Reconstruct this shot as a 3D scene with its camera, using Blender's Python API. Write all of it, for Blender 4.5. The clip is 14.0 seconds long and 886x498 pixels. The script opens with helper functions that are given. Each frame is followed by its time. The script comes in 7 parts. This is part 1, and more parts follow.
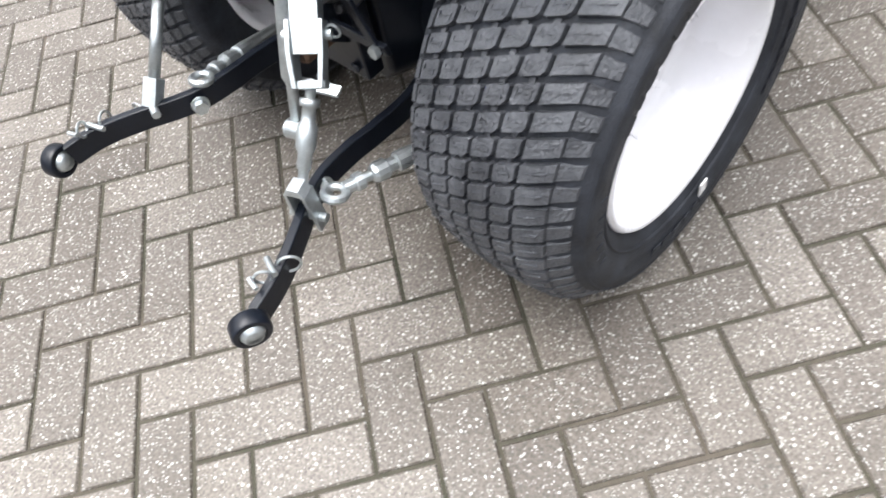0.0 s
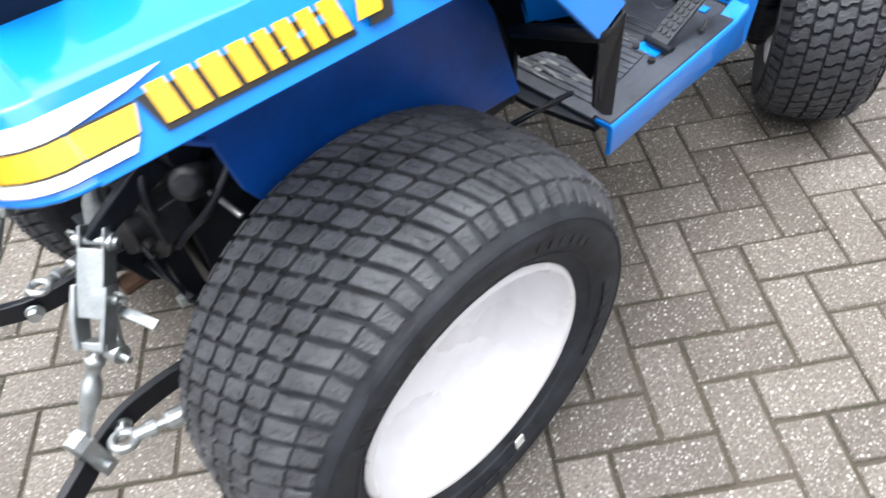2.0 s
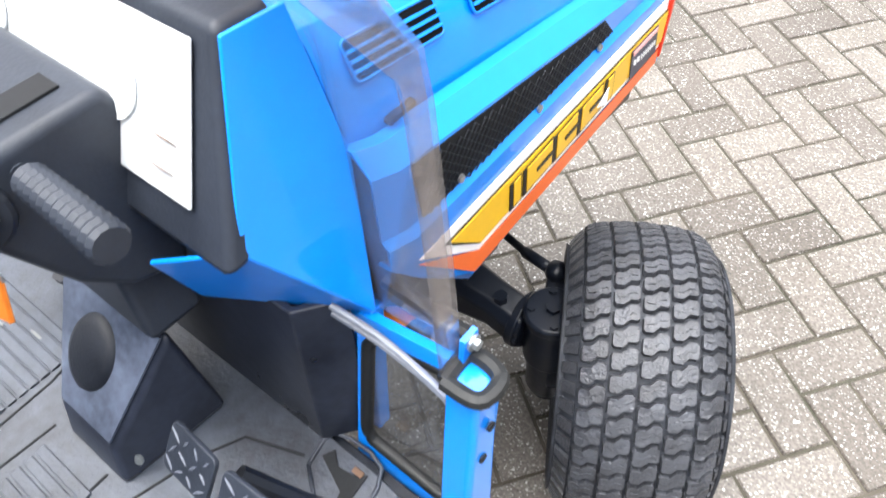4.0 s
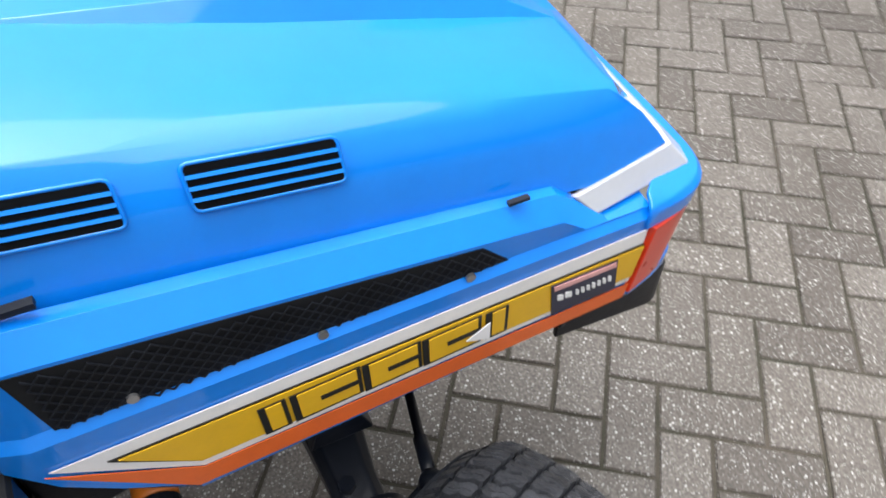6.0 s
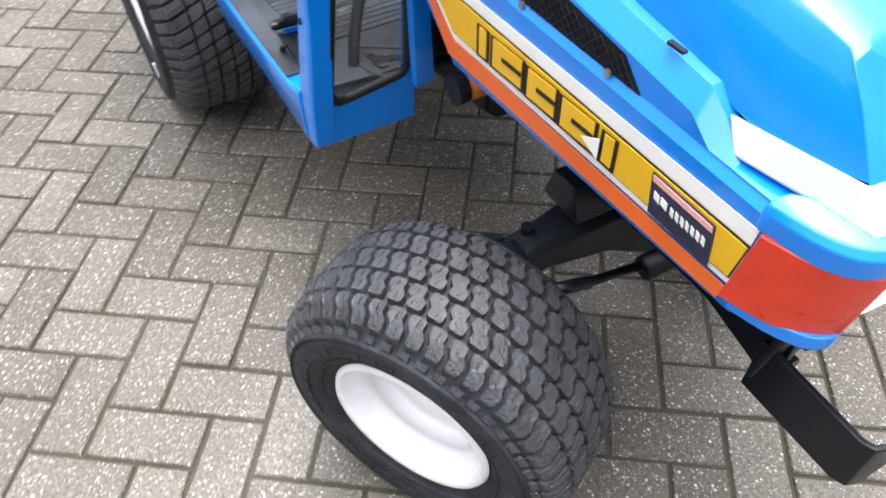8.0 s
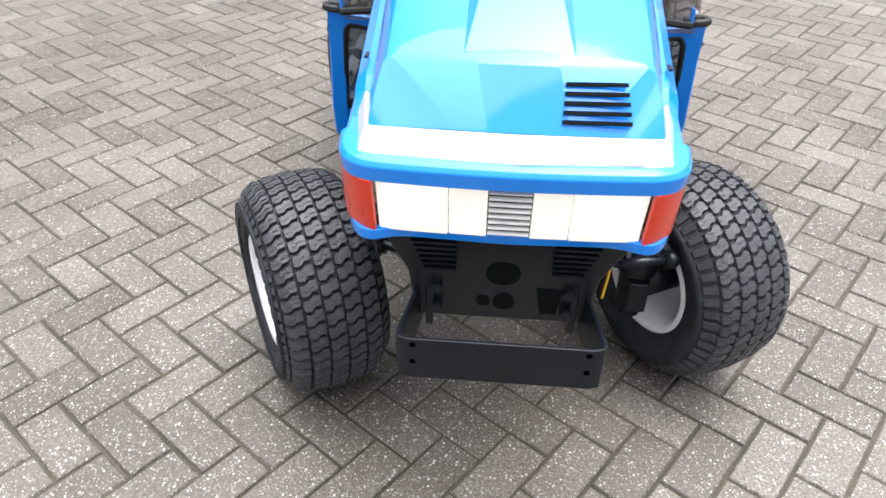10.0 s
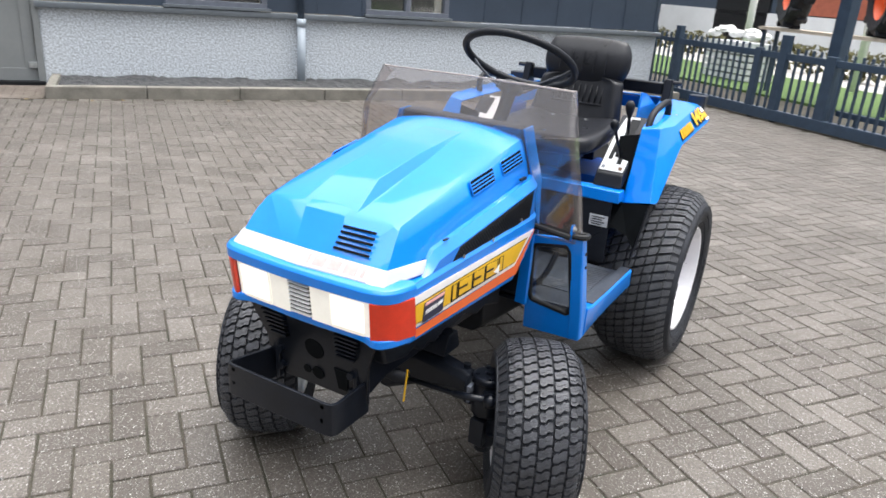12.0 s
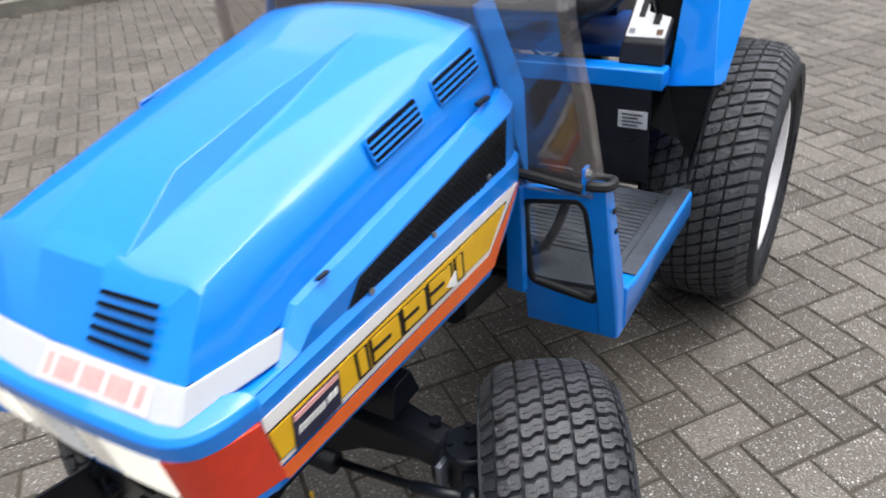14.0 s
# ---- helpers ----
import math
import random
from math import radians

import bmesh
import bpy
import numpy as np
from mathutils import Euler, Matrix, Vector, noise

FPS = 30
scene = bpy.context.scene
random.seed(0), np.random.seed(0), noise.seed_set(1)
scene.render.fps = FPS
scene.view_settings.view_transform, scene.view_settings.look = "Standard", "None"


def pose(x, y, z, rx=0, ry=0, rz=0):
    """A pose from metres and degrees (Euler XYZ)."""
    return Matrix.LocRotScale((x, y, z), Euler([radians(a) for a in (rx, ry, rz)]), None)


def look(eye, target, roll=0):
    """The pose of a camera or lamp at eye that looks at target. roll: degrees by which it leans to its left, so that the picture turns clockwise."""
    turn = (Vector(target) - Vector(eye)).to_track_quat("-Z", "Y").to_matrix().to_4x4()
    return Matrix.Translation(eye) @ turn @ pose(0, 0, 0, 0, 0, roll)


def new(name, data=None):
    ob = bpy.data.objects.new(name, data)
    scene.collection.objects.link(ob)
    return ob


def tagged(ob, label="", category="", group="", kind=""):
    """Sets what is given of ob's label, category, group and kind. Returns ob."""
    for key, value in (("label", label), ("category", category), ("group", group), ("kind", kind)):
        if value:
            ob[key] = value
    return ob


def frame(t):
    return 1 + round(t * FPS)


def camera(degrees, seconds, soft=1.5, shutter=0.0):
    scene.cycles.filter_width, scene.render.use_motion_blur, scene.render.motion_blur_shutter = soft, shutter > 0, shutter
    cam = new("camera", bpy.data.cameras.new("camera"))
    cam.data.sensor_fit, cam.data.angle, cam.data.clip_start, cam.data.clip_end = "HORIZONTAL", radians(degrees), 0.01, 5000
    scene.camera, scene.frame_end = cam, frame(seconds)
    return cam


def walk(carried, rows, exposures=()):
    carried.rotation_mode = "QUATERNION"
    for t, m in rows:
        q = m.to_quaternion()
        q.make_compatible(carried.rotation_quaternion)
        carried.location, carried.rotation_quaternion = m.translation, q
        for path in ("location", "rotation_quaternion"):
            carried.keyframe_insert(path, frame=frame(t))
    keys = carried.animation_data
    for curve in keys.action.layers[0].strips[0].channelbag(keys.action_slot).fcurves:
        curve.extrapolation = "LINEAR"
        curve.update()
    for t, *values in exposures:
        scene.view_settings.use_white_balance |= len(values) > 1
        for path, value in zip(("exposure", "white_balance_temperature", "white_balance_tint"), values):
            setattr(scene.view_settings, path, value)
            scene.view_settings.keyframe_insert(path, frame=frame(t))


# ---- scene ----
cam = camera(62.95, 14.0, soft=1.6, shutter=0.25)
PATH = [
    (0.0, 0.9105, -2.0312, 1.1956, 33.867, 8.667, 41.686),
    (0.5, 0.9881, -2.0347, 1.2672, 38.438, 4.297, 41.992),
    (1.0, 0.9933, -1.9816, 1.3165, 40.234, 4.580, 45.779),
    (1.5, 0.9995, -1.9008, 1.3444, 41.611, 7.049, 45.260),
    (2.0, 0.9924, -1.6087, 1.3437, 39.410, 6.214, 45.895),
    (2.5, 0.9382, -1.3091, 1.3583, 37.967, 6.683, 38.786),
    (3.0, 0.8572, -0.9964, 1.3353, 39.718, 2.720, 42.395),
    (3.5, 0.7667, -0.7677, 1.3422, 39.874, 5.055, 40.271),
    (4.0, 0.6267, -0.5884, 1.3525, 39.585, 3.210, 38.323),
    (4.2, 0.6056, -0.5480, 1.3560, 39.430, 3.262, 38.539),
    (6.3, 0.6646, 0.0141, 1.3248, 43.186, -0.343, 77.653),
    (6.5, 0.6458, 0.0765, 1.3226, 44.343, -0.581, 89.262),
    (7.0, 0.6577, 0.2612, 1.3008, 43.631, -1.809, 120.417),
    (7.5, 0.7303, 0.4061, 1.2420, 43.051, 1.007, 134.690),
    (8.0, 0.7228, 0.5913, 1.2356, 41.659, 1.042, 150.508),
    (8.5, 0.6406, 0.7931, 1.2510, 44.374, 0.705, 160.589),
    (9.0, 0.5092, 1.0560, 1.2728, 48.848, 0.312, 165.697),
    (9.2, 0.4258, 1.1448, 1.2763, 50.630, -0.446, 169.158),
    (11.3, -0.6964, 1.6019, 1.4219, 62.802, -1.626, -155.821),
    (11.5, -0.8103, 1.6473, 1.4352, 65.763, -3.562, -154.643),
    (12.0, -1.0626, 1.6444, 1.4454, 69.721, -4.006, -149.290),
    (12.5, -1.2096, 1.5813, 1.4468, 68.935, -2.538, -143.854),
    (13.0, -1.1839, 1.4869, 1.4366, 67.799, -0.624, -141.438),
    (13.5, -0.9643, 1.1817, 1.3912, 66.436, 1.191, -143.544),
    (14.0, -0.7919, 0.7231, 1.3338, 58.332, 5.003, -149.364),
]
walk(cam, [(t, pose(*p)) for t, *p in PATH], exposures=[(0.0, 1.74), (1.0, 1.72), (1.5, 1.70), (2.0, 1.70), (2.5, 1.82), (3.0, 1.92), (3.5, 2.10), (4.2, 2.25), (6.3, 0.95), (6.6, 0.85), (7.0, 0.62), (7.5, 1.20), (8.0, 1.68), (8.5, 1.78), (9.0, 1.72), (11.5, 1.48), (12.5, 1.20), (13.5, 1.17), (14.0, 0.97)])

# ---- light: bright overcast sky, a wide soft sun almost overhead ----
world = bpy.data.worlds.new("overcast_sky")
scene.world = world
world.use_nodes = True
wn, wl = world.node_tree.nodes, world.node_tree.links
sky = wn.new("ShaderNodeTexSky")
sky.sky_type = "NISHITA"
sky.sun_disc = False
sky.sun_elevation = radians(74)
sky.sun_rotation = radians(233)
sky.dust_density = 4.0
soften = wn.new("ShaderNodeHueSaturation")
soften.inputs["Saturation"].default_value = 0.22
wl.new(sky.outputs[0], soften.inputs["Color"])
# an overcast dome: brighter towards the zenith than at the horizon, with soft cloud
sky_at, sky_split, sky_rise, cloud = wn.new("ShaderNodeTexCoord"), wn.new("ShaderNodeSeparateXYZ"), wn.new("ShaderNodeMapRange"), wn.new("ShaderNodeTexNoise")
wl.new(sky_at.outputs["Generated"], sky_split.inputs[0])
wl.new(sky_split.outputs["Z"], sky_rise.inputs["Value"])
sky_rise.inputs["From Min"].default_value, sky_rise.inputs["From Max"].default_value = 0.0, 1.0
sky_rise.inputs["To Min"].default_value, sky_rise.inputs["To Max"].default_value = 0.30, 1.75
cloud.inputs["Scale"].default_value, cloud.inputs["Detail"].default_value = 2.4, 4
wl.new(sky_at.outputs["Generated"], cloud.inputs["Vector"])
cloud_rise = wn.new("ShaderNodeMapRange")
cloud_rise.inputs["From Min"].default_value, cloud_rise.inputs["From Max"].default_value = 0.3, 0.7
cloud_rise.inputs["To Min"].default_value, cloud_rise.inputs["To Max"].default_value = 0.78, 1.22
wl.new(cloud.outputs["Fac"], cloud_rise.inputs["Value"])
veil = wn.new("ShaderNodeMath")
veil.operation = "MULTIPLY"
wl.new(sky_rise.outputs[0], veil.inputs[0])
wl.new(cloud_rise.outputs[0], veil.inputs[1])
dome = wn.new("ShaderNodeVectorMath")
dome.operation = "SCALE"
wl.new(soften.outputs[0], dome.inputs[0])
wl.new(veil.outputs[0], dome.inputs["Scale"])
wl.new(dome.outputs[0], wn["Background"].inputs["Color"])
wn["Background"].inputs["Strength"].default_value = 0.108
sun_data = bpy.data.lights.new("sun", "SUN")
sun_data.energy, sun_data.angle, sun_data.color = 1.5, radians(80), (1.0, 0.99, 0.97)
sun = new("sun", sun_data)
sun.matrix_world = look((1.0, 0.1, 8.0), (0, 0, 0))


# ---- materials ----
def rgb(c):
    return (*c, 1.0)


def mat(name, color, rough=0.5, metal=0.0, vary=0.12, scale=18.0, bump=0.0, bump_scale=120.0, coat=0.0, dark=None, spread=0.5, coat_rough=0.08, spec=None):
    """A principled material whose colour drifts over two scales of noise, with optional fine relief."""
    m = bpy.data.materials.new(name)
    m.use_nodes = True
    n, l = m.node_tree.nodes, m.node_tree.links
    p = n["Principled BSDF"]
    p.inputs["Metallic"].default_value = metal
    p.inputs["Specular IOR Level"].default_value = spec if spec is not None else (0.3 if max(color) < 0.05 else 0.5)
    p.inputs["Coat Weight"].default_value = coat
    p.inputs["Coat Roughness"].default_value = coat_rough
    geo = n.new("ShaderNodeTexCoord")
    a, b = n.new("ShaderNodeTexNoise"), n.new("ShaderNodeTexNoise")
    a.inputs["Scale"].default_value, a.inputs["Detail"].default_value = scale, 6
    b.inputs["Scale"].default_value, b.inputs["Detail"].default_value = scale * 9, 3
    for t in (a, b):
        l.new(geo.outputs["Object"], t.inputs["Vector"])
    mix = n.new("ShaderNodeMath")
    mix.operation = "MULTIPLY_ADD"
    l.new(b.outputs["Fac"], mix.inputs[0])
    mix.inputs[1].default_value = 0.4
    l.new(a.outputs["Fac"], mix.inputs[2])
    ramp = n.new("ShaderNodeValToRGB")
    d = dark or tuple(c * (1 - vary) for c in color)
    e = tuple(min(1, c * (1 + vary)) for c in color)
    ramp.color_ramp.elements[0].position, ramp.color_ramp.elements[1].position = 0.7 - spread * 0.5, 0.7 + spread * 0.5
    ramp.color_ramp.elements[0].color, ramp.color_ramp.elements[1].color = rgb(d), rgb(e)
    l.new(mix.outputs[0], ramp.inputs["Fac"])
    l.new(ramp.outputs[0], p.inputs["Base Color"])
    rr = n.new("ShaderNodeMapRange")
    rr.inputs["To Min"].default_value, rr.inputs["To Max"].default_value = max(0.02, rough - 0.08), min(1, rough + 0.08)
    l.new(a.outputs["Fac"], rr.inputs["Value"])
    l.new(rr.outputs[0], p.inputs["Roughness"])
    if bump:
        c, bp = n.new("ShaderNodeTexNoise"), n.new("ShaderNodeBump")
        c.inputs["Scale"].default_value, c.inputs["Detail"].default_value = bump_scale, 4
        l.new(geo.outputs["Object"], c.inputs["Vector"])
        bp.inputs["Strength"].default_value, bp.inputs["Distance"].default_value = bump, 0.004
        l.new(c.outputs["Fac"], bp.inputs["Height"])
        l.new(bp.outputs[0], p.inputs["Normal"])
    return m


def stone_mat(name, low, high, speck, joint_wear=1.0):
    """Exposed-aggregate paver: brown-grey cement, pale and dark chips of stone, colour of its own on every piece."""
    m = bpy.data.materials.new(name)
    m.use_nodes = True
    n, l = m.node_tree.nodes, m.node_tree.links
    p = n["Principled BSDF"]
    geo, info, tex = n.new("ShaderNodeNewGeometry"), n.new("ShaderNodeObjectInfo"), n.new("ShaderNodeTexCoord")
    add = n.new("ShaderNodeMath")
    add.operation = "ADD"
    l.new(geo.outputs["Random Per Island"], add.inputs[0])
    l.new(info.outputs["Random"], add.inputs[1])
    frac = n.new("ShaderNodeMath")
    frac.operation = "FRACT"
    l.new(add.outputs[0], frac.inputs[0])
    base = n.new("ShaderNodeValToRGB")
    base.color_ramp.elements[0].color, base.color_ramp.elements[1].color = rgb(low), rgb(high)
    l.new(frac.outputs[0], base.inputs["Fac"])
    big = n.new("ShaderNodeTexNoise")
    big.inputs["Scale"].default_value, big.inputs["Detail"].default_value = 2.2, 5
    l.new(geo.outputs["Position"], big.inputs["Vector"])
    stain = n.new("ShaderNodeMix")
    stain.data_type, stain.blend_type = "RGBA", "MULTIPLY"
    shade = n.new("ShaderNodeValToRGB")
    shade.color_ramp.elements[0].position, shade.color_ramp.elements[1].position = 0.3, 0.7
    shade.color_ramp.elements[0].color, shade.color_ramp.elements[1].color = (0.68, 0.64, 0.585, 1), (1.14, 1.12, 1.10, 1)
    l.new(big.outputs["Fac"], shade.inputs["Fac"])
    stain.inputs["Factor"].default_value = 1.0
    l.new(base.outputs[0], stain.inputs["A"])
    l.new(shade.outputs[0], stain.inputs["B"])
    grain = n.new("ShaderNodeTexNoise")
    grain.inputs["Scale"].default_value, grain.inputs["Detail"].default_value = 160, 4
    l.new(geo.outputs["Position"], grain.inputs["Vector"])
    gmix = n.new("ShaderNodeMix")
    gmix.data_type, gmix.blend_type = "RGBA", "MULTIPLY"
    gr = n.new("ShaderNodeValToRGB")
    gr.color_ramp.elements[0].position, gr.color_ramp.elements[1].position = 0.35, 0.66
    gr.color_ramp.elements[0].color, gr.color_ramp.elements[1].color = (0.55, 0.54, 0.53, 1), (1.2, 1.2, 1.2, 1)
    l.new(grain.outputs["Fac"], gr.inputs["Fac"])
    gmix.inputs["Factor"].default_value = 1.0
    l.new(stain.outputs["Result"], gmix.inputs["A"])
    l.new(gr.outputs[0], gmix.inputs["B"])
    last = gmix.outputs["Result"]
    heights = []
    for sc, keep, size, tint in ((120, 0.26, 0.34, speck), (230, 0.35, 0.38, tuple(0.8 * c for c in speck)), (130, 0.18, 0.36, (0.05, 0.045, 0.04))):
        v = n.new("ShaderNodeTexVoronoi")
        v.inputs["Scale"].default_value = sc
        l.new(geo.outputs["Position"], v.inputs["Vector"])
        near = n.new("ShaderNodeMath")
        near.operation = "LESS_THAN"
        l.new(v.outputs["Distance"], near.inputs[0])
        near.inputs[1].default_value = size
        sep = n.new("ShaderNodeSeparateColor")
        l.new(v.outputs["Color"], sep.inputs[0])
        pick = n.new("ShaderNodeMath")
        pick.operation = "LESS_THAN"
        l.new(sep.outputs[0], pick.inputs[0])
        pick.inputs[1].default_value = keep
        both = n.new("ShaderNodeMath")
        both.operation = "MULTIPLY"
        l.new(near.outputs[0], both.inputs[0])
        l.new(pick.outputs[0], both.inputs[1])
        fade = n.new("ShaderNodeMath")
        fade.operation = "MULTIPLY"
        l.new(both.outputs[0], fade.inputs[0])
        l.new(sep.outputs[1], fade.inputs[1])
        mx = n.new("ShaderNodeMix")
        mx.data_type = "RGBA"
        l.new(fade.outputs[0], mx.inputs["Factor"])
        l.new(last, mx.inputs["A"])
        mx.inputs["B"].default_value = rgb(tint)
        last = mx.outputs["Result"]
        heights.append(both.outputs[0])
    l.new(last, p.inputs["Base Color"])
    bp = n.new("ShaderNodeBump")
    bp.inputs["Strength"].default_value, bp.inputs["Distance"].default_value = 0.5, 0.002
    hs = n.new("ShaderNodeMath")
    hs.operation = "ADD"
    l.new(heights[0], hs.inputs[0])
    l.new(grain.outputs["Fac"], hs.inputs[1])
    l.new(hs.outputs[0], bp.inputs["Height"])
    l.new(bp.outputs[0], p.inputs["Normal"])
    p.inputs["Roughness"].default_value = 0.50
    p.inputs["Specular IOR Level"].default_value = 0.45
    return m


def glass_mat(name, tint, rough=0.03, clear=0.5):
    """Thin tinted sheet: part tinted transparency, part glossy surface."""
    m = bpy.data.materials.new(name)
    m.use_nodes = True
    n, l = m.node_tree.nodes, m.node_tree.links
    n.remove(n["Principled BSDF"])
    t, g, mix = n.new("ShaderNodeBsdfTransparent"), n.new("ShaderNodeBsdfGlossy"), n.new("ShaderNodeMixShader")
    d, mix2, lw = n.new("ShaderNodeBsdfDiffuse"), n.new("ShaderNodeMixShader"), n.new("ShaderNodeLayerWeight")
    pw, fr = n.new("ShaderNodeMath"), n.new("ShaderNodeMath")
    t.inputs["Color"].default_value = rgb(tint)
    g.inputs["Roughness"].default_value = rough
    d.inputs["Color"].default_value = (0.46, 0.44, 0.45, 1)
    mix2.inputs["Fac"].default_value = clear
    l.new(d.outputs[0], mix2.inputs[1])
    l.new(t.outputs[0], mix2.inputs[2])
    lw.inputs["Blend"].default_value = 0.5
    pw.operation, fr.operation = "POWER", "MULTIPLY_ADD"
    l.new(lw.outputs["Facing"], pw.inputs[0])
    pw.inputs[1].default_value = 3.2
    l.new(pw.outputs[0], fr.inputs[0])
    fr.inputs[1].default_value, fr.inputs[2].default_value = 0.80, 0.085
    l.new(fr.outputs[0], mix.inputs["Fac"])
    l.new(mix2.outputs[0], mix.inputs[1])
    l.new(g.outputs[0], mix.inputs[2])
    l.new(mix.outputs[0], n["Material Output"].inputs["Surface"])
    return m


def glow_mat(name, color, glow, strength, rough=0.25):
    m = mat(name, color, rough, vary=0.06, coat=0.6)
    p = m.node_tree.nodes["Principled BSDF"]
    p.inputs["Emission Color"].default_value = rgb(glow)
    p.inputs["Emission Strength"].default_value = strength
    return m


BLUE = mat("blue_paint", (0.001, 0.215, 0.80), 0.42, vary=0.06, scale=5, coat=1.0, coat_rough=0.06, spec=0.15)
BLUE.node_tree.nodes["Principled BSDF"].inputs["Coat IOR"].default_value = 1.5
# the body blue uncoated, its colour darkened for shade under fenders and seat
BLUE_UNDER = mat("blue_paint_shaded", (0.002, 0.078, 0.40), 0.40, vary=0.25, scale=12)
BLACK = mat("black_paint", (0.006, 0.008, 0.013), 0.32, vary=0.3, scale=14, bump=0.08, bump_scale=90)
PLASTIC = mat("black_plastic", (0.008, 0.010, 0.015), 0.5, vary=0.3, scale=22, bump=0.15, bump_scale=260)
GREY_PLASTIC = mat("dark_grey_plastic", (0.023, 0.028, 0.039), 0.46, vary=0.22, scale=14, bump=0.1, bump_scale=220)
PALE_PLASTIC = mat("pale_grey_plastic", (0.13, 0.145, 0.18), 0.4, vary=0.2, scale=12)
VINYL = mat("black_vinyl", (0.013, 0.014, 0.018), 0.30, vary=0.3, scale=20, bump=0.2, bump_scale=300)
RUBBER = mat("tyre_rubber", (0.023, 0.026, 0.033), 0.60, vary=0.45, scale=26, bump=0.4, bump_scale=340, dark=(0.008, 0.009, 0.012))
TREAD = mat("worn_tread_rubber", (0.064, 0.068, 0.077), 0.50, vary=0.45, scale=24, bump=0.9, bump_scale=220, dark=(0.026, 0.028, 0.034))
FRONT_TREAD = mat("dark_tread_rubber", (0.040, 0.043, 0.051), 0.40, vary=0.45, scale=30, bump=0.7, bump_scale=220, dark=(0.026, 0.027, 0.031))
SEAL = mat("rubber_seal", (0.012, 0.013, 0.014), 0.5, vary=0.3, scale=30)
RIM = mat("white_rim_paint", (0.78, 0.78, 0.82), 0.28, vary=0.05, scale=6, coat=0.4)
ZINC = mat("zinc_plated_steel", (0.45, 0.485, 0.50), 0.38, metal=0.85, vary=0.25, scale=30, bump=0.06)
BARE = mat("bare_steel", (0.42, 0.43, 0.44), 0.38, metal=0.9, vary=0.3, scale=40)
CAST = mat("oily_cast_iron", (0.028, 0.029, 0.033), 0.36, metal=0.2, vary=0.5, scale=26, bump=0.3, bump_scale=90)
RUST = mat("rusty_steel", (0.10, 0.055, 0.032), 0.8, vary=0.5, scale=30)
MAT = mat("rubber_floor_mat", (0.034, 0.041, 0.055), 0.46, vary=0.50, scale=6, bump=0.25, bump_scale=180, dark=(0.008, 0.010, 0.015), spread=0.45)
DUST = mat("dried_mud_dust", (0.15, 0.155, 0.155), 0.9, vary=0.35, scale=40)
WHITE = mat("white_decal", (0.80, 0.80, 0.80), 0.35, vary=0.05, scale=30)
YELLOW = mat("yellow_decal", (0.72, 0.42, 0.012), 0.35, vary=0.06, scale=30)
ORANGE = mat("orange_decal", (0.72, 0.13, 0.022), 0.35, vary=0.08, scale=30)
INK = mat("black_decal", (0.012, 0.012, 0.012), 0.4, vary=0.2, scale=30)
NAVY = mat("navy_sticker", (0.02, 0.022, 0.05), 0.35, vary=0.2, scale=60)
PINK = mat("faded_red_lettering", (0.70, 0.36, 0.35), 0.4, vary=0.12, scale=60)
PALE_MARK = mat("faded_pale_patch", (0.62, 0.60, 0.61), 0.45, vary=0.08, scale=60)
SILVER = mat("silver_white_trim", (0.50, 0.52, 0.56), 0.32, vary=0.05, scale=14, coat=0.5)
RED = mat("red_lamp_lens", (0.66, 0.034, 0.007), 0.30, vary=0.12, scale=30, coat=0.25)
LENS = glow_mat("headlamp_lens", (0.82, 0.81, 0.77), (1.0, 0.95, 0.84), 0.46)
# the surround is no lamp: a faint glow is added to brighten it
CREAM = glow_mat("cream_surround_added_glow", (0.82, 0.80, 0.74), (1.0, 0.95, 0.84), 0.16)
# besides liner and trim, these blacks paint the shade of slots, holes and openings
LINER = mat("liner_and_slot_shade_black", (0.004, 0.005, 0.006), 0.9, vary=0.3, spec=0.1)
DARK = mat("recess_shade_and_trim", (0.006, 0.007, 0.009), 0.7, vary=0.3)
SMOKE = glass_mat("smoked_acrylic", (0.885, 0.85, 0.835), 0.05, 0.935)
ACRYLIC_EDGE = mat("acrylic_edge", (0.50, 0.46, 0.45), 0.3, vary=0.1)
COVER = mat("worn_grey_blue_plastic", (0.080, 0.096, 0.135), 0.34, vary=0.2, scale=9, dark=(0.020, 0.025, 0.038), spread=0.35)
GATE_PLATE = mat("white_printed_plate", (0.52, 0.53, 0.55), 0.35, vary=0.08, scale=20)
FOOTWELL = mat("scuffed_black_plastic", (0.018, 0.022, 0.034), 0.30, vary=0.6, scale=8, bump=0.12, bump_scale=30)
PANE = glass_mat("clear_pane", (0.86, 0.88, 0.88), 0.05, 0.965)
AMBER = mat("amber_plastic", (0.75, 0.20, 0.02), 0.4, vary=0.1)
# near-white base colour stands for bright sky mirrored in the instrument glass
DIAL = mat("dial_sky_reflection", (0.75, 0.78, 0.80), 0.15, vary=0.05, coat=1.0)


# ---- mesh helpers ----
def make(name, bm, material, smooth=False):
    me = bpy.data.meshes.new(name)
    bm.normal_update()
    bm.to_mesh(me)
    bm.free()
    for m in material if isinstance(material, (list, tuple)) else (material,):
        me.materials.append(m)
    if smooth:
        for f in me.polygons:
            f.use_smooth = True
    return me


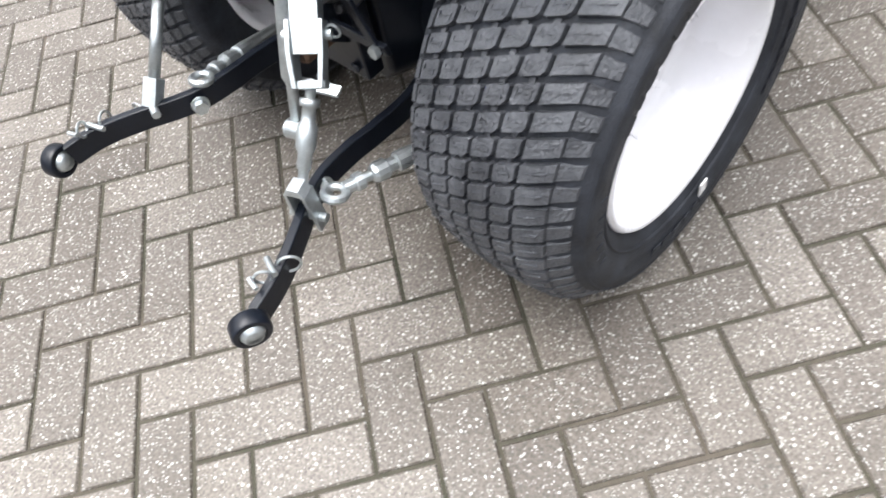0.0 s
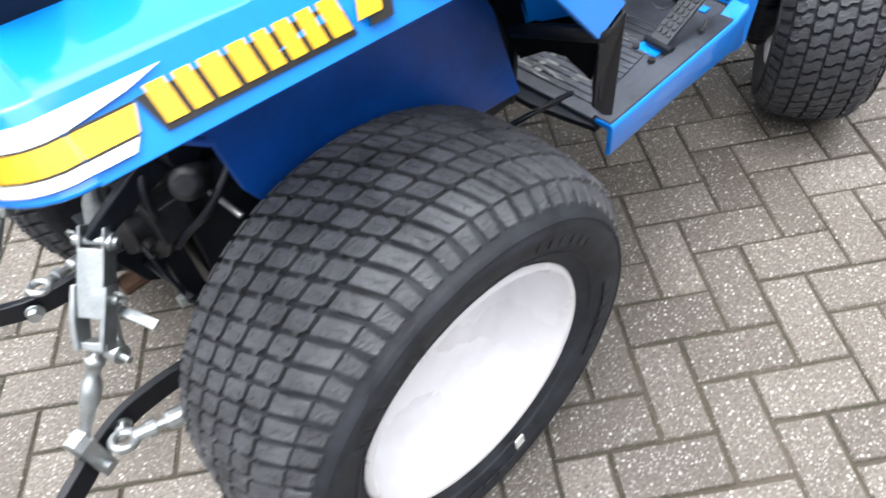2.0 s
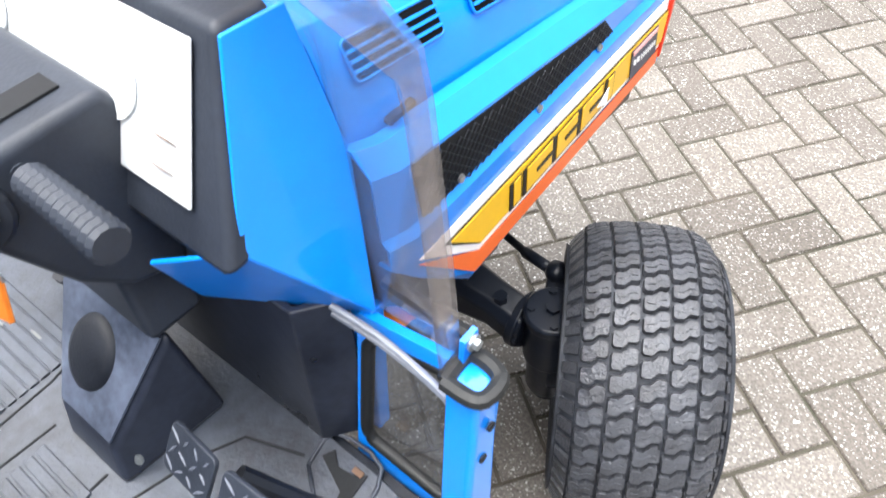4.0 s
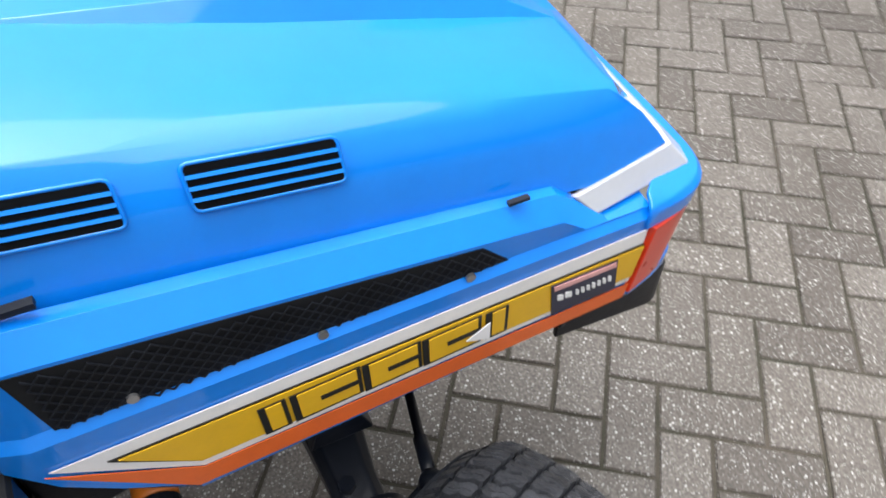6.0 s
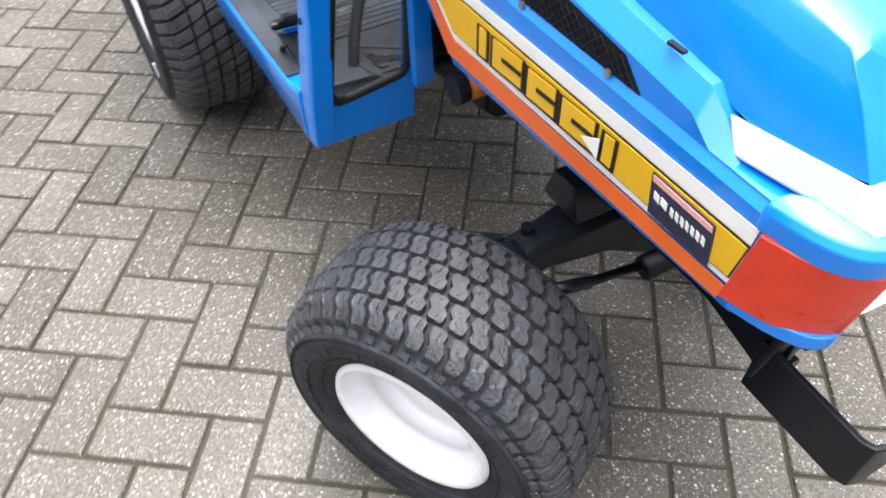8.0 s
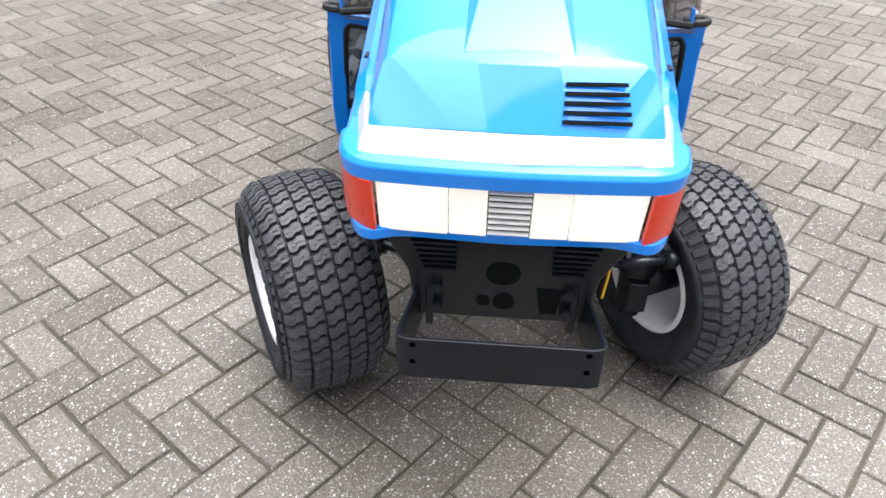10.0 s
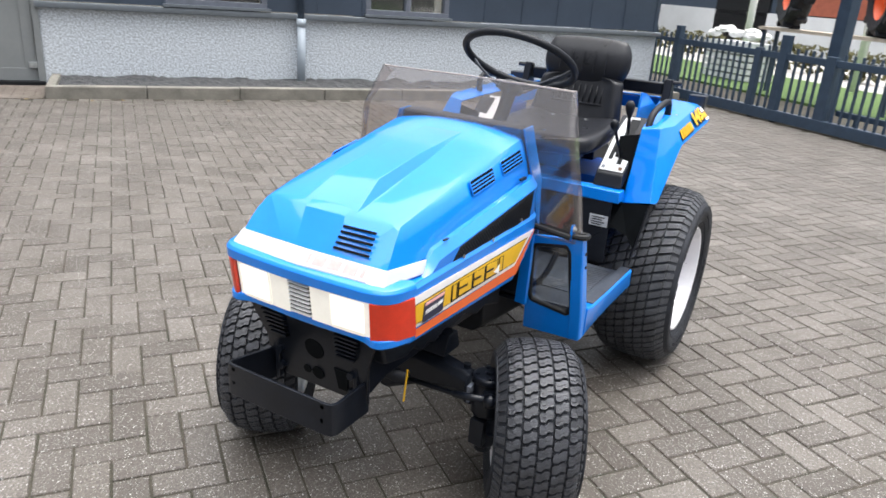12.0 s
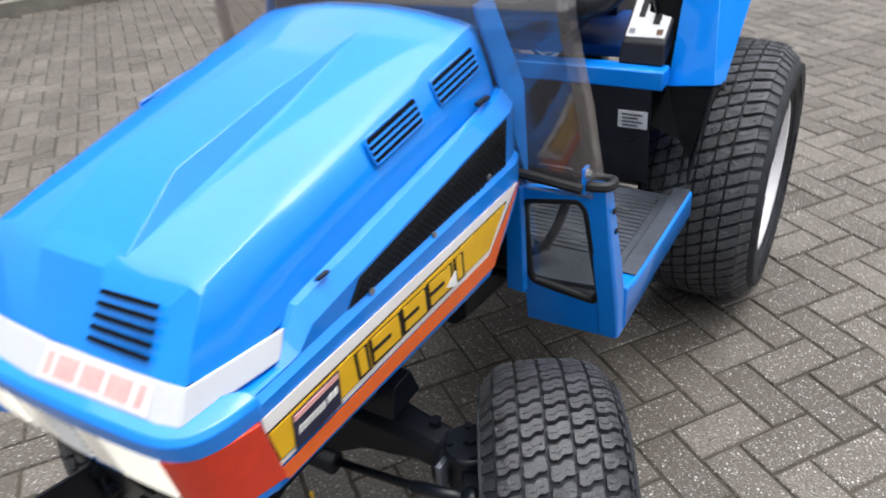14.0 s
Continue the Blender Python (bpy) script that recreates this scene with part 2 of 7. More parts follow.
def part(name, bm, material, parent, label="", bevel=0.0, smooth=False, solid=0.0, segs=2, offset=-1.0, sub_d=0):
    """One mesh object under a thing or a part."""
    ob = new(name, make(name, bm, material, smooth or bevel > 0))
    ob.parent = parent
    if label:
        tagged(ob, label)
    if sub_d:
        u = ob.modifiers.new("round", "SUBSURF")
        u.levels = u.render_levels = sub_d
    if solid:
        s = ob.modifiers.new("thickness", "SOLIDIFY")
        s.thickness, s.offset = solid, offset
    if bevel:
        v = ob.modifiers.new("edges", "BEVEL")
        v.width, v.segments, v.limit_method, v.angle_limit, v.harden_normals = bevel, segs, "ANGLE", radians(28), True
    return ob


def thing(name, label, category, group="", kind="", at=None):
    return tagged(place(new(name), at), label, category, group, kind)


def place(ob, at):
    if at is not None:
        ob.matrix_basis = at
    return ob


def B():
    return bmesh.new()


def box(bm, c, s, m=None, mi=0):
    q = [Vector((c[0] + s[0] * i / 2, c[1] + s[1] * j / 2, c[2] + s[2] * k / 2)) for k in (-1, 1) for j in (-1, 1) for i in (-1, 1)]
    vs = [bm.verts.new(m @ p if m else p) for p in q]
    for f in ((0, 2, 3, 1), (4, 5, 7, 6), (0, 1, 5, 4), (2, 6, 7, 3), (0, 4, 6, 2), (1, 3, 7, 5)):
        bm.faces.new([vs[i] for i in f]).material_index = mi
    return bm


def face(bm, pts, mi=0):
    f = bm.faces.new([bm.verts.new(Vector(p)) for p in pts])
    f.material_index = mi
    return bm


def prism(bm, pts, vec, mi=0):
    """A polygon pushed along a vector, closed."""
    a = [bm.verts.new(Vector(p)) for p in pts]
    b = [bm.verts.new(Vector(p) + Vector(vec)) for p in pts]
    n = len(a)
    fs = [bm.faces.new(a[::-1]), bm.faces.new(b)]
    fs += [bm.faces.new((a[i], a[(i + 1) % n], b[(i + 1) % n], b[i])) for i in range(n)]
    for f in fs:
        f.material_index = mi
    bmesh.ops.recalc_face_normals(bm, faces=fs)
    return bm


def loft(bm, rings, closed=True, caps=True, loop=False, mi=0):
    vs = [[bm.verts.new(Vector(p)) for p in r] for r in rings]
    n, fs = len(rings[0]), []
    pairs = list(zip(vs, vs[1:])) + ([(vs[-1], vs[0])] if loop else [])
    for a, b in pairs:
        for i in range(n if closed else n - 1):
            j = (i + 1) % n
            fs.append(bm.faces.new((a[i], a[j], b[j], b[i])))
    if caps and closed and not loop:
        fs += [bm.faces.new(vs[0][::-1]), bm.faces.new(vs[-1])]
    for f in fs:
        f.material_index = mi
    if closed:
        bmesh.ops.recalc_face_normals(bm, faces=fs)
    return bm


def tube(bm, pts, r, n=10, loop=False, mi=0):
    pts = [Vector(p) for p in pts]
    rs = r if isinstance(r, (list, tuple)) else [r] * len(pts)
    rings, side = [], None
    for i, p in enumerate(pts):
        a = pts[i - 1] if i or loop else p
        b = pts[(i + 1) % len(pts)] if i < len(pts) - 1 or loop else p
        t = (b - a).normalized()
        if side is None:
            side = t.orthogonal().normalized()
        side = (side - t * side.dot(t)).normalized()
        up = t.cross(side)
        rings.append([p + (side * math.cos(2 * math.pi * k / n) + up * math.sin(2 * math.pi * k / n)) * rs[i] for k in range(n)])
    return loft(bm, rings, loop=loop, mi=mi)


def curve(pts, steps=6):
    """A smooth line through points."""
    pts = [Vector(p) for p in pts]
    out = []
    for i in range(len(pts) - 1):
        p0, p1, p2, p3 = pts[max(i - 1, 0)], pts[i], pts[i + 1], pts[min(i + 2, len(pts) - 1)]
        for k in range(steps):
            t = k / steps
            out.append(0.5 * (2 * p1 + (p2 - p0) * t + (2 * p0 - 5 * p1 + 4 * p2 - p3) * t * t + (3 * p1 - p0 - 3 * p2 + p3) * t ** 3))
    return out + [pts[-1]]


def lathe(bm, prof, n=32, m=None, mi=0, close=False):
    """Radius and height pairs turned round the local z axis."""
    rings = []
    for k in range(n):
        a = 2 * math.pi * k / n
        rings.append([(m or Matrix()) @ Vector((r * math.cos(a), r * math.sin(a), h)) for r, h in prof])
    vs = [[bm.verts.new(p) for p in r] for r in rings]
    fs = []
    for k in range(n):
        a, b = vs[k], vs[(k + 1) % n]
        for i in range(len(prof) if close else len(prof) - 1):
            j = (i + 1) % len(prof)
            fs.append(bm.faces.new((a[i], b[i], b[j], a[j])))
    for f in fs:
        f.material_index = mi
    bmesh.ops.remove_doubles(bm, verts=[v for r in vs for v in r], dist=1e-5)
    return bm


def rod(bm, a, b, r, n=12, mi=0):
    return tube(bm, [a, b], r, n, mi=mi)


def axis_to(p, d):
    """A pose at p whose z axis points along d."""
    return Matrix.Translation(p) @ Vector(d).to_track_quat("Z", "Y").to_matrix().to_4x4()


def disc(bm, p, d, r, h, n=20, mi=0, chamfer=0.0):
    c = chamfer
    return lathe(bm, [(0.0, 0.0), (r, 0.0), (r, h - c), (r - c, h), (0.0, h)], n, axis_to(p, d), mi)


def hexnut(bm, p, d, r, h, mi=0):
    return disc(bm, p, d, r, h, 6, mi)


def round_rect(w, h, r, n=4):
    out = []
    for cx, cy, a0 in ((w / 2 - r, h / 2 - r, 0), (-w / 2 + r, h / 2 - r, 90), (-w / 2 + r, -h / 2 + r, 180), (w / 2 - r, -h / 2 + r, 270)):
        out += [(cx + r * math.cos(radians(a0 + 90 * k / n)), cy + r * math.sin(radians(a0 + 90 * k / n))) for k in range(n + 1)]
    return out


def flip(p, s):
    return (p[0] * s, p[1], p[2])


# ---- the yard's axes: along the building's wall, and towards it ----
YAW = 0.93899
ALONG, TOWARD = Vector((math.cos(YAW), math.sin(YAW), 0)), Vector((math.sin(YAW), -math.cos(YAW), 0))
YARD = Matrix(((ALONG.x, -TOWARD.x, 0, 0), (ALONG.y, -TOWARD.y, 0, 0), (0, 0, 1, 0), (0, 0, 0, 1)))


def yd(a, s, z=0.0):
    return ALONG * a + TOWARD * s + Vector((0, 0, z))


# In YARD's local axes x runs along the wall and y away from it (y = -s).
SAND = mat("joint_sand", (0.056, 0.047, 0.038), 0.95, vary=0.35, scale=4, bump=0.4, dark=(0.024, 0.026, 0.015))
PAVER = stone_mat("aggregate_paver", (0.089, 0.079, 0.070), (0.150, 0.138, 0.126), (0.46, 0.455, 0.44))
REDPAVER = stone_mat("red_paver", (0.16, 0.135, 0.118), (0.23, 0.20, 0.18), (0.45, 0.41, 0.37))
CONCRETE = mat("mossy_concrete", (0.20, 0.190, 0.165), 0.9, vary=0.3, scale=6, bump=0.4, bump_scale=120)
GRAVEL = mat("dark_gravel", (0.06, 0.062, 0.065), 0.95, vary=0.7, scale=60, bump=1.0, bump_scale=90)
STUCCO = mat("pebble_dash", (0.72, 0.77, 0.82), 0.9, vary=0.10, scale=50, bump=1.0, bump_scale=80, spread=0.26, dark=(0.37, 0.40, 0.43))
CLAD = mat("blue_grey_cladding", (0.040, 0.058, 0.088), 0.5, vary=0.12, scale=3)
TRIM = mat("grey_sill_trim", (0.13, 0.15, 0.17), 0.5, vary=0.1)
DOOR = mat("grey_door_paint", (0.22, 0.235, 0.24), 0.45, vary=0.08, scale=4)
GATE = mat("blue_grey_gate_paint", (0.028, 0.05, 0.085), 0.45, vary=0.2, scale=10)
GRASS = mat("short_grass", (0.070, 0.125, 0.032), 0.9, vary=0.5, scale=30, bump=1.0, bump_scale=150)
PVC = mat("grey_drainpipe", (0.42, 0.48, 0.54), 0.4, vary=0.06)
FARWALL = mat("far_white_wall", (0.60, 0.62, 0.64), 0.8, vary=0.06, scale=2)
PATHWAY = mat("pale_paving", (0.42, 0.41, 0.39), 0.9, vary=0.15, scale=4)
BRICKRED = mat("dull_red_wall", (0.30, 0.085, 0.05), 0.8, vary=0.2, scale=6)
HEDGE = mat("hedge_leaf", (0.085, 0.080, 0.035), 0.9, vary=0.5, scale=8)
PLANK = mat("pale_plank", (0.50, 0.44, 0.36), 0.8, vary=0.2, scale=10)
TRACTOR_ORANGE = mat("bright_orange_paint", (0.80, 0.10, 0.012), 0.4, vary=0.08)
ASPHALT = mat("far_road", (0.10, 0.10, 0.10), 0.9, vary=0.2, scale=4)
ground = new("ground", make("ground", box(B(), (0, 0, -0.025), (400, 400, 0.04)), SAND))
tagged(ground, "grey-brown sandy ground sheet under the brick yard", "ground", kind="structure")


# ---- building, kerbs and gate (local axes of YARD: x along the wall, y = minus the distance to it) ----
def yard_thing(name, bm, material, label, category, kind="structure", bevel=0.0):
    ob = new(name, make(name, bm, material, bevel > 0))
    ob.matrix_basis = YARD
    if bevel:
        v = ob.modifiers.new("edges", "BEVEL")
        v.width, v.segments, v.limit_method, v.angle_limit = bevel, 2, "ANGLE", radians(30)
    return tagged(ob, label, category, kind=kind)


WALL = -7.84
bm = B()
box(bm, (-2.82, WALL - 0.15, 0.43), (8.68, 0.30, 0.86))
wall_1 = yard_thing("wall_1", bm, STUCCO, "grey-white pebble-dash plinth wall below the windows", "wall")
wall_2 = yard_thing("wall_2", box(B(), (6.33, WALL - 0.15, 0.43), (7.3, 0.30, 0.86)), STUCCO, "grey-white pebble-dash plinth wall beyond the door", "wall")
wall_3 = yard_thing("wall_3", box(B(), (-7.0, WALL - 3.0, 0.43), (0.30, 5.4, 0.86)), STUCCO, "grey-white pebble-dash end wall of the workshop", "wall")
bm = B()
for x0, x1 in ((-7.16, -3.54), (-2.34, -1.05), (0.15, 1.50), (2.68, 10.0)):
    box(bm, ((x0 + x1) / 2, WALL - 0.13, 2.17), (x1 - x0, 0.26, 2.46))
for x0, x1 in ((-3.54, -2.34), (-1.05, 0.15)):
    box(bm, ((x0 + x1) / 2, WALL - 0.13, 2.85), (x1 - x0, 0.26, 1.1))
box(bm, (2.09, WALL - 0.13, 2.78), (1.18, 0.26, 1.24))
box(bm, (-7.03, WALL - 3.0, 2.17), (0.26, 5.4, 2.46))
for k in range(30):
    x = -7.1 + 0.6 * k
    if x < 9.9 and not (-3.6 < x < -2.3 or -1.1 < x < 0.2 or 1.45 < x < 2.75):
        box(bm, (x, WALL + 0.004, 2.17), (0.025, 0.012, 2.44))
wall_cladding = yard_thing("wall_cladding", bm, CLAD, "dark blue-grey metal cladding above the plinth", "wall")
bm = B()
box(bm, (-2.83, WALL + 0.03, 0.895), (8.72, 0.10, 0.07))
box(bm, (6.35, WALL + 0.03, 0.895), (7.3, 0.10, 0.07))
trim_sill = yard_thing("trim", bm, TRIM, "grey metal drip sill between plinth and cladding", "trim", bevel=0.008)


def window(x0, x1, label):
    w = thing("window_1" if x0 < -2 else "window_2", label, "window", kind="structure", at=YARD)
    bm = B()
    c, d = (x0 + x1) / 2, x1 - x0
    for z, h in ((0.99, 0.08), (2.26, 0.08)):
        box(bm, (c, WALL - 0.05, z), (d, 0.12, h))
    for x in (x0 + 0.035, x1 - 0.035, c):
        box(bm, (x, WALL - 0.05, 1.625), (0.07, 0.11, 1.19))
    part("window_frame", bm, PALE_PLASTIC, w, bevel=0.006)
    for a, b in ((x0 + 0.07, c - 0.035), (c + 0.035, x1 - 0.07)):
        part("pane", box(B(), ((a + b) / 2, WALL - 0.07, 1.625), (b - a, 0.012, 1.19)), PANE, w)
    part("room_shade", box(B(), (c, WALL - 0.55, 1.6), (d, 0.02, 1.4)), DARK, w, "black sheet for the unlit room behind the pane")
    part("window_sill", box(B(), (c, WALL + 0.02, 0.955), (d + 0.06, 0.14, 0.03)), TRIM, w)
    return w


window(-3.54, -2.34, "grey-framed workshop window with a dark room behind")
window(-1.05, 0.15, "grey-framed workshop window beside the drainpipe")
door = thing("door_1", "closed grey panelled metal workshop door with a steel handle", "door", kind="structure", at=YARD)
bm = B()
box(bm, (1.535, WALL - 0.04, 1.08), (0.07, 0.14, 2.16))
box(bm, (2.645, WALL - 0.04, 1.08), (0.07, 0.14, 2.16))
box(bm, (2.09, WALL - 0.04, 2.12), (1.18, 0.14, 0.08))
part("door_frame", bm, DOOR, door, bevel=0.006)
bm = B()
box(bm, (2.09, WALL - 0.07, 1.04), (1.03, 0.05, 2.04))
for z, h in ((0.10, 0.16), (1.99, 0.14)):
    box(bm, (2.09, WALL - 0.037, z), (1.03, 0.018, h))
for x in (1.64, 2.54):
    box(bm, (x, WALL - 0.037, 1.05), (0.12, 0.018, 1.74))
part("door_leaf", bm, DOOR, door, bevel=0.005)
part("hinge", box(B(), (1.60, WALL - 0.012, 0.22), (0.12, 0.03, 0.07)), ZINC, door, bevel=0.005)
part("door_handle", tube(B(), curve([(2.52, WALL - 0.03, 1.05), (2.52, WALL + 0.03, 1.05), (2.40, WALL + 0.03, 1.05)]), 0.011), ZINC, door)
part("threshold", box(B(), (2.09, WALL + 0.02, 0.02), (1.18, 0.16, 0.045)), DARK, door)
pipe = thing("drainpipe", "pale grey plastic drainpipe in front of the plinth wall", "pipe", at=YARD)
part("pipe_tube", rod(B(), (-1.46, WALL + 0.10, 0.03), (-1.46, WALL + 0.10, 0.86), 0.052, 20), PVC, pipe, smooth=True)
bm = B()
lathe(bm, [(0.053, 0.78), (0.060, 0.78), (0.060, 0.88), (0.053, 0.88)], 20, Matrix.Translation((-1.46, WALL + 0.10, 0)))
part("collar", bm, PVC, pipe, smooth=True)
part("upper_pipe", rod(B(), (-1.46, WALL + 0.06, 0.86), (-1.46, WALL + 0.05, 3.3), 0.045, 16), CLAD, pipe, smooth=True)

KERB = -6.87
kerbs = thing("kerb", "weathered mossy concrete kerb stones along the gravel bed", "kerb", kind="structure", at=YARD)
rnd = random.Random(4)
for x0, x1 in ((-7.0, 1.45), (2.72, 9.0)):
    x = x1
    while x > x0:
        ln = min(1.0, x - x0)
        part("kerb_stone", box(B(), (x - ln / 2, KERB - 0.06, 0.05 + rnd.uniform(-0.004, 0.004)), (ln - 0.008, 0.12, 0.16)), CONCRETE, kerbs, bevel=0.012)
        x -= ln
part("kerb_stone", box(B(), (1.39, -7.38, 0.05), (0.10, 0.90, 0.16)), CONCRETE, kerbs, bevel=0.012)
part("kerb_stone", box(B(), (2.78, -7.38, 0.05), (0.10, 0.90, 0.16)), CONCRETE, kerbs, bevel=0.012)


def gravel(x0, x1, seed):
    bm, r = B(), random.Random(seed)
    nx, ny = int((x1 - x0) / 0.05), 16
    vs = [[bm.verts.new((x0 + (x1 - x0) * i / nx, -6.99 - (7.84 - 6.99) * j / ny, 0.075 + 0.035 * (j / ny) + 0.04 * noise.noise(Vector((i * 0.21 + seed, j * 0.3, 0))) + r.uniform(-0.012, 0.012))) for j in range(ny + 1)] for i in range(nx + 1)]
    for i in range(nx):
        for j in range(ny):
            bm.faces.new((vs[i][j], vs[i][j + 1], vs[i + 1][j + 1], vs[i + 1][j]))
    return bm


gb = yard_thing("gravel_bed", gravel(-7.0, 1.34, 1), GRAVEL, "strip of dark gravel between kerb and wall", "gravel", kind="stuff")
gb2 = yard_thing("gravel_bed", gravel(2.83, 9.0, 2), GRAVEL, "strip of dark gravel beside the door", "gravel", kind="stuff")

# the sliding gate across the yard's end, and what stands behind it
GX = -7.25
gate = thing("sliding_gate", "blue-grey steel sliding gate with upright bars, closed", "gate", at=YARD)
g0, g1 = -7.36, 1.2
part("bottom_rail", box(B(), (GX, (g0 + g1) / 2, 0.085), (0.10, g1 - g0, 0.14)), GATE, gate, bevel=0.008)
part("top_rail", box(B(), (GX, (g0 + g1) / 2, 0.845), (0.05, g1 - g0, 0.085)), GATE, gate, bevel=0.006)
bar_mesh = None
for k in range(73):
    y = g0 + 0.10 + 0.118 * k
    if min(abs(y + 5.76), abs(y + 5.34), abs(y + 4.60)) < 0.09:
        continue
    if bar_mesh is None:
        first_bar = part("bar", box(B(), (0, 0, 0.54), (0.026, 0.026, 0.84)), GATE, gate)
        first_bar.location = (GX, y, 0)
        bar_mesh = first_bar.data
    else:
        ob = new("bar", bar_mesh)
        ob.parent, ob.location = gate, (GX, y, 0)
for y, w, top in ((-5.76, 0.10, 0.92), (-5.34, 0.13, 1.11), (-4.60, 0.15, 0.92), (-1.9, 0.10, 0.92), (0.9, 0.10, 0.92)):
    part("gate_post", box(B(), (GX + 0.002, y, 0.12 + (top - 0.12) / 2), (0.08, w, top - 0.12)), GATE, gate, bevel=0.006)
for y in (-5.70, -5.30, -1.2):
    part("roller_foot", box(B(), (GX, y, 0.02), (0.06, 0.07, 0.08)), BLACK, gate)
fence = thing("fence", "short blue-grey bar fence between wall corner and gate", "fence", at=YARD)
for y, top in ((-8.10, 1.02), (-7.46, 1.07)):
    part("fence_post", box(B(), (GX - 0.06, y, top / 2), (0.10, 0.10, top)), GATE, fence, bevel=0.006)
for y in (-7.99, -7.88, -7.77, -7.66, -7.55):
    part("fence_bar", box(B(), (GX - 0.06, y, 0.54), (0.024, 0.024, 0.84)), GATE, fence)
for z in (0.14, 0.85):
    part("fence_rail", box(B(), (GX - 0.06, -7.78, z), (0.04, 0.62, 0.06)), GATE, fence)
post = thing("gate_column", "tall blue-grey steel column beside the gate", "post", at=YARD)
part("column", box(B(), (-7.62, -4.86, 1.6), (0.17, 0.17, 3.3)), GATE, post, bevel=0.008)
lower = thing("guide_rail", "second low rail behind the sliding gate", "rail", at=YARD)
part("rail", box(B(), (GX - 0.42, -2.2, 0.22), (0.06, 5.0, 0.07)), GATE, lower, bevel=0.006)
for y in (-4.4, -1.0):
    part("rail_foot", box(B(), (GX - 0.42, y, 0.09), (0.05, 0.05, 0.20)), GATE, lower)

lawn = yard_thing("lawn", box(B(), (-10.85, 0.0, 0.01), (3.1, 40, 0.05)), GRASS, "strip of short green grass behind the gate", "grass")
path2 = yard_thing("pavement_far", box(B(), (-15.6, 0.0, 0.012), (6.4, 40, 0.06)), PATHWAY, "pale strip of pavement beyond the grass", "pavement")
far_wall = thing("far_building", "low white building with a dark upper storey across the way", "building", at=YARD)
part("far_base", box(B(), (-19.2, -8, 0.61), (0.4, 44, 1.22)), FARWALL, far_wall)
part("far_upper", box(B(), (-19.3, -8, 3.0), (0.4, 44, 3.56)), CLAD, far_wall)
part("far_door", box(B(), (-19.05, -18.2, 1.45), (0.1, 2.4, 2.9)), DARK, far_wall, "black box for the shade in the open doorway")
part("red_panel", box(B(), (-19.05, -14.5, 2.1), (0.1, 3.0, 1.7)), BRICKRED, far_wall, "dull red wall panel")
bm, rh = B(), random.Random(9)
for k in range(1500):
    bmesh.ops.create_cone(bm, cap_ends=False, segments=3, radius1=0.05, radius2=0.0, depth=0.16, matrix=Matrix.Translation((-13.7 + rh.uniform(-0.25, 0.25), rh.uniform(-19, -2), 0.12 + 0.55 * rh.random())) @ Matrix.Rotation(rh.uniform(0, 6.28), 4, "Z") @ Matrix.Rotation(rh.uniform(0.3, 1.6), 4, "X"))
hedge = yard_thing("hedge", bm, HEDGE, "low sparse brownish hedge beyond the grass", "hedge", kind="stuff")


def post_white(x, y):
    p = thing("white_post", "slim white painted post behind the gate", "post", group="white posts behind the gate", at=YARD @ Matrix.Translation((x, y, 0)))
    part("shaft", rod(B(), (0, 0, 0), (0, 0, 3.4), 0.08, 14), WHITE, p, smooth=True)


for x, y in ((-12.2, -10.95), (-12.0, -7.86)):
    post_white(x, y)


def far_wheel(x, y, z, r):
    w = thing("big_tractor_wheel", "large black lugged wheel with an orange rim", "wheel", group="orange-rimmed wheels of parked machines", at=YARD @ pose(x, y, z, 0, 90, -35))
    bm = B()
    lathe(bm, [(r * 0.58, -0.14), (r * 0.84, -0.17), (r * 0.95, -0.12), (r * 0.95, 0.12), (r * 0.84, 0.17), (r * 0.58, 0.14)], 36, close=True)
    for k in range(20):
        a = 2 * math.pi * k / 20
        box(bm, (r * 0.96, 0, 0.08 if k % 2 else -0.08), (0.08, 0.08, 0.16), Matrix.Rotation(a, 4, "Z"))
    part("tyre", bm, RUBBER, w, smooth=False)
    bm = B()
    lathe(bm, [(r * 0.60, 0.13), (r * 0.55, 0.10), (r * 0.50, 0.02), (r * 0.18, 0.02), (r * 0.16, 0.07), (0.0, 0.07)], 28)
    lathe(bm, [(r * 0.60, -0.13), (r * 0.55, -0.10), (r * 0.50, -0.02), (0.0, -0.02)], 28)
    part("rim", bm, TRACTOR_ORANGE, w, smooth=True)


far_wheel(-9.6, -7.50, 1.75, 0.62)
far_wheel(-9.6, -5.80, 1.66, 0.53)
stand = thing("plank_rack", "pale wooden plank rack carrying the orange-rimmed wheels", "rack", at=YARD)
part("plank", box(B(), (-9.6, -6.6, 1.09), (0.42, 2.7, 0.05)), PLANK, stand)
for x in (-9.75, -9.45):
    for y in (-7.85, -5.35):
        part("rack_leg", box(B(), (x, y, 0.55), (0.05, 0.05, 1.04)), GATE, stand)
for k in range(26):
    r = random.Random(k)
    bm = B()
    bmesh.ops.create_icosphere(bm, subdivisions=2, radius=r.uniform(0.06, 0.11), matrix=Matrix.Translation((-10.6 + r.uniform(-0.25, 0.25), -9.45 + r.uniform(-0.62, 0.62), 0.86 + r.uniform(0, 0.10))) @ Matrix.Diagonal((1, 1.5, 0.7, 1)))
    for v_ in bm.verts:
        v_.co += Vector((0.02, 0.02, 0.014)) * noise.noise(v_.co * 14)
    tagged(yard_thing("white_sack", bm, WHITE, "crumpled white sack on the pallet stack", "sack", kind=""), group="white sacks on the pallets")
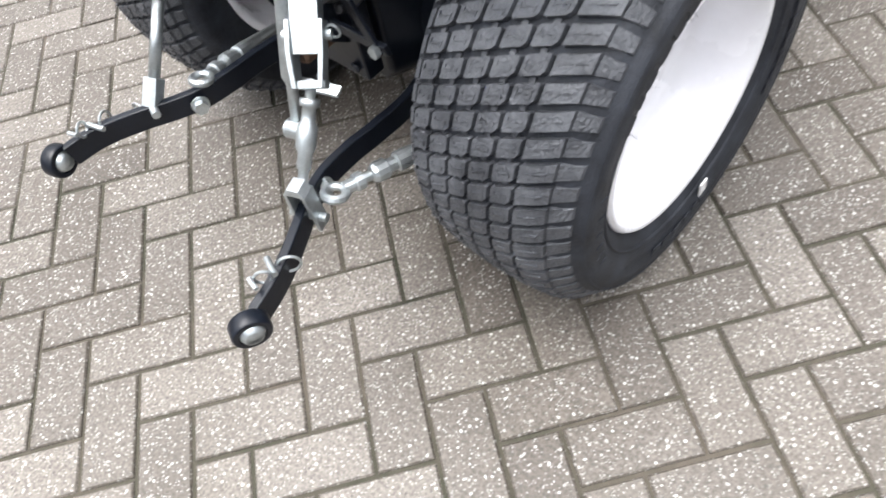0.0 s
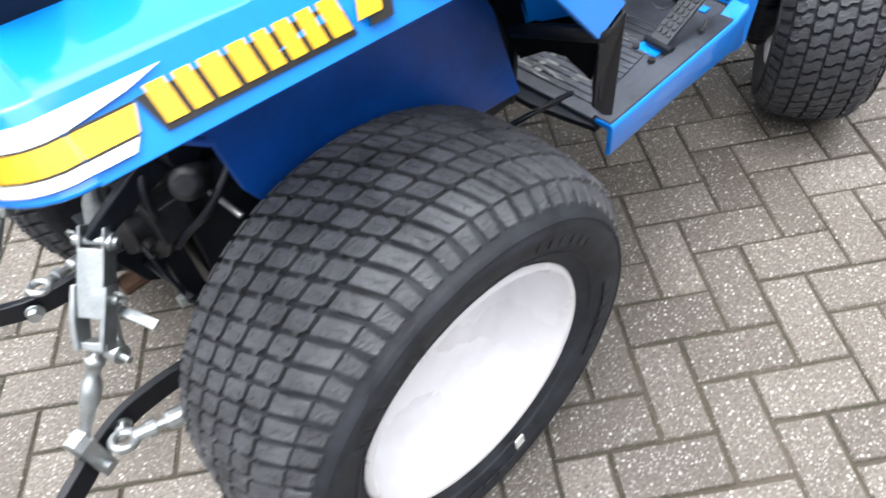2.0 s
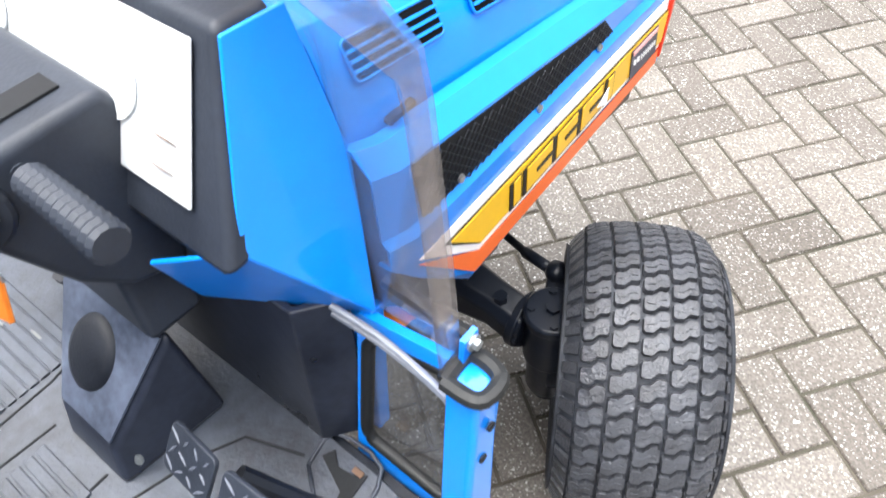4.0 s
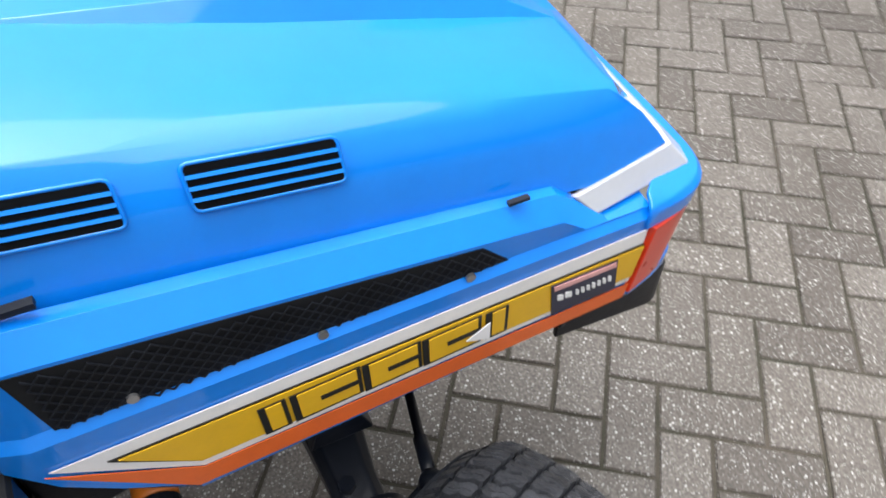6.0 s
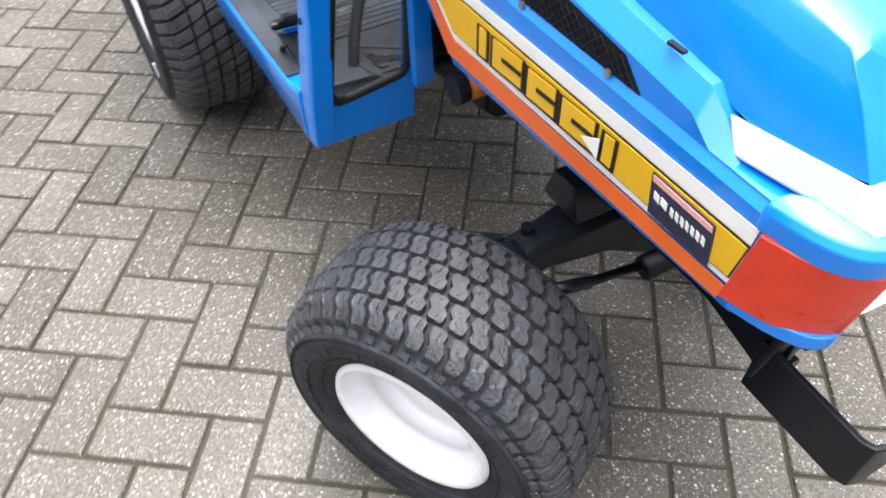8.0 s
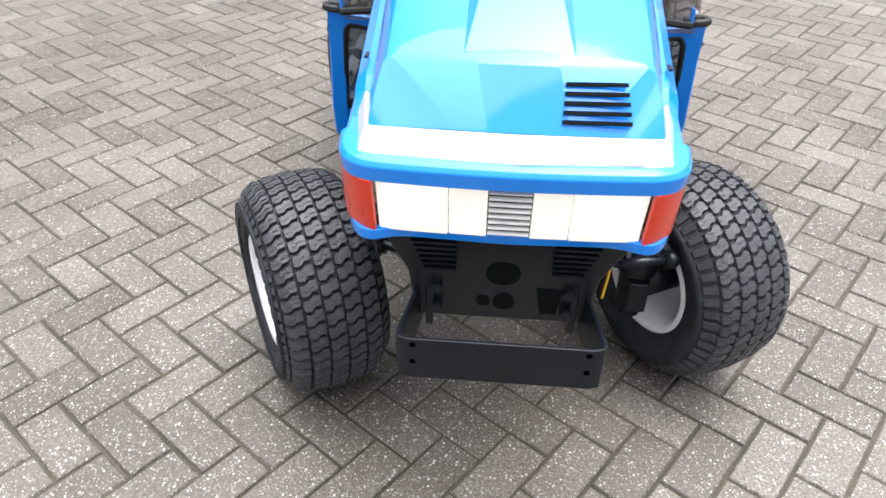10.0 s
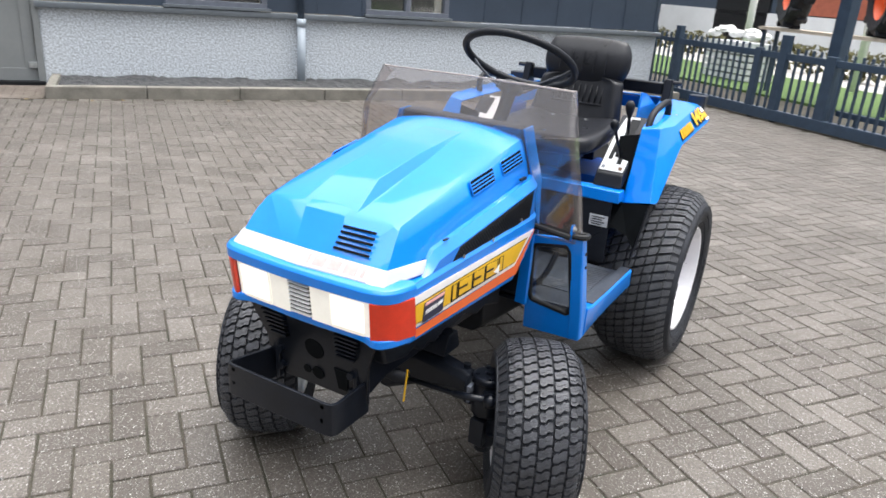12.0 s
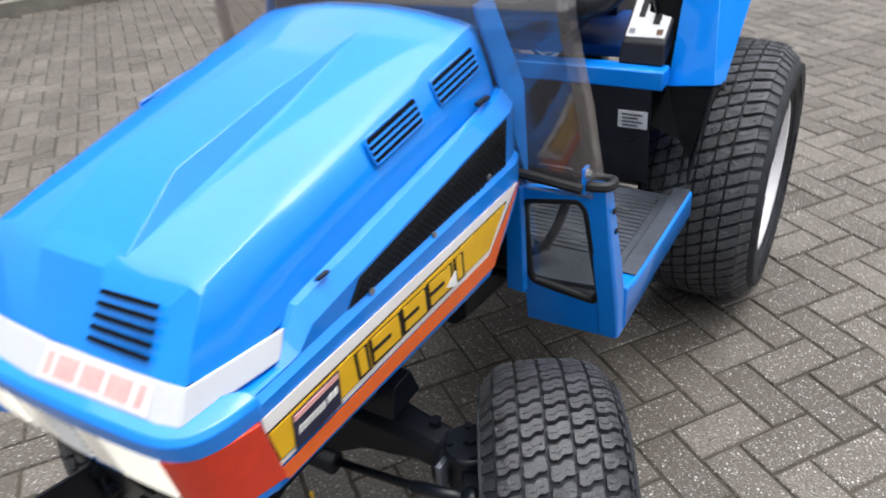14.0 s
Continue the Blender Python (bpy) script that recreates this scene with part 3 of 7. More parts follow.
pal = thing("pallet_stack", "wooden pallet stack under the white sacks", "pallet", at=YARD)
for k in range(6):
    part("pallet_board", box(B(), (-10.6, -9.45, 0.10 + 0.12 * k), (0.7, 1.2, 0.09)), FARWALL, pal)
leaf_m = mat("dry_leaf", (0.26, 0.20, 0.11), 0.9)
for n_, (a, s) in enumerate(((1.62, 6.80), (1.0, 6.7), (0.7, 6.74), (-0.4, 6.72))):
    bm = B()
    w = 0.022
    loft(bm, [[yd(a - w, s, 0.003), yd(a, s - w * 0.6, 0.003)], [yd(a, s + w * 0.5, 0.012), yd(a + w, s, 0.006)]], closed=False)
    ob = part("fallen_leaf", bm, leaf_m, None, solid=0.002)
    tagged(ob, "small pale fallen leaf on the paving", "leaf", "fallen leaves")


# ---- the tractor: nose towards +y, its right side towards +x ----
tractor = thing("compact_tractor", "small blue compact tractor with turf tyres and smoked windscreen", "tractor")


def mirrored(fn):
    for s in (1, -1):
        fn(s)


# wheels -------------------------------------------------------------------
def tyre_profile(R, W, rim_r):
    """Half section, radius against the distance from the middle plane."""
    h = W / 2
    pts = [(rim_r, h * 0.80), (rim_r + 0.012, h * 0.86), (rim_r + (R - rim_r) * 0.28, h * 0.955), (rim_r + (R - rim_r) * 0.50, h), (rim_r + (R - rim_r) * 0.68, h * 0.985)]
    pts += [(on_tread(R, W, h * u), h * u) for u in (0.94, 0.89, 0.82, 0.75, 0.68, 0.56, 0.45, 0.22, 0.0)]
    return pts + [(r, -x) for r, x in pts[-2::-1]]


def on_tread(R, W, x):
    """Radius of the carcass at distance x from the middle plane: a flat crown with round shoulders."""
    u, r = abs(x) / (W / 2), R
    for u0, u1, fall in ((0.0, 0.45, 0.004), (0.45, 0.68, 0.006), (0.68, 0.82, 0.011), (0.82, 0.94, 0.020), (0.94, 1.0, 0.020)):
        r -= fall * min(1.0, max(0.0, (u - u0) / (u1 - u0)))
    return r


def lug(bm, R, W, corners, h, taper=0.0022, fall=0.0):
    """A block on the tread: corners in (x across, metres along), pushed out by h."""
    def at(x, s, out):
        r = on_tread(R, W, x) + out
        a = s / R
        return Vector((x, r * math.sin(a), r * math.cos(a)))
    cx, cs = sum(c[0] for c in corners) / len(corners), sum(c[1] for c in corners) / len(corners)
    low = [bm.verts.new(at(x, s, -0.003)) for x, s in corners]
    top = [bm.verts.new(at(x + (cx - x) * taper / max(abs(cx - x), 0.004), s + (cs - s) * taper / max(abs(cs - s), 0.004), h * (1 - fall * min(1, max(0, (abs(x) - 0.100) / (W / 2 - 0.100)))))) for x, s in corners]
    n = len(corners)
    fs = [bm.faces.new(top)] + [bm.faces.new((low[i], low[(i + 1) % n], top[(i + 1) % n], top[i])) for i in range(n)]
    return fs


def rear_tread(bm, R, W):
    """Small near-square blocks in slanting rows, long lugs on both shoulders."""
    rows = 64
    step = 2 * math.pi * R / rows
    rr = random.Random(7)
    fs = []
    for k in range(rows):
        for x in (-0.0952, -0.0585, -0.0218, 0.0149, 0.0516):
            s0 = k * step + 0.42 * x + rr.uniform(-0.0005, 0.0005)
            w, h, c = 0.0158, step * 0.392, 0.0026
            at = lambda u, v_: (x + w * u, s0 + 0.40 * w * u + h * v_)
            e, f = c / w, c / h
            fs += lug(bm, R, W, [at(-1, -1 + f), at(-1 + e, -1), at(1 - e * 1.8, -1), at(1, -1 + f * 1.8), at(1, 1 - f), at(1 - e, 1), at(-1 + e, 1), at(-1, 1 - f)], 0.0118, 0.0006)
            # the hooked line moulded on each block
            for u0, v0, u1, v1 in ((-0.70, 0.02, 0.62, 0.02), (-0.70, 0.02, -0.58, 0.52), (0.50, -0.50, 0.62, 0.02)):
                q = [at(u0, v0 - 0.06), at(u1, v1 - 0.06), at(u1, v1 + 0.06), at(u0, v0 + 0.06)] if abs(u1 - u0) > 0.5 else [at(u0, v0), at(u0 + 0.12, v0), at(u1, v1), at(u1 - 0.12, v1)]
                fs += lug(bm, R, W, q, 0.0130, 0.0002)
            # tie bar between neighbouring blocks
            fs += lug(bm, R, W, [(x - 0.004, s0 + h), (x + 0.004, s0 + h), (x + 0.004, s0 + step - h), (x - 0.004, s0 + step - h)], 0.0045, 0.0)
        # shoulder: a long wavy lug, then a narrower one that runs down onto the sidewall
        for a, b_, c_ in ((0.0722, 0.1160, 0.1400), (-0.1160, -0.1300, -0.1430)):
            rise = lambda px: k * step + 0.42 * (px if abs(px) < abs(b_) else b_ + 0.3 * (px - b_))
            xs_ = [a, lerp(a, b_, 0.5), b_]
            q = [(px, rise(px) - step * 0.385) for px in xs_] + [(px, rise(px) + step * 0.385) for px in xs_[::-1]]
            fs += lug(bm, R, W, q if a > 0 else q[::-1], 0.0116, 0.0008, 0.25)
            m0, m1 = lerp(a, b_, 0.16), lerp(a, b_, 0.80)
            r_ = [(m0, rise(m0) - 0.0009), (m1, rise(m1) - 0.0009), (m1, rise(m1) + 0.0009), (m0, rise(m0) + 0.0009)]
            fs += lug(bm, R, W, r_ if a > 0 else r_[::-1], 0.0126, 0.0002, 0.25)
            w_ = [(b_, rise(b_) - step * 0.38), (c_, rise(c_) - step * 0.32), (c_, rise(c_) + step * 0.32), (b_, rise(b_) + step * 0.38)]
            fs += lug(bm, R, W, w_ if a > 0 else w_[::-1], 0.0080, 0.0010, 0.5)
    bmesh.ops.recalc_face_normals(bm, faces=fs)


def front_tread(bm, R, W):
    """S-shaped blocks in columns, with a row of short lugs on each shoulder."""
    rows = 50
    step = 2 * math.pi * R / rows
    fs = []
    for k in range(rows):
        for x in (-0.0745, -0.034, 0.0065, 0.047, 0.0875):
            s0 = k * step - 0.17 * x
            w, t, wave = 0.0188, step * 0.405, 0.0040
            low = [(x - w, s0 - t - wave + 0.003), (x - w + 0.003, s0 - t - wave), (x - w * 0.30, s0 - t - wave), (x + w * 0.30, s0 - t + wave), (x + w - 0.003, s0 - t + wave), (x + w, s0 - t + wave + 0.003)]
            high = [(x + w, s0 + t + wave - 0.003), (x + w - 0.003, s0 + t + wave), (x + w * 0.30, s0 + t + wave), (x - w * 0.30, s0 + t - wave), (x - w + 0.003, s0 + t - wave), (x - w, s0 + t - wave - 0.003)]
            fs += lug(bm, R, W, low + high, 0.0110, 0.0014)
            # the wavy ridge on the block's crown
            ridge = [(x - w * 0.75, s0 - wave - 0.0012), (x - w * 0.25, s0 - wave - 0.0012), (x + w * 0.25, s0 + wave - 0.0012), (x + w * 0.75, s0 + wave - 0.0012), (x + w * 0.75, s0 + wave + 0.0012), (x + w * 0.25, s0 + wave + 0.0012), (x - w * 0.25, s0 - wave + 0.0012), (x - w * 0.75, s0 - wave + 0.0012)]
            fs += lug(bm, R, W, ridge, 0.0120, 0.0004)
        for a, b_ in ((0.1085, W / 2 * 0.955), (-0.0955, -W / 2 * 0.955)):
            s0 = k * step - 0.17 * a
            q = [(a, s0 - step * 0.33), (b_, s0 - step * 0.30), (b_, s0 + step * 0.32), (a, s0 + step * 0.36)]
            fs += lug(bm, R, W, q if a > 0 else q[::-1], 0.0095, 0.0012)
    bmesh.ops.recalc_face_normals(bm, faces=fs)


def hairs(bm, R, W, n, seed):
    """Thin rubber hairs left by the mould on tread and sidewall."""
    rr = random.Random(seed)
    for k in range(n):
        x = rr.uniform(-0.9, 0.9) * W / 2
        a = rr.uniform(0, 6.2832)
        r = on_tread(R, W, x) + 0.006
        p = Vector((x, r * math.sin(a), r * math.cos(a)))
        d = (p - Vector((0, 0, 0))).normalized() + Vector((rr.uniform(-0.6, 0.6), rr.uniform(-0.4, 0.4), rr.uniform(-0.4, 0.4)))
        d = d.normalized() * rr.uniform(0.006, 0.016)
        side = d.orthogonal().normalized() * 0.0004
        face(bm, [p - side, p + side, p + d + side * 0.5, p + d - side * 0.5])
        other = d.cross(side).normalized() * 0.0004
        face(bm, [p - other, p + other, p + d + other * 0.5, p + d - other * 0.5])
    rim_x = W / 2 * 0.97
    for k in range(n // 8):
        a = rr.uniform(0, 6.2832)
        r = lerp(R * 0.72, R * 0.93, rr.random())
        p = Vector((rim_x, r * math.sin(a), r * math.cos(a)))
        d = Vector((1, rr.uniform(-1.4, 1.4), rr.uniform(-1.4, 1.4))).normalized() * rr.uniform(0.006, 0.013)
        side = d.orthogonal().normalized() * 0.0004
        face(bm, [p - side, p + side, p + d + side * 0.5, p + d - side * 0.5])


def lerp(a, b_, t):
    return a + (b_ - a) * t


AXLE = Matrix(((0, 0, 1, 0), (1, 0, 0, 0), (0, 1, 0, 0), (0, 0, 0, 1)))


def wheel(name, R, W, rim_r, dish, tread, at, label):
    """A wheel about its own x axis; +x is the outer side."""
    w = new(name)
    w.parent, w.matrix_basis = tractor, at
    tagged(w, label)
    bm = B()
    lathe(bm, [(r, x) for r, x in tyre_profile(R, W, rim_r)], 96, AXLE)
    part("tyre", bm, RUBBER, w, smooth=True)
    bm = B()
    tread(bm, R, W)
    tagged(part("tread", bm, TREAD if R > 0.3 else FRONT_TREAD, w, "grey rubber tread with many small blocks"), kind="stuff")
    bm = B()
    hairs(bm, R, W, 900 if R > 0.3 else 300, 11)
    tagged(part("mould_hair", bm, RUBBER, w, "fine rubber mould hairs"), kind="stuff")
    # raised ring and marks on the outer sidewall
    for rr_, hx in ((rim_r + (R - rim_r) * 0.20, 0.925), (rim_r + (R - rim_r) * 0.66, 0.982)):
        bm = B()
        x = W / 2 * hx
        lathe(bm, [(rr_ - 0.003, x - 0.003), (rr_ - 0.001, x + 0.0022), (rr_ + 0.001, x + 0.0022), (rr_ + 0.003, x - 0.003)], 72, AXLE)
        part("sidewall_ring", bm, RUBBER, w, smooth=True)
    rm, rng_m = rim_r + (R - rim_r) * 0.43, random.Random(4)
    for start in (0.4, 1.5, 2.9, 4.3, 5.3):
        a = start
        for k in range(6):
            da = rng_m.uniform(0.016, 0.030) / rm
            bm = B()
            hh, xx = 0.011 if R > 0.3 else 0.006, W / 2 * 0.984
            ring = [(xx, r * math.sin(t), r * math.cos(t)) for r, t in ((rm - hh, a), (rm - hh, a + da), (rm + hh, a + da), (rm + hh, a))]
            prism(bm, ring, (0.0022, 0, 0))
            part("sidewall_mark", bm, RUBBER, w)
            a += da + 0.008 / rm
    rl = W / 2 * 0.80
    bm = B()
    lathe(bm, [(rim_r + 0.002, rl + 0.004), (rim_r - 0.004, rl + 0.012), (rim_r - 0.012, rl + 0.006), (rim_r - 0.020, rl - 0.020), (rim_r - 0.030, rl - 0.045), (rim_r - 0.034, dish + 0.03), (rim_r - 0.045, dish + 0.006),
               (rim_r * 0.62, dish), (rim_r * 0.42, dish + 0.012), (rim_r * 0.20, dish + 0.014), (0.0, dish + 0.014)], 64, AXLE)
    lathe(bm, [(rim_r + 0.002, -rl - 0.004), (rim_r - 0.006, -rl - 0.010), (rim_r - 0.016, -rl), (rim_r - 0.030, -rl + 0.04), (rim_r - 0.034, dish - 0.02), (0.0, dish - 0.012)], 64, AXLE)
    part("rim", bm, RIM, w, "glossy white painted steel rim", smooth=True)
    return w


RR, RW = 0.366, 0.310
rear = []
for s in (1, -1):
    m = Matrix.Translation((0.448 * s, -1.277, RR + 0.002)) @ (Matrix() if s > 0 else Matrix.Rotation(math.pi, 4, "Z"))
    w = wheel("rear_wheel", RR - 0.012, RW, 0.2195, 0.020, rear_tread, m, "wide rear turf tyre on a white rim")
    rear.append(w)
bm = B()
prism(bm, [(0.148, 0.048, -0.262), (0.148, 0.068, -0.258), (0.150, 0.062, -0.222), (0.150, 0.044, -0.226)], (0.004, 0, 0))
part("sticker", bm, WHITE, rear[0], "small white sticker on the sidewall")
FR, FW_ = 0.254, 0.245
STEER = radians(29)
for s in (1, -1):
    axis = Vector((math.cos(STEER), math.sin(STEER), 0)) * s
    c = Vector((0.320 * s, -0.007, FR + 0.002)) + axis * 0.135
    m = Matrix.Translation(c) @ Matrix.Rotation(STEER + (0 if s > 0 else math.pi), 4, "Z")
    wheel("front_wheel", FR - 0.0105, FW_, 0.134, 0.030, front_tread, m, "small front turf tyre turned to one side")


# hood ----------------------------------------------------------------------
def hood_ring(y, xs, zs, xt, zt, crown):
    """Half ring from the side seam over the shoulder to the middle, then mirrored."""
    puff = max(0.0, 1 - (y / 0.33) ** 2)
    half = [(xs, y, zs), (lerp(xs, xt, 0.55) + 0.011 * puff, y, lerp(zs, zt, 0.55)), (lerp(xs, xt, 0.90) + 0.006 * puff, y, lerp(zs, zt, 0.90)), (xt - 0.004, y, zt + 0.002), (xt - 0.022, y, zt + 0.008), (xt * 0.60, y, zt + 0.008 + crown * 0.6), (xt * 0.3, y, zt + 0.008 + crown * 0.95)]
    return half + [(0, y, zt + 0.008 + crown)] + [(-x, yy, z) for x, yy, z in half[::-1]]


bm = B()
rings = []
for k in range(9):
    y = lerp(0.312, -0.286, k / 8)
    t = (0.312 - y) / 0.647
    rings.append(hood_ring(y, lerp(0.236, 0.256, t), lerp(0.815, 0.925, t), lerp(0.203, 0.222, t), lerp(0.905, 1.040, t ** 0.92), lerp(0.010, 0.020, t)))
nose = [(0.2185, 0.386, 0.828), (0.2165, 0.372, 0.846), (0.211, 0.350, 0.874), (0.203, 0.322, 0.900), (0.190, 0.322, 0.908), (0.125, 0.334, 0.908), (0.06, 0.338, 0.910)]
low = [(0.2185, 0.390, 0.819), (0.20, 0.390, 0.827), (0.17, 0.393, 0.828), (0.14, 0.395, 0.829), (0.11, 0.397, 0.830), (0.08, 0.399, 0.830), (0.04, 0.400, 0.830)]
ring_n = nose + [(0, 0.340, 0.911)] + [(-x, y, z) for x, y, z in nose[::-1]]
ring_f = low + [(0, 0.400, 0.830)] + [(-x, y, z) for x, y, z in low[::-1]]
loft(bm, [ring_f, ring_n] + rings, closed=False)
hood = part("hood", bm, BLUE, tractor, "glossy blue engine hood with a raised middle", bevel=0.004, solid=0.004, smooth=True)
bm = B()
ring_a = [[(-0.086, 0.317, 0.913), (-0.080, 0.318, 0.9165), (0.080, 0.318, 0.9165), (0.086, 0.317, 0.913)]]
for y, bx, bz, tx, tz in ((0.208, 0.086, 0.938, 0.062, 0.975), (0.02, 0.082, 0.982, 0.063, 1.010), (-0.196, 0.070, 1.026, 0.062, 1.036), (-0.27, 0.066, 1.036, 0.060, 1.040)):
    ring_a.append([(-bx, y, bz), (-tx, y, tz), (tx, y, tz), (bx, y, bz)])
loft(bm, ring_a, closed=False)
part("hood_bulge", bm, BLUE, hood, bevel=0.003, smooth=False, solid=0.003)


def louvre(s, y0, y1, z0, z1, x0, x1, h):
    """A louvred vent on the hood's flank: rim, black sheet for the shaded gap, and slats."""
    bm = B()
    p = [Vector((x0 * s, y0, z0)), Vector((x1 * s, y1, z1))]
    up = Vector((-0.42 * s, 0, 1)).normalized()
    out = Vector((0.92 * s, 0, 0.39))
    a, b_ = p[0], p[1]
    # the hood is closed here: a black sheet paints the gap's shade
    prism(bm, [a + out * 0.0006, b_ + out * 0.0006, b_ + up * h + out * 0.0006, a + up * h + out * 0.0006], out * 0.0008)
    part("louvre_gap", bm, LINER, hood, "black sheet for the shaded louvre slots")
    for k in range(1, 4):
        q = up * (h * k / 4)
        bm = B()
        prism(bm, [a + q - up * 0.0016 + out * 0.001, b_ + q - up * 0.0016 + out * 0.001, b_ + q + up * 0.0012 + out * 0.0005, a + q + up * 0.0012 + out * 0.0005], out * 0.0028)
        part("slat", bm, BLUE, hood)
    along = (b_ - a).normalized()
    ring = [a - along * 0.001 - up * 0.001, b_ + along * 0.001 - up * 0.001, b_ + along * 0.001 + up * (h + 0.001), a - along * 0.001 + up * (h + 0.001)]
    line = []
    for i in range(4):
        p0, p1, p2 = ring[i - 1], ring[i], ring[(i + 1) % 4]
        d0, d2 = (p0 - p1).normalized() * 0.005, (p2 - p1).normalized() * 0.005
        line += [p1 + d0, p1 + d0 * 0.3 + d2 * 0.3, p1 + d2]
    part("louvre_rim", tube(B(), [p_ + out * 0.0006 for p_ in line], 0.0018, 6, loop=True), BLUE, hood, smooth=True)


def louvres(s):
    louvre(s, 0.030, -0.086, 0.932, 0.950, 0.2370, 0.2405, 0.036)
    louvre(s, -0.135, -0.254, 0.956, 0.974, 0.2405, 0.2428, 0.036)


mirrored(louvres)
bm = B()
for k in range(5):
    t = k / 4
    a, b_ = Vector((lerp(-0.069, -0.067, t), lerp(0.353, 0.387, t), lerp(0.889, 0.845, t))), Vector((lerp(-0.160, -0.168, t), lerp(0.347, 0.384, t), lerp(0.889, 0.845, t)))
    up, out = Vector((0, -0.0021, 0.0021)), Vector((0, 0.0035, 0.0035))
    bm = B()
    # black strip laid on the hood for the shade inside the slot
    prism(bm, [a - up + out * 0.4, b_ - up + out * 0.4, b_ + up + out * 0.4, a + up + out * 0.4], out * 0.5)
    part("grille_slot", bm, LINER, hood, "black strip for the shaded slot in the hood front")

# silver band round the nose ---------------------------------------------------
bm = B()
tops = [(0.2450, 0.256, 0.8235), (0.2225, 0.389, 0.829), (0.190, 0.394, 0.830), (0, 0.404, 0.832)]
lows = [(0.2550, 0.281, 0.796), (0.2320, 0.416, 0.797), (0.2040, 0.4245, 0.797), (0, 0.437, 0.798)]
full_t = tops + [flip(p, -1) for p in tops[-2::-1]]
full_l = lows + [flip(p, -1) for p in lows[-2::-1]]
loft(bm, [full_l, full_t], closed=False)
band = part("nose_band", bm, SILVER, tractor, "silver-white band round the nose", bevel=0.003, solid=0.010, offset=-1)


def on_band(x, t, lift):
    """A place on the band's front: t from its lower edge (0) to its upper one (1)."""
    k = abs(x) / 0.19
    lo, hi = Vector((x, lerp(0.437, 0.4255, k), 0.798)), Vector((x, lerp(0.404, 0.394, k), lerp(0.832, 0.830, k)))
    return lo.lerp(hi, t) + Vector((0, 0.72, 0.69)) * lift


part("mark_ground", prism(B(), [on_band(x, t, 0.0004) for x, t in ((-0.006, 0.10), (-0.190, 0.10), (-0.184, 0.93), (-0.006, 0.93))], (0, 0.0006, 0.0006)), PALE_MARK, band, "paler patch where the maker's mark has faded")
for x, w in ((-0.014, 0.010), (-0.033, 0.034), (-0.076, 0.034), (-0.119, 0.036), (-0.166, 0.010)):
    part("faded_mark", prism(B(), [on_band(px, t, 0.0014) for px, t in ((x, 0.22), (x - w, 0.22), (x - w, 0.80), (x, 0.80))], (0, 0.0005, 0.0005)), PINK, band, "faded red block of the maker's mark")


# lower nose: blue lips, lamps, ribs --------------------------------------------
def lip_line(z, grow=0.0, y_mid=0.434):
    pts = [(0.264 + grow * 0.4, 0.339 - grow * 0.15, z), (0.250 + grow, 0.395 + grow * 0.4, z), (0.222 + grow * 0.8, 0.425 + grow * 0.8, z), (0.16, y_mid + grow, z), (0, y_mid + 0.006 + grow, z)]
    return curve(pts + [flip(p, -1) for p in pts[-2::-1]], 4)


bm = B()
loft(bm, [lip_line(0.796, -0.034), lip_line(0.793, -0.010), lip_line(0.789, 0.003), lip_line(0.784, 0.007), lip_line(0.765, 0.006), lip_line(0.763, -0.010)], closed=False)
part("nose_lip", bm, BLUE, tractor, solid=0.006, bevel=0.003)
bm = B()
loft(bm, [lip_line(0.662, -0.014, 0.414), lip_line(0.661, -0.002, 0.414), lip_line(0.649, -0.003, 0.412), lip_line(0.645, -0.009, 0.405)], closed=False)
part("nose_lower_lip", bm, BLUE, tractor, solid=0.006, bevel=0.003)


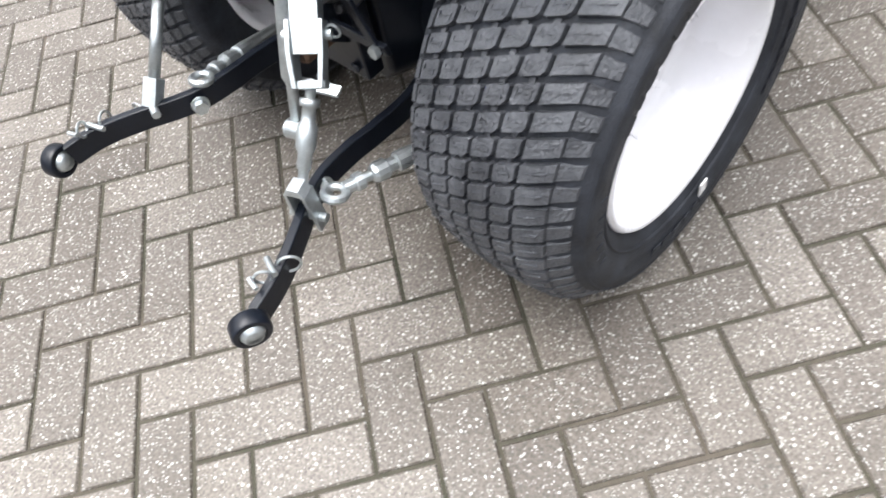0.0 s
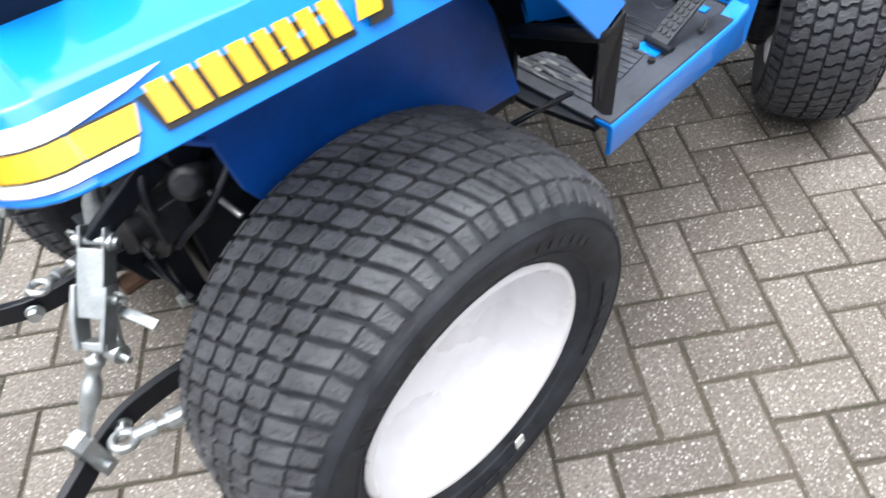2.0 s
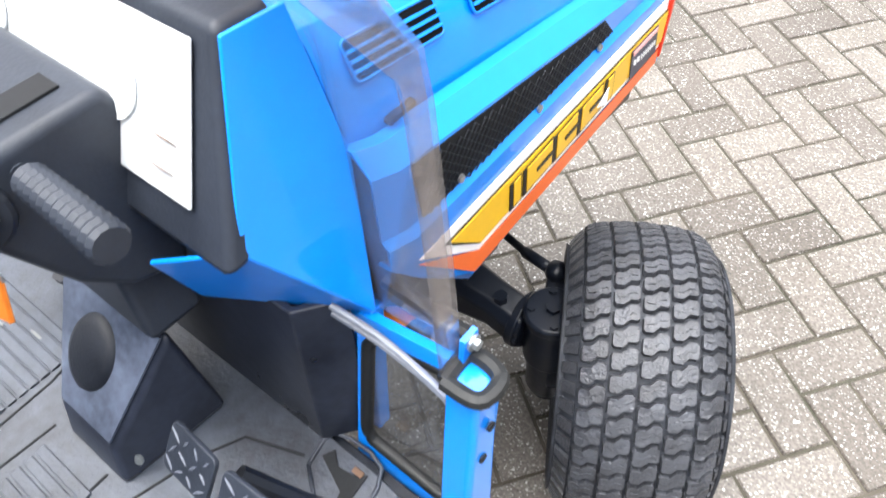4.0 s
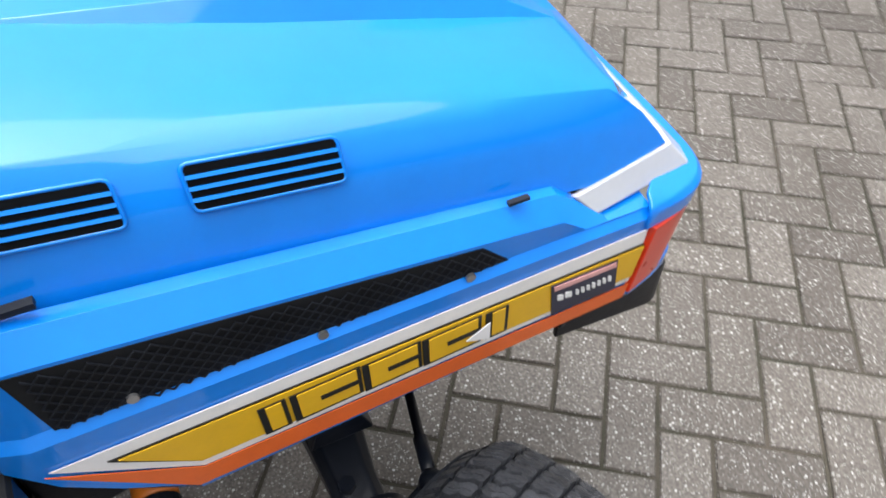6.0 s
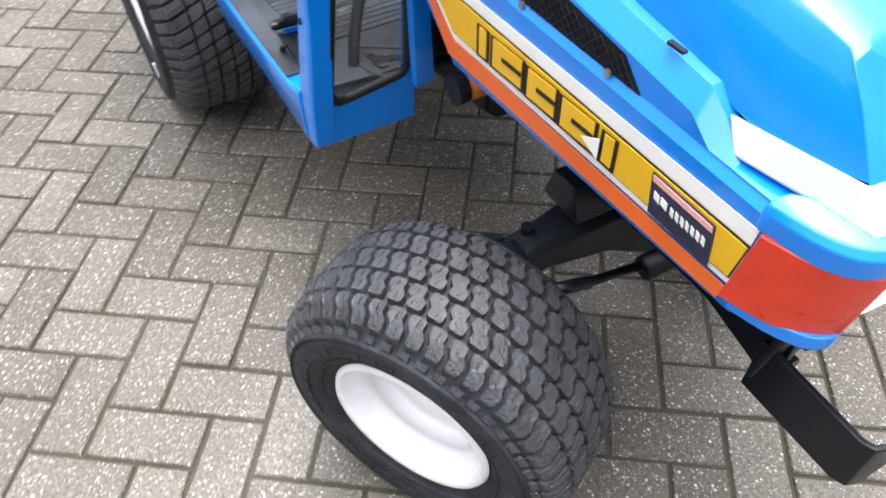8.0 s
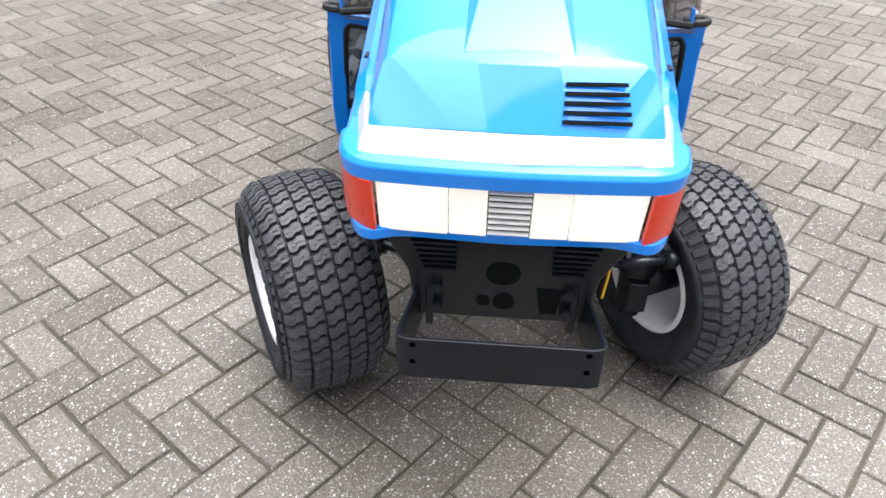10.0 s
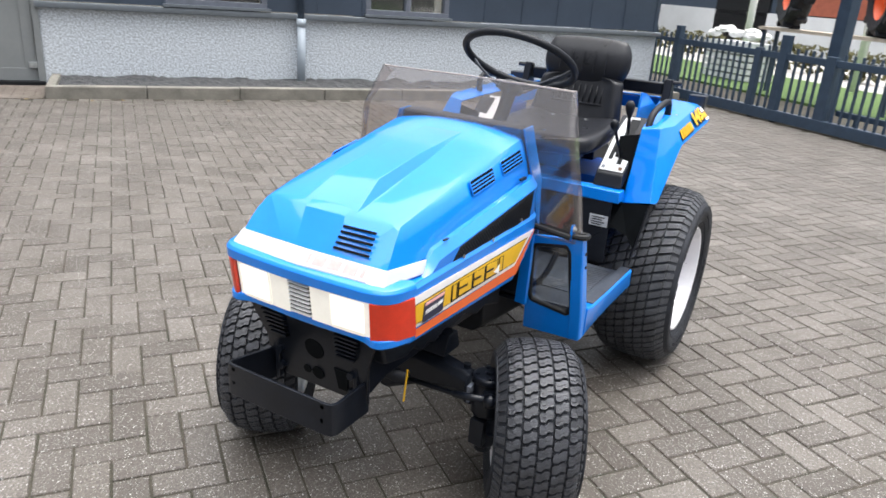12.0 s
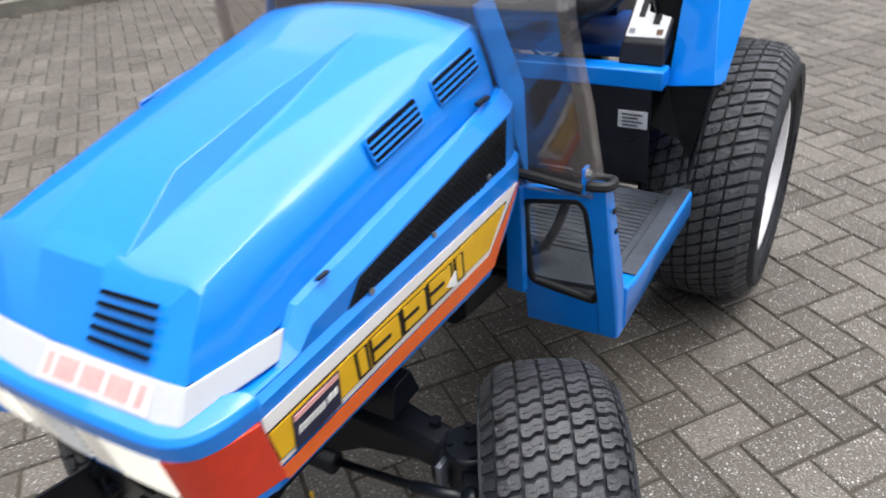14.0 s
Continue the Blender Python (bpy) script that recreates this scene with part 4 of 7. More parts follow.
def side_lamp(s):
    bm = B()
    hi = [(0.2655, 0.346, 0.763), (0.250, 0.396, 0.763), (0.226, 0.424, 0.763), (0.2075, 0.4315, 0.763)]
    lo = [(0.2655, 0.331, 0.661), (0.248, 0.382, 0.661), (0.223, 0.410, 0.661), (0.2055, 0.4175, 0.661)]
    hi, lo = curve(hi, 4), curve(lo, 4)
    loft(bm, [[flip(p, s) for p in (hi if s > 0 else hi[::-1])], [flip(p, s) for p in (lo if s > 0 else lo[::-1])]], closed=False)
    part("corner_lamp", bm, RED, tractor, "orange-red corner lamp lens", solid=0.010, bevel=0.002)
    bm = B()
    xs = [0.2045, 0.15, 0.094]
    a = [(0.2045, 0.4325, 0.762), (0.15, 0.4365, 0.762), (0.094, 0.4385, 0.762)]
    c = [(0.2030, 0.4185, 0.662), (0.15, 0.4225, 0.662), (0.094, 0.4245, 0.662)]
    loft(bm, [[flip(p, s) for p in (a if s > 0 else a[::-1])], [flip(p, s) for p in (c if s > 0 else c[::-1])]], closed=False)
    part("lamp_bezel", bm, CREAM, tractor, "cream lamp surround with added glow", solid=0.012, bevel=0.002, offset=1)
    bm = B()
    a = [(0.190, 0.4365, 0.751), (0.15, 0.4395, 0.751), (0.099, 0.4415, 0.751)]
    c = [(0.188, 0.4245, 0.673), (0.15, 0.4275, 0.673), (0.099, 0.4295, 0.673)]
    loft(bm, [[flip(p, s) for p in (a if s > 0 else a[::-1])], [flip(p, s) for p in (c if s > 0 else c[::-1])]], closed=False)
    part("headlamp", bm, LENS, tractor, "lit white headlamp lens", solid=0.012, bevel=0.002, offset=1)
    bm = B()
    a = [(0.0925, 0.4365, 0.762), (0.034, 0.4385, 0.762)]
    c = [(0.0925, 0.4225, 0.662), (0.034, 0.4245, 0.662)]
    loft(bm, [[flip(p, s) for p in (a if s > 0 else a[::-1])], [flip(p, s) for p in (c if s > 0 else c[::-1])]], closed=False)
    part("lamp_surround", bm, CREAM, tractor, "cream white lamp surround with added glow", solid=0.01, bevel=0.002, offset=1)


mirrored(side_lamp)
bm = B()
prism(bm, [(-0.034, 0.434, 0.762), (0.034, 0.434, 0.762), (0.034, 0.42, 0.662), (-0.034, 0.42, 0.662)], (0, -0.01, 0))
part("rib_back", bm, DARK, tractor)
for k in range(8):
    z = 0.752 - 0.0115 * k
    y = 0.4365 - 0.00165 * k
    bm = B()
    prism(bm, [(-0.032, y - 0.005, z + 0.0012), (-0.032, y + 0.003, z - 0.0006), (-0.032, y + 0.003, z - 0.003), (-0.032, y - 0.005, z - 0.0015)], (0.064, 0, 0))
    part("rib", bm, WHITE, tractor)


# flank panels, mesh and decals ---------------------------------------------------
def fx(y):
    """x of the flank's outer face at y."""
    return 0.294 - (y + 0.264) * 0.0478


def flank(s):
    bm = B()
    rings = []
    for y in (-0.292, -0.262, -0.225, -0.170, -0.08, 0.02, 0.12, 0.20, 0.232, 0.262, 0.290, 0.345):
        t = (y + 0.300) / 0.645
        zt = lerp(0.932, 0.839, (y + 0.300) / 0.532) if y <= 0.232 else max(0.790, lerp(0.839, 0.790, (y - 0.232) / 0.058))
        zc = lerp(0.815, 0.776, t)
        x = fx(y) - (0.010 if y < -0.28 else 0)
        ring = [(x - 0.036, y, zt), (x - 0.024, y, zt - 0.001), (x - 0.006, y, max(zc + 0.0115, min(zt - 0.022, lerp(0.908, 0.812, t)))), (x - 0.007, y, zc + 0.010), (x + 0.001, y, zc), (x, y, zc - 0.016), (x, y, lerp(0.660, 0.654, t)), (x - 0.004, y, lerp(0.646, 0.640, t)), (x - 0.016, y, lerp(0.644, 0.637, t))]
        if y < -0.17:
            cut = (-0.17 - y) / 0.13
            ring = [(px, py, max(pz, 0.645 + 0.150 * cut)) for px, py, pz in ring]
        rings.append([flip(p, s) for p in ring])
    loft(bm, rings if s < 0 else [r for r in rings], closed=False)
    bmesh.ops.recalc_face_normals(bm, faces=bm.faces)
    panel = part("flank_panel", bm, BLUE, tractor, "blue flank panel with mesh grille and striped decal", bevel=0.003, solid=0.004, offset=0)

    def decal(name, yz, material, lift, label=""):
        bm = B()
        q = [Vector(((fx(y) + lift + 0.0025) * s, y, z)) for y, z in yz]
        prism(bm, q, (0.0012 * s, 0, 0))
        part(name, bm, material, panel, label)

    decal("decal_white", [(-0.262, 0.780), (0.343, 0.760), (0.337, 0.678), (-0.158, 0.692)], WHITE, 0.0005, "white stripe decal")
    decal("decal_orange", [(-0.266, 0.778), (-0.158, 0.692), (0.337, 0.674), (0.330, 0.652), (-0.170, 0.664)], ORANGE, 0.0022, "chipped orange stripe decal")
    decal("decal_keyline", [(-0.222, 0.764), (0.342, 0.739), (0.335, 0.687), (-0.158, 0.704)], INK, 0.0022)
    decal("decal_yellow", [(-0.214, 0.762), (0.341, 0.737), (0.334, 0.690), (-0.157, 0.7065)], YELLOW, 0.0038, "yellow name panel decal")
    for y0, w in ((-0.090, 0.018), (-0.060, 0.062), (0.012, 0.054), (0.076, 0.058), (0.148, 0.018)):
        if s < 0:
            y0 = 0.096 - y0 - w
        z0, z1 = 0.7050 - 0.026 * (y0 + 0.1), 0.7490 - 0.030 * (y0 + 0.1)
        decal("mark_shadow", [(y0 - 0.007, z1), (y0 + w + 0.0015, z1), (y0 + w + 0.0015, z0 - 0.001), (y0 - 0.007, z0 - 0.001)], INK, 0.0054)
        decal("mark_block", [(y0, z1 - 0.001), (y0 + w - 0.003, z1 - 0.001), (y0 + w - 0.003, z0 + 0.004), (y0, z0 + 0.004)], YELLOW, 0.0068)
        if w > 0.03:
            zm = lerp(z0 + 0.004, z1 - 0.001, 0.52)
            decal("mark_gap", [(y0 + w * 0.34, zm + 0.0028), (y0 + w * 0.97, zm + 0.0028), (y0 + w * 0.97, zm - 0.0028), (y0 + w * 0.34, zm - 0.0028)], INK, 0.0082)
    y0 = 0.146 if s > 0 else -0.050
    decal("mark_wedge", [(y0 - 0.030 * s, 0.7165), (y0 - 0.002 * s, 0.731), (y0 - 0.002 * s, 0.703)], WHITE, 0.0096)
    decal("dealer_sticker", [(0.219, 0.740), (0.305, 0.735), (0.311, 0.684), (0.225, 0.688)], NAVY, 0.0054, "navy dealer sticker with pale bars")
    decal("sticker_band", [(0.222, 0.738), (0.303, 0.733), (0.304, 0.726), (0.223, 0.731)], PINK, 0.0068)
    for y0, y1, z in [(0.228, 0.236, 0.721), (0.238, 0.247, 0.720)] + [(0.252 + 0.0072 * k, 0.2568 + 0.0072 * k, 0.7175 - 0.0004 * k) for k in range(7)]:
        decal("sticker_bar", [(y0, z), (y1, z - 0.003), (y1 + 0.001, z - 0.012), (y0 + 0.001, z - 0.009)], WHITE, 0.0068)
    # mesh grille
    lo_f, hi_f, lo_r, hi_r = (0.170, 0.797), (0.141, 0.829), (-0.240, 0.815), (-0.250, 0.898)
    bm = B()
    prism(bm, [Vector(((fx(y) - 0.0055) * s, y, z)) for y, z in (lo_f, hi_f, hi_r, lo_r)], (0.002 * s, 0, 0))
    part("mesh_back", bm, DARK, panel)
    bm = B()
    inside = lambda y, z: y > -0.238 and z > lerp(lo_r[1], lo_f[1], (y + 0.24) / 0.41) + 0.002 and z < (lerp(hi_r[1], hi_f[1], (y + 0.25) / 0.391) if y < 0.141 else lerp(hi_f[1], lo_f[1], (y - 0.141) / 0.029)) - 0.002
    pitch_y, pitch_z = 0.0125, 0.0064
    for i in range(-21, 15):
        for j in range(0, 20):
            y = i * pitch_y + (pitch_y / 2 if j % 2 else 0)
            z = 0.788 + j * pitch_z
            for dy in (-1, 1):
                if inside(y, z) and inside(y + dy * pitch_y / 2, z + pitch_z):
                    a = Vector(((fx(y) - 0.0022) * s, y, z))
                    c = Vector(((fx(y) - 0.0022) * s, y + dy * pitch_y / 2, z + pitch_z))
                    w = Vector((0, 0, 0.0009))
                    prism(bm, [a - w, c - w, c + w, a + w], (0.0014 * s, 0, 0))
    part("mesh", bm, PLASTIC, panel, "black expanded-metal grille")
    for y, z in ((-0.180, 0.826), (-0.022, 0.806), (0.126, 0.800)):
        part("screw", disc(B(), ((fx(y) - 0.001) * s, y, z), (s, 0, 0), 0.005, 0.003, 10), BARE, panel)
    bm = B()
    box(bm, (0.2525 * s, 0.186, 0.8560), (0.006, 0.022, 0.0035))
    part("hood_stop", bm, PLASTIC, panel)
    bm = B()
    box(bm, (0.2610 * s, -0.226, 0.9320), (0.008, 0.036, 0.006))
    part("hood_stop", bm, PLASTIC, panel)


mirrored(flank)


# windscreen -------------------------------------------------------------------
bm = B()
prof = [(-0.315, 0.745, 0.406), (-0.298, 0.90, 0.388), (-0.280, 1.03, 0.366), (-0.280, 1.060, 0.362), (-0.337, 1.180, 0.330)]
rings = []
for y, z, hw in prof:
    top = z > 1.1
    ring = [(-hw + (0.012 if top else 0), y - 0.036, z - (0.02 if top else 0)), (-hw, y - 0.010, z), (-hw + 0.010, y, z), (0, y + 0.004, z + (0.004 if top else 0)), (hw - 0.010, y, z), (hw, y - 0.010, z), (hw - (0.012 if top else 0), y - 0.036, z - (0.02 if top else 0))]
    rings.append(ring)
vs = [[bm.verts.new(Vector(p) - Vector((0.012, 0, 0))) for p in r] for r in rings]
for a, b_ in zip(vs, vs[1:]):
    for i in range(len(a) - 1):
        bm.faces.new((a[i], a[i + 1], b_[i + 1], b_[i]))
screen = part("windscreen", bm, SMOKE, tractor, "smoked acrylic windscreen folded back at its sides", solid=0.005, smooth=False)


edge = [Vector(p) - Vector((0.012, 0, 0)) for p in rings[-1]]
part("screen_edge", tube(B(), edge, 0.0028, 6), ACRYLIC_EDGE, screen, "pale cut edge of the acrylic", smooth=True)


def screen_mount(s):
    bm = B()
    prism(bm, [flip(p, s) for p in ((0.403, -0.33, 0.755), (0.403, -0.302, 0.755), (0.403, -0.304, 0.801), (0.403, -0.324, 0.801))], (-0.006 * s, 0, 0))
    part("screen_bracket", bm, BLUE, tractor)
    bm = B()
    disc(bm, (0.403 * s, -0.313, 0.790), (s, 0, 0), 0.009, 0.003, 16)
    hexnut(bm, (0.406 * s, -0.313, 0.790), (s, 0, 0), 0.006, 0.005)
    part("screen_bolt", bm, ZINC, tractor, "zinc bolt through the windscreen")
    bm = B()
    cap = [(0.398, -0.350, 0.764), (0.436, -0.348, 0.767), (0.438, -0.318, 0.769), (0.400, -0.314, 0.767)]
    tube(bm, curve([flip(p, s) for p in cap + [cap[0]]], 5), 0.009, 8)
    part("post_seal", bm, SEAL, tractor, "black rubber cap seal round the post top")
    bm = B()
    tube(bm, curve([flip(p, s) for p in ((0.400, -0.299, 0.766), (0.34, -0.299, 0.772), (0.284, -0.300, 0.777))], 5), 0.009, 8)
    part("edge_seal", bm, SEAL, tractor)


mirrored(screen_mount)


# front kick panel with window, post and sill -----------------------------------
def kick(s):
    def at(u, v):
        """u: 0 inner to 1 outer, v: 0 bottom to 1 top."""
        lo = Vector((0.254, -0.383, 0.402)).lerp(Vector((0.446, -0.378, 0.410)), u)
        hi = Vector((0.266, -0.325, 0.740)).lerp(Vector((0.436, -0.318, 0.762)), u)
        return Vector(flip(lo.lerp(hi, v), s))
    uv0 = [(0.11, 0.32), (0.78, 0.25), (0.85, 0.32), (0.78, 0.87), (0.70, 0.93), (0.12, 0.91), (0.06, 0.86), (0.05, 0.38)]
    outer = [(0, 0), (1, 0), (1, 0.25), (1, 1), (0.6, 1), (0, 1), (0, 0.8), (0, 0.3)]
    bm = B()
    a = [bm.verts.new(at(*p)) for p in uv0]
    b_ = [bm.verts.new(at(*p)) for p in outer]
    for i in range(8):
        j = (i + 1) % 8
        bm.faces.new((a[i], a[j], b_[j], b_[i]))
    panel = part("kick_panel", bm, BLUE, tractor, "blue front kick panel with a rounded window", solid=0.012, bevel=0.004, offset=0)
    pts = [at(*p) for p in uv0]
    loop = []
    for i in range(8):
        p, q, r = pts[i - 1], pts[i], pts[(i + 1) % 8]
        loop += [q.lerp(p, 0.18), q.lerp(p, 0.05).lerp(q.lerp(r, 0.05), 0.5), q.lerp(r, 0.18)]
    bm = B()
    tube(bm, loop, 0.0085, 8, loop=True)
    part("gasket", bm, SEAL, panel, "black rubber window gasket", smooth=True)
    part("pane", face(B(), pts), PANE, panel, solid=0.004)
    # post: a folded channel standing on the sill
    bm = B()
    rings = []
    for z, x, y0, y1 in ((0.415, 0.452, -0.410, -0.368), (0.50, 0.452, -0.405, -0.352), (0.60, 0.446, -0.385, -0.338), (0.765, 0.436, -0.350, -0.312)):
        rings.append([flip(p, s) for p in ((x - 0.004, y1, z), (x, y1 - 0.006, z), (x, y0 + 0.004, z), (x - 0.006, y0, z), (x - 0.040, y0 + 0.004, z), (x - 0.040, y1, z))])
    loft(bm, rings)
    post_ = part("post", bm, BLUE, tractor, "blue folded steel post", bevel=0.003)
    for z in (0.712, 0.665):
        part("bolt_hole", disc(B(), (0.4415 * s - 0.004 * s * 0, -0.340 - (0.712 - z) * 0.3, z), (s, 0, 0), 0.0055, 0.003, 12), DARK, post_)
    # inner upright beside the engine bay
    bm = B()
    prism(bm, [flip(p, s) for p in ((0.232, -0.350, 0.50), (0.272, -0.345, 0.50), (0.282, -0.325, 0.745), (0.250, -0.33, 0.745))], (0, 0.02, 0))
    part("inner_upright", bm, BLUE, tractor, bevel=0.003)
    # sill
    bm = B()
    rings = []
    for y, zt, zb, x in ((-0.395, 0.520, 0.418, 0.452), (-0.440, 0.512, 0.432, 0.456), (-0.60, 0.514, 0.444, 0.459), (-0.830, 0.518, 0.448, 0.463)):
        rings.append([flip(p, s) for p in ((x, y, zb), (x + 0.004, y, zb + 0.008), (x + 0.004, y, zt - 0.006), (x, y, zt), (x - 0.034, y, zt), (x - 0.036, y, zt - 0.012), (x - 0.008, y, zt - 0.014), (x - 0.008, y, zb))])
    loft(bm, rings)
    part("sill", bm, BLUE, tractor, "blue folded sill with bare scuffed top edge", bevel=0.003)


mirrored(kick)

# floor, mat and footwell ----------------------------------------------------------
bm = B()
prism(bm, [(-0.43, -0.38, 0.480), (-0.43, -0.825, 0.480), (-0.30, -0.848, 0.480), (0.30, -0.848, 0.480), (0.43, -0.825, 0.480), (0.43, -0.38, 0.480)], (0, 0, 0.014))
part("floor_plate", bm, BLACK, tractor, bevel=0.003)
bm = B()
mat_out = [(-0.424, -0.82), (0.424, -0.82), (0.426, -0.47), (0.424, -0.405), (0.30, -0.392), (-0.30, -0.392), (-0.424, -0.405), (-0.426, -0.47)]
prism(bm, [(x, y, 0.4945) for x, y in mat_out], (0, 0, 0.009))
floor_mat = part("floor_mat", bm, MAT, tractor, "ribbed black rubber floor mat with dried mud", bevel=0.002)
for s in (1, -1):
    bm = B()
    loft(bm, [[flip(p, s) for p in ((x - 0.044, y, 0.5035), (x - 0.036, y, zt + 0.004), (x - 0.002, y, zt + 0.004), (x - 0.001, y, zt + 0.0005), (x - 0.034, y, zt + 0.0005))] for y, zt, x in ((-0.450, 0.5125, 0.456), (-0.60, 0.514, 0.459), (-0.828, 0.518, 0.463))])
    part("mat_edge", bm, MAT, floor_mat, "rubber edge lying over the sill", bevel=0.001)


def rib_field(x0, x1, y0, y1, n, skew=0.0):
    for k in range(n):
        y, t = lerp(y0, y1, k / (n - 1)), k / (n - 1)
        a, c = x0 + skew * t, x1 - skew * 0.9 * t
        part("mat_rib", box(B(), ((a + c) / 2, y, 0.505), (c - a, 0.0140, 0.004)), MAT, floor_mat, bevel=0.0012)


rib_field(0.118, 0.400, -0.785, -0.535, 16, 0.03)
rib_field(-0.400, -0.150, -0.785, -0.515, 17)
rib_field(-0.060, 0.045, -0.775, -0.63, 9)
for pts in ([(0.084, -0.80), (0.090, -0.60), (0.115, -0.509), (0.141, -0.458), (0.22, -0.43)], [(-0.130, -0.80), (-0.137, -0.566), (-0.15, -0.50)], [(0.042, -0.79), (0.039, -0.597)], [(-0.088, -0.79), (-0.075, -0.598)]):
    bm = B()
    tube(bm, [(x, y, 0.5035) for x, y in pts], 0.0022, 6)
    part("mat_seam", bm, DARK, floor_mat, "dark cut line in the mat")
rng_d = random.Random(3)
for k in range(110):
    x, y = (rng_d.uniform(0.12, 0.34), rng_d.uniform(-0.79, -0.58)) if k % 3 else (rng_d.uniform(-0.36, -0.1), rng_d.uniform(-0.75, -0.52))
    ln, w = rng_d.uniform(0.004, 0.040) * rng_d.random() + 0.004, rng_d.uniform(0.0010, 0.0040)
    bm = B()
    n_ = 9
    a = [bm.verts.new((x + math.cos(6.283 * i / n_) * ln * rng_d.uniform(0.5, 1.1), y + math.sin(6.283 * i / n_) * w * rng_d.uniform(0.4, 1.2), 0.5078)) for i in range(n_)]
    bm.faces.new(a)
    part("mud_smear", bm, DUST, floor_mat, solid=0.001)
bm = B()
sk = [(-0.052, -0.592, 0.503), (0.074, -0.592, 0.503), (0.088, -0.44, 0.503), (-0.130, -0.44, 0.503)]
tp = [(-0.052, -0.575, 0.562), (0.060, -0.575, 0.562), (0.085, -0.455, 0.690), (-0.122, -0.455, 0.690)]
loft(bm, [sk, tp])
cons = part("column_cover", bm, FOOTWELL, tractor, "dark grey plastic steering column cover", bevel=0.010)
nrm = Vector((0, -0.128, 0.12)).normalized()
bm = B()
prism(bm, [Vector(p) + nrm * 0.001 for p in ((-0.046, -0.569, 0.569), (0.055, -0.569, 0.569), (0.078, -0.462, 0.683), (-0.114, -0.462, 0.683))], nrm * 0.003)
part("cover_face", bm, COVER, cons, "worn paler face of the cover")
bm = B()
lathe(bm, [(0.0, 0.010), (0.030, 0.009), (0.040, 0.004), (0.042, 0.0)], 28, axis_to(Vector((-0.018, -0.513, 0.629)) + nrm * 0.003, nrm) @ Matrix.Diagonal((1, 1.2, 1, 1)))
part("speaker_pad", bm, PLASTIC, cons, "round black rubber pad", smooth=True)
for x, y, z in ((0.076, -0.56, 0.535), (0.05, -0.452, 0.694)):
    part("cover_screw", disc(B(), (x, y, z), (0.3, -1, 0.5), 0.007, 0.004, 10), ZINC, cons)
bm = B()
prism(bm, [(-0.262, -0.352, 0.503), (-0.225, -0.400, 0.503), (0.225, -0.400, 0.503), (0.262, -0.352, 0.503), (0.256, -0.347, 0.503), (0.220, -0.390, 0.503), (-0.220, -0.390, 0.503), (-0.256, -0.347, 0.503)], (0, 0.018, 0.260))
part("firewall", bm, FOOTWELL, tractor, "black moulded footwell wall", bevel=0.003)


def pad(c, w, h, rx, rz):
    m = pose(*c, rx, 0, rz)
    bm = B()
    prism(bm, [m @ Vector((x, y, 0)) for x, y in round_rect(w, h, 0.008, 3)], m.to_3x3() @ Vector((0, 0, 0.006)))
    p = part("pedal_pad", bm, GREY_PLASTIC, tractor, "checker-plate steel pedal pad", bevel=0.0015)
    r = random.Random(5)
    for i in range(4):
        for j in range(3):
            q = m @ pose(-w / 2 + w * (i + 0.6) / 4.3, -h / 2 + h * (j + 0.6) / 3.3, 0.0062, 0, 0, (50 if (i + j) % 2 else -40) + r.uniform(-14, 14))
            e = r.uniform(0.0055, 0.0105)
            bm = B()
            loft(bm, [[q @ Vector(v) for v in ((-e, 0, 0), (0, -0.0016, 0), (e, 0, 0), (0, 0.0016, 0))], [q @ Vector(v) for v in ((-e * 0.8, 0, 0.0013), (0, -0.0008, 0.0013), (e * 0.8, 0, 0.0013), (0, 0.0008, 0.0013))]])
            part("stud", bm, PALE_PLASTIC, p)
    return p


pad((0.212, -0.533, 0.668), 0.072, 0.060, 55, -3)
pad((0.306, -0.533, 0.672), 0.088, 0.060, 55, 3)
pad((-0.262, -0.520, 0.668), 0.075, 0.060, 55, 0)
bm = B()
tube(bm, curve([(0.25, -0.512, 0.648), (0.30, -0.48, 0.58), (0.335, -0.44, 0.50), (0.33, -0.42, 0.44)], 5), 0.011, 8)
part("brake_arm", bm, BLACK, tractor)
bm = B()
tube(bm, curve([(-0.298, -0.486, 0.64), (-0.28, -0.45, 0.57), (-0.24, -0.43, 0.53), (-0.12, -0.42, 0.52)], 5), 0.010, 8)
part("clutch_arm", bm, BLACK, tractor)
bm = B()
for x, y, h in ((-0.245, -0.452, 0.02), (-0.262, -0.455, 0.012)):
    hexnut(bm, (x, y, 0.525), (0, -0.3, 1), 0.010, h)
part("clutch_nut", bm, CAST, tractor)
bm = B()
prism(bm, [(0.239, -0.417, 0.5045), (0.247, -0.401, 0.5045), (0.265, -0.415, 0.5045), (0.286, -0.412, 0.5045), (0.302, -0.402, 0.5045), (0.307, -0.455, 0.5045), (0.293, -0.453, 0.5045), (0.289, -0.437, 0.5045)], (0, 0, 0.002))
part("floor_slot", bm, DARK, tractor, "black sheet for the shaded pedal arm slot in the mat")
rim_pts = [(0.233, -0.436, 0.504), (0.230, -0.385, 0.504), (0.309, -0.384, 0.504), (0.329, -0.461, 0.504), (0.309, -0.485, 0.504)]
part("slot_rim", tube(B(), curve([Vector(p) for p in rim_pts + rim_pts[:1]], 3), 0.003, 6), MAT, tractor, "moulded rim round the pedal slot", smooth=True)
part("slot_rust", box(B(), (0.290, -0.406, 0.507), (0.016, 0.008, 0.002)), RUST, tractor, "rusty metal in the slot", bevel=0.0008)
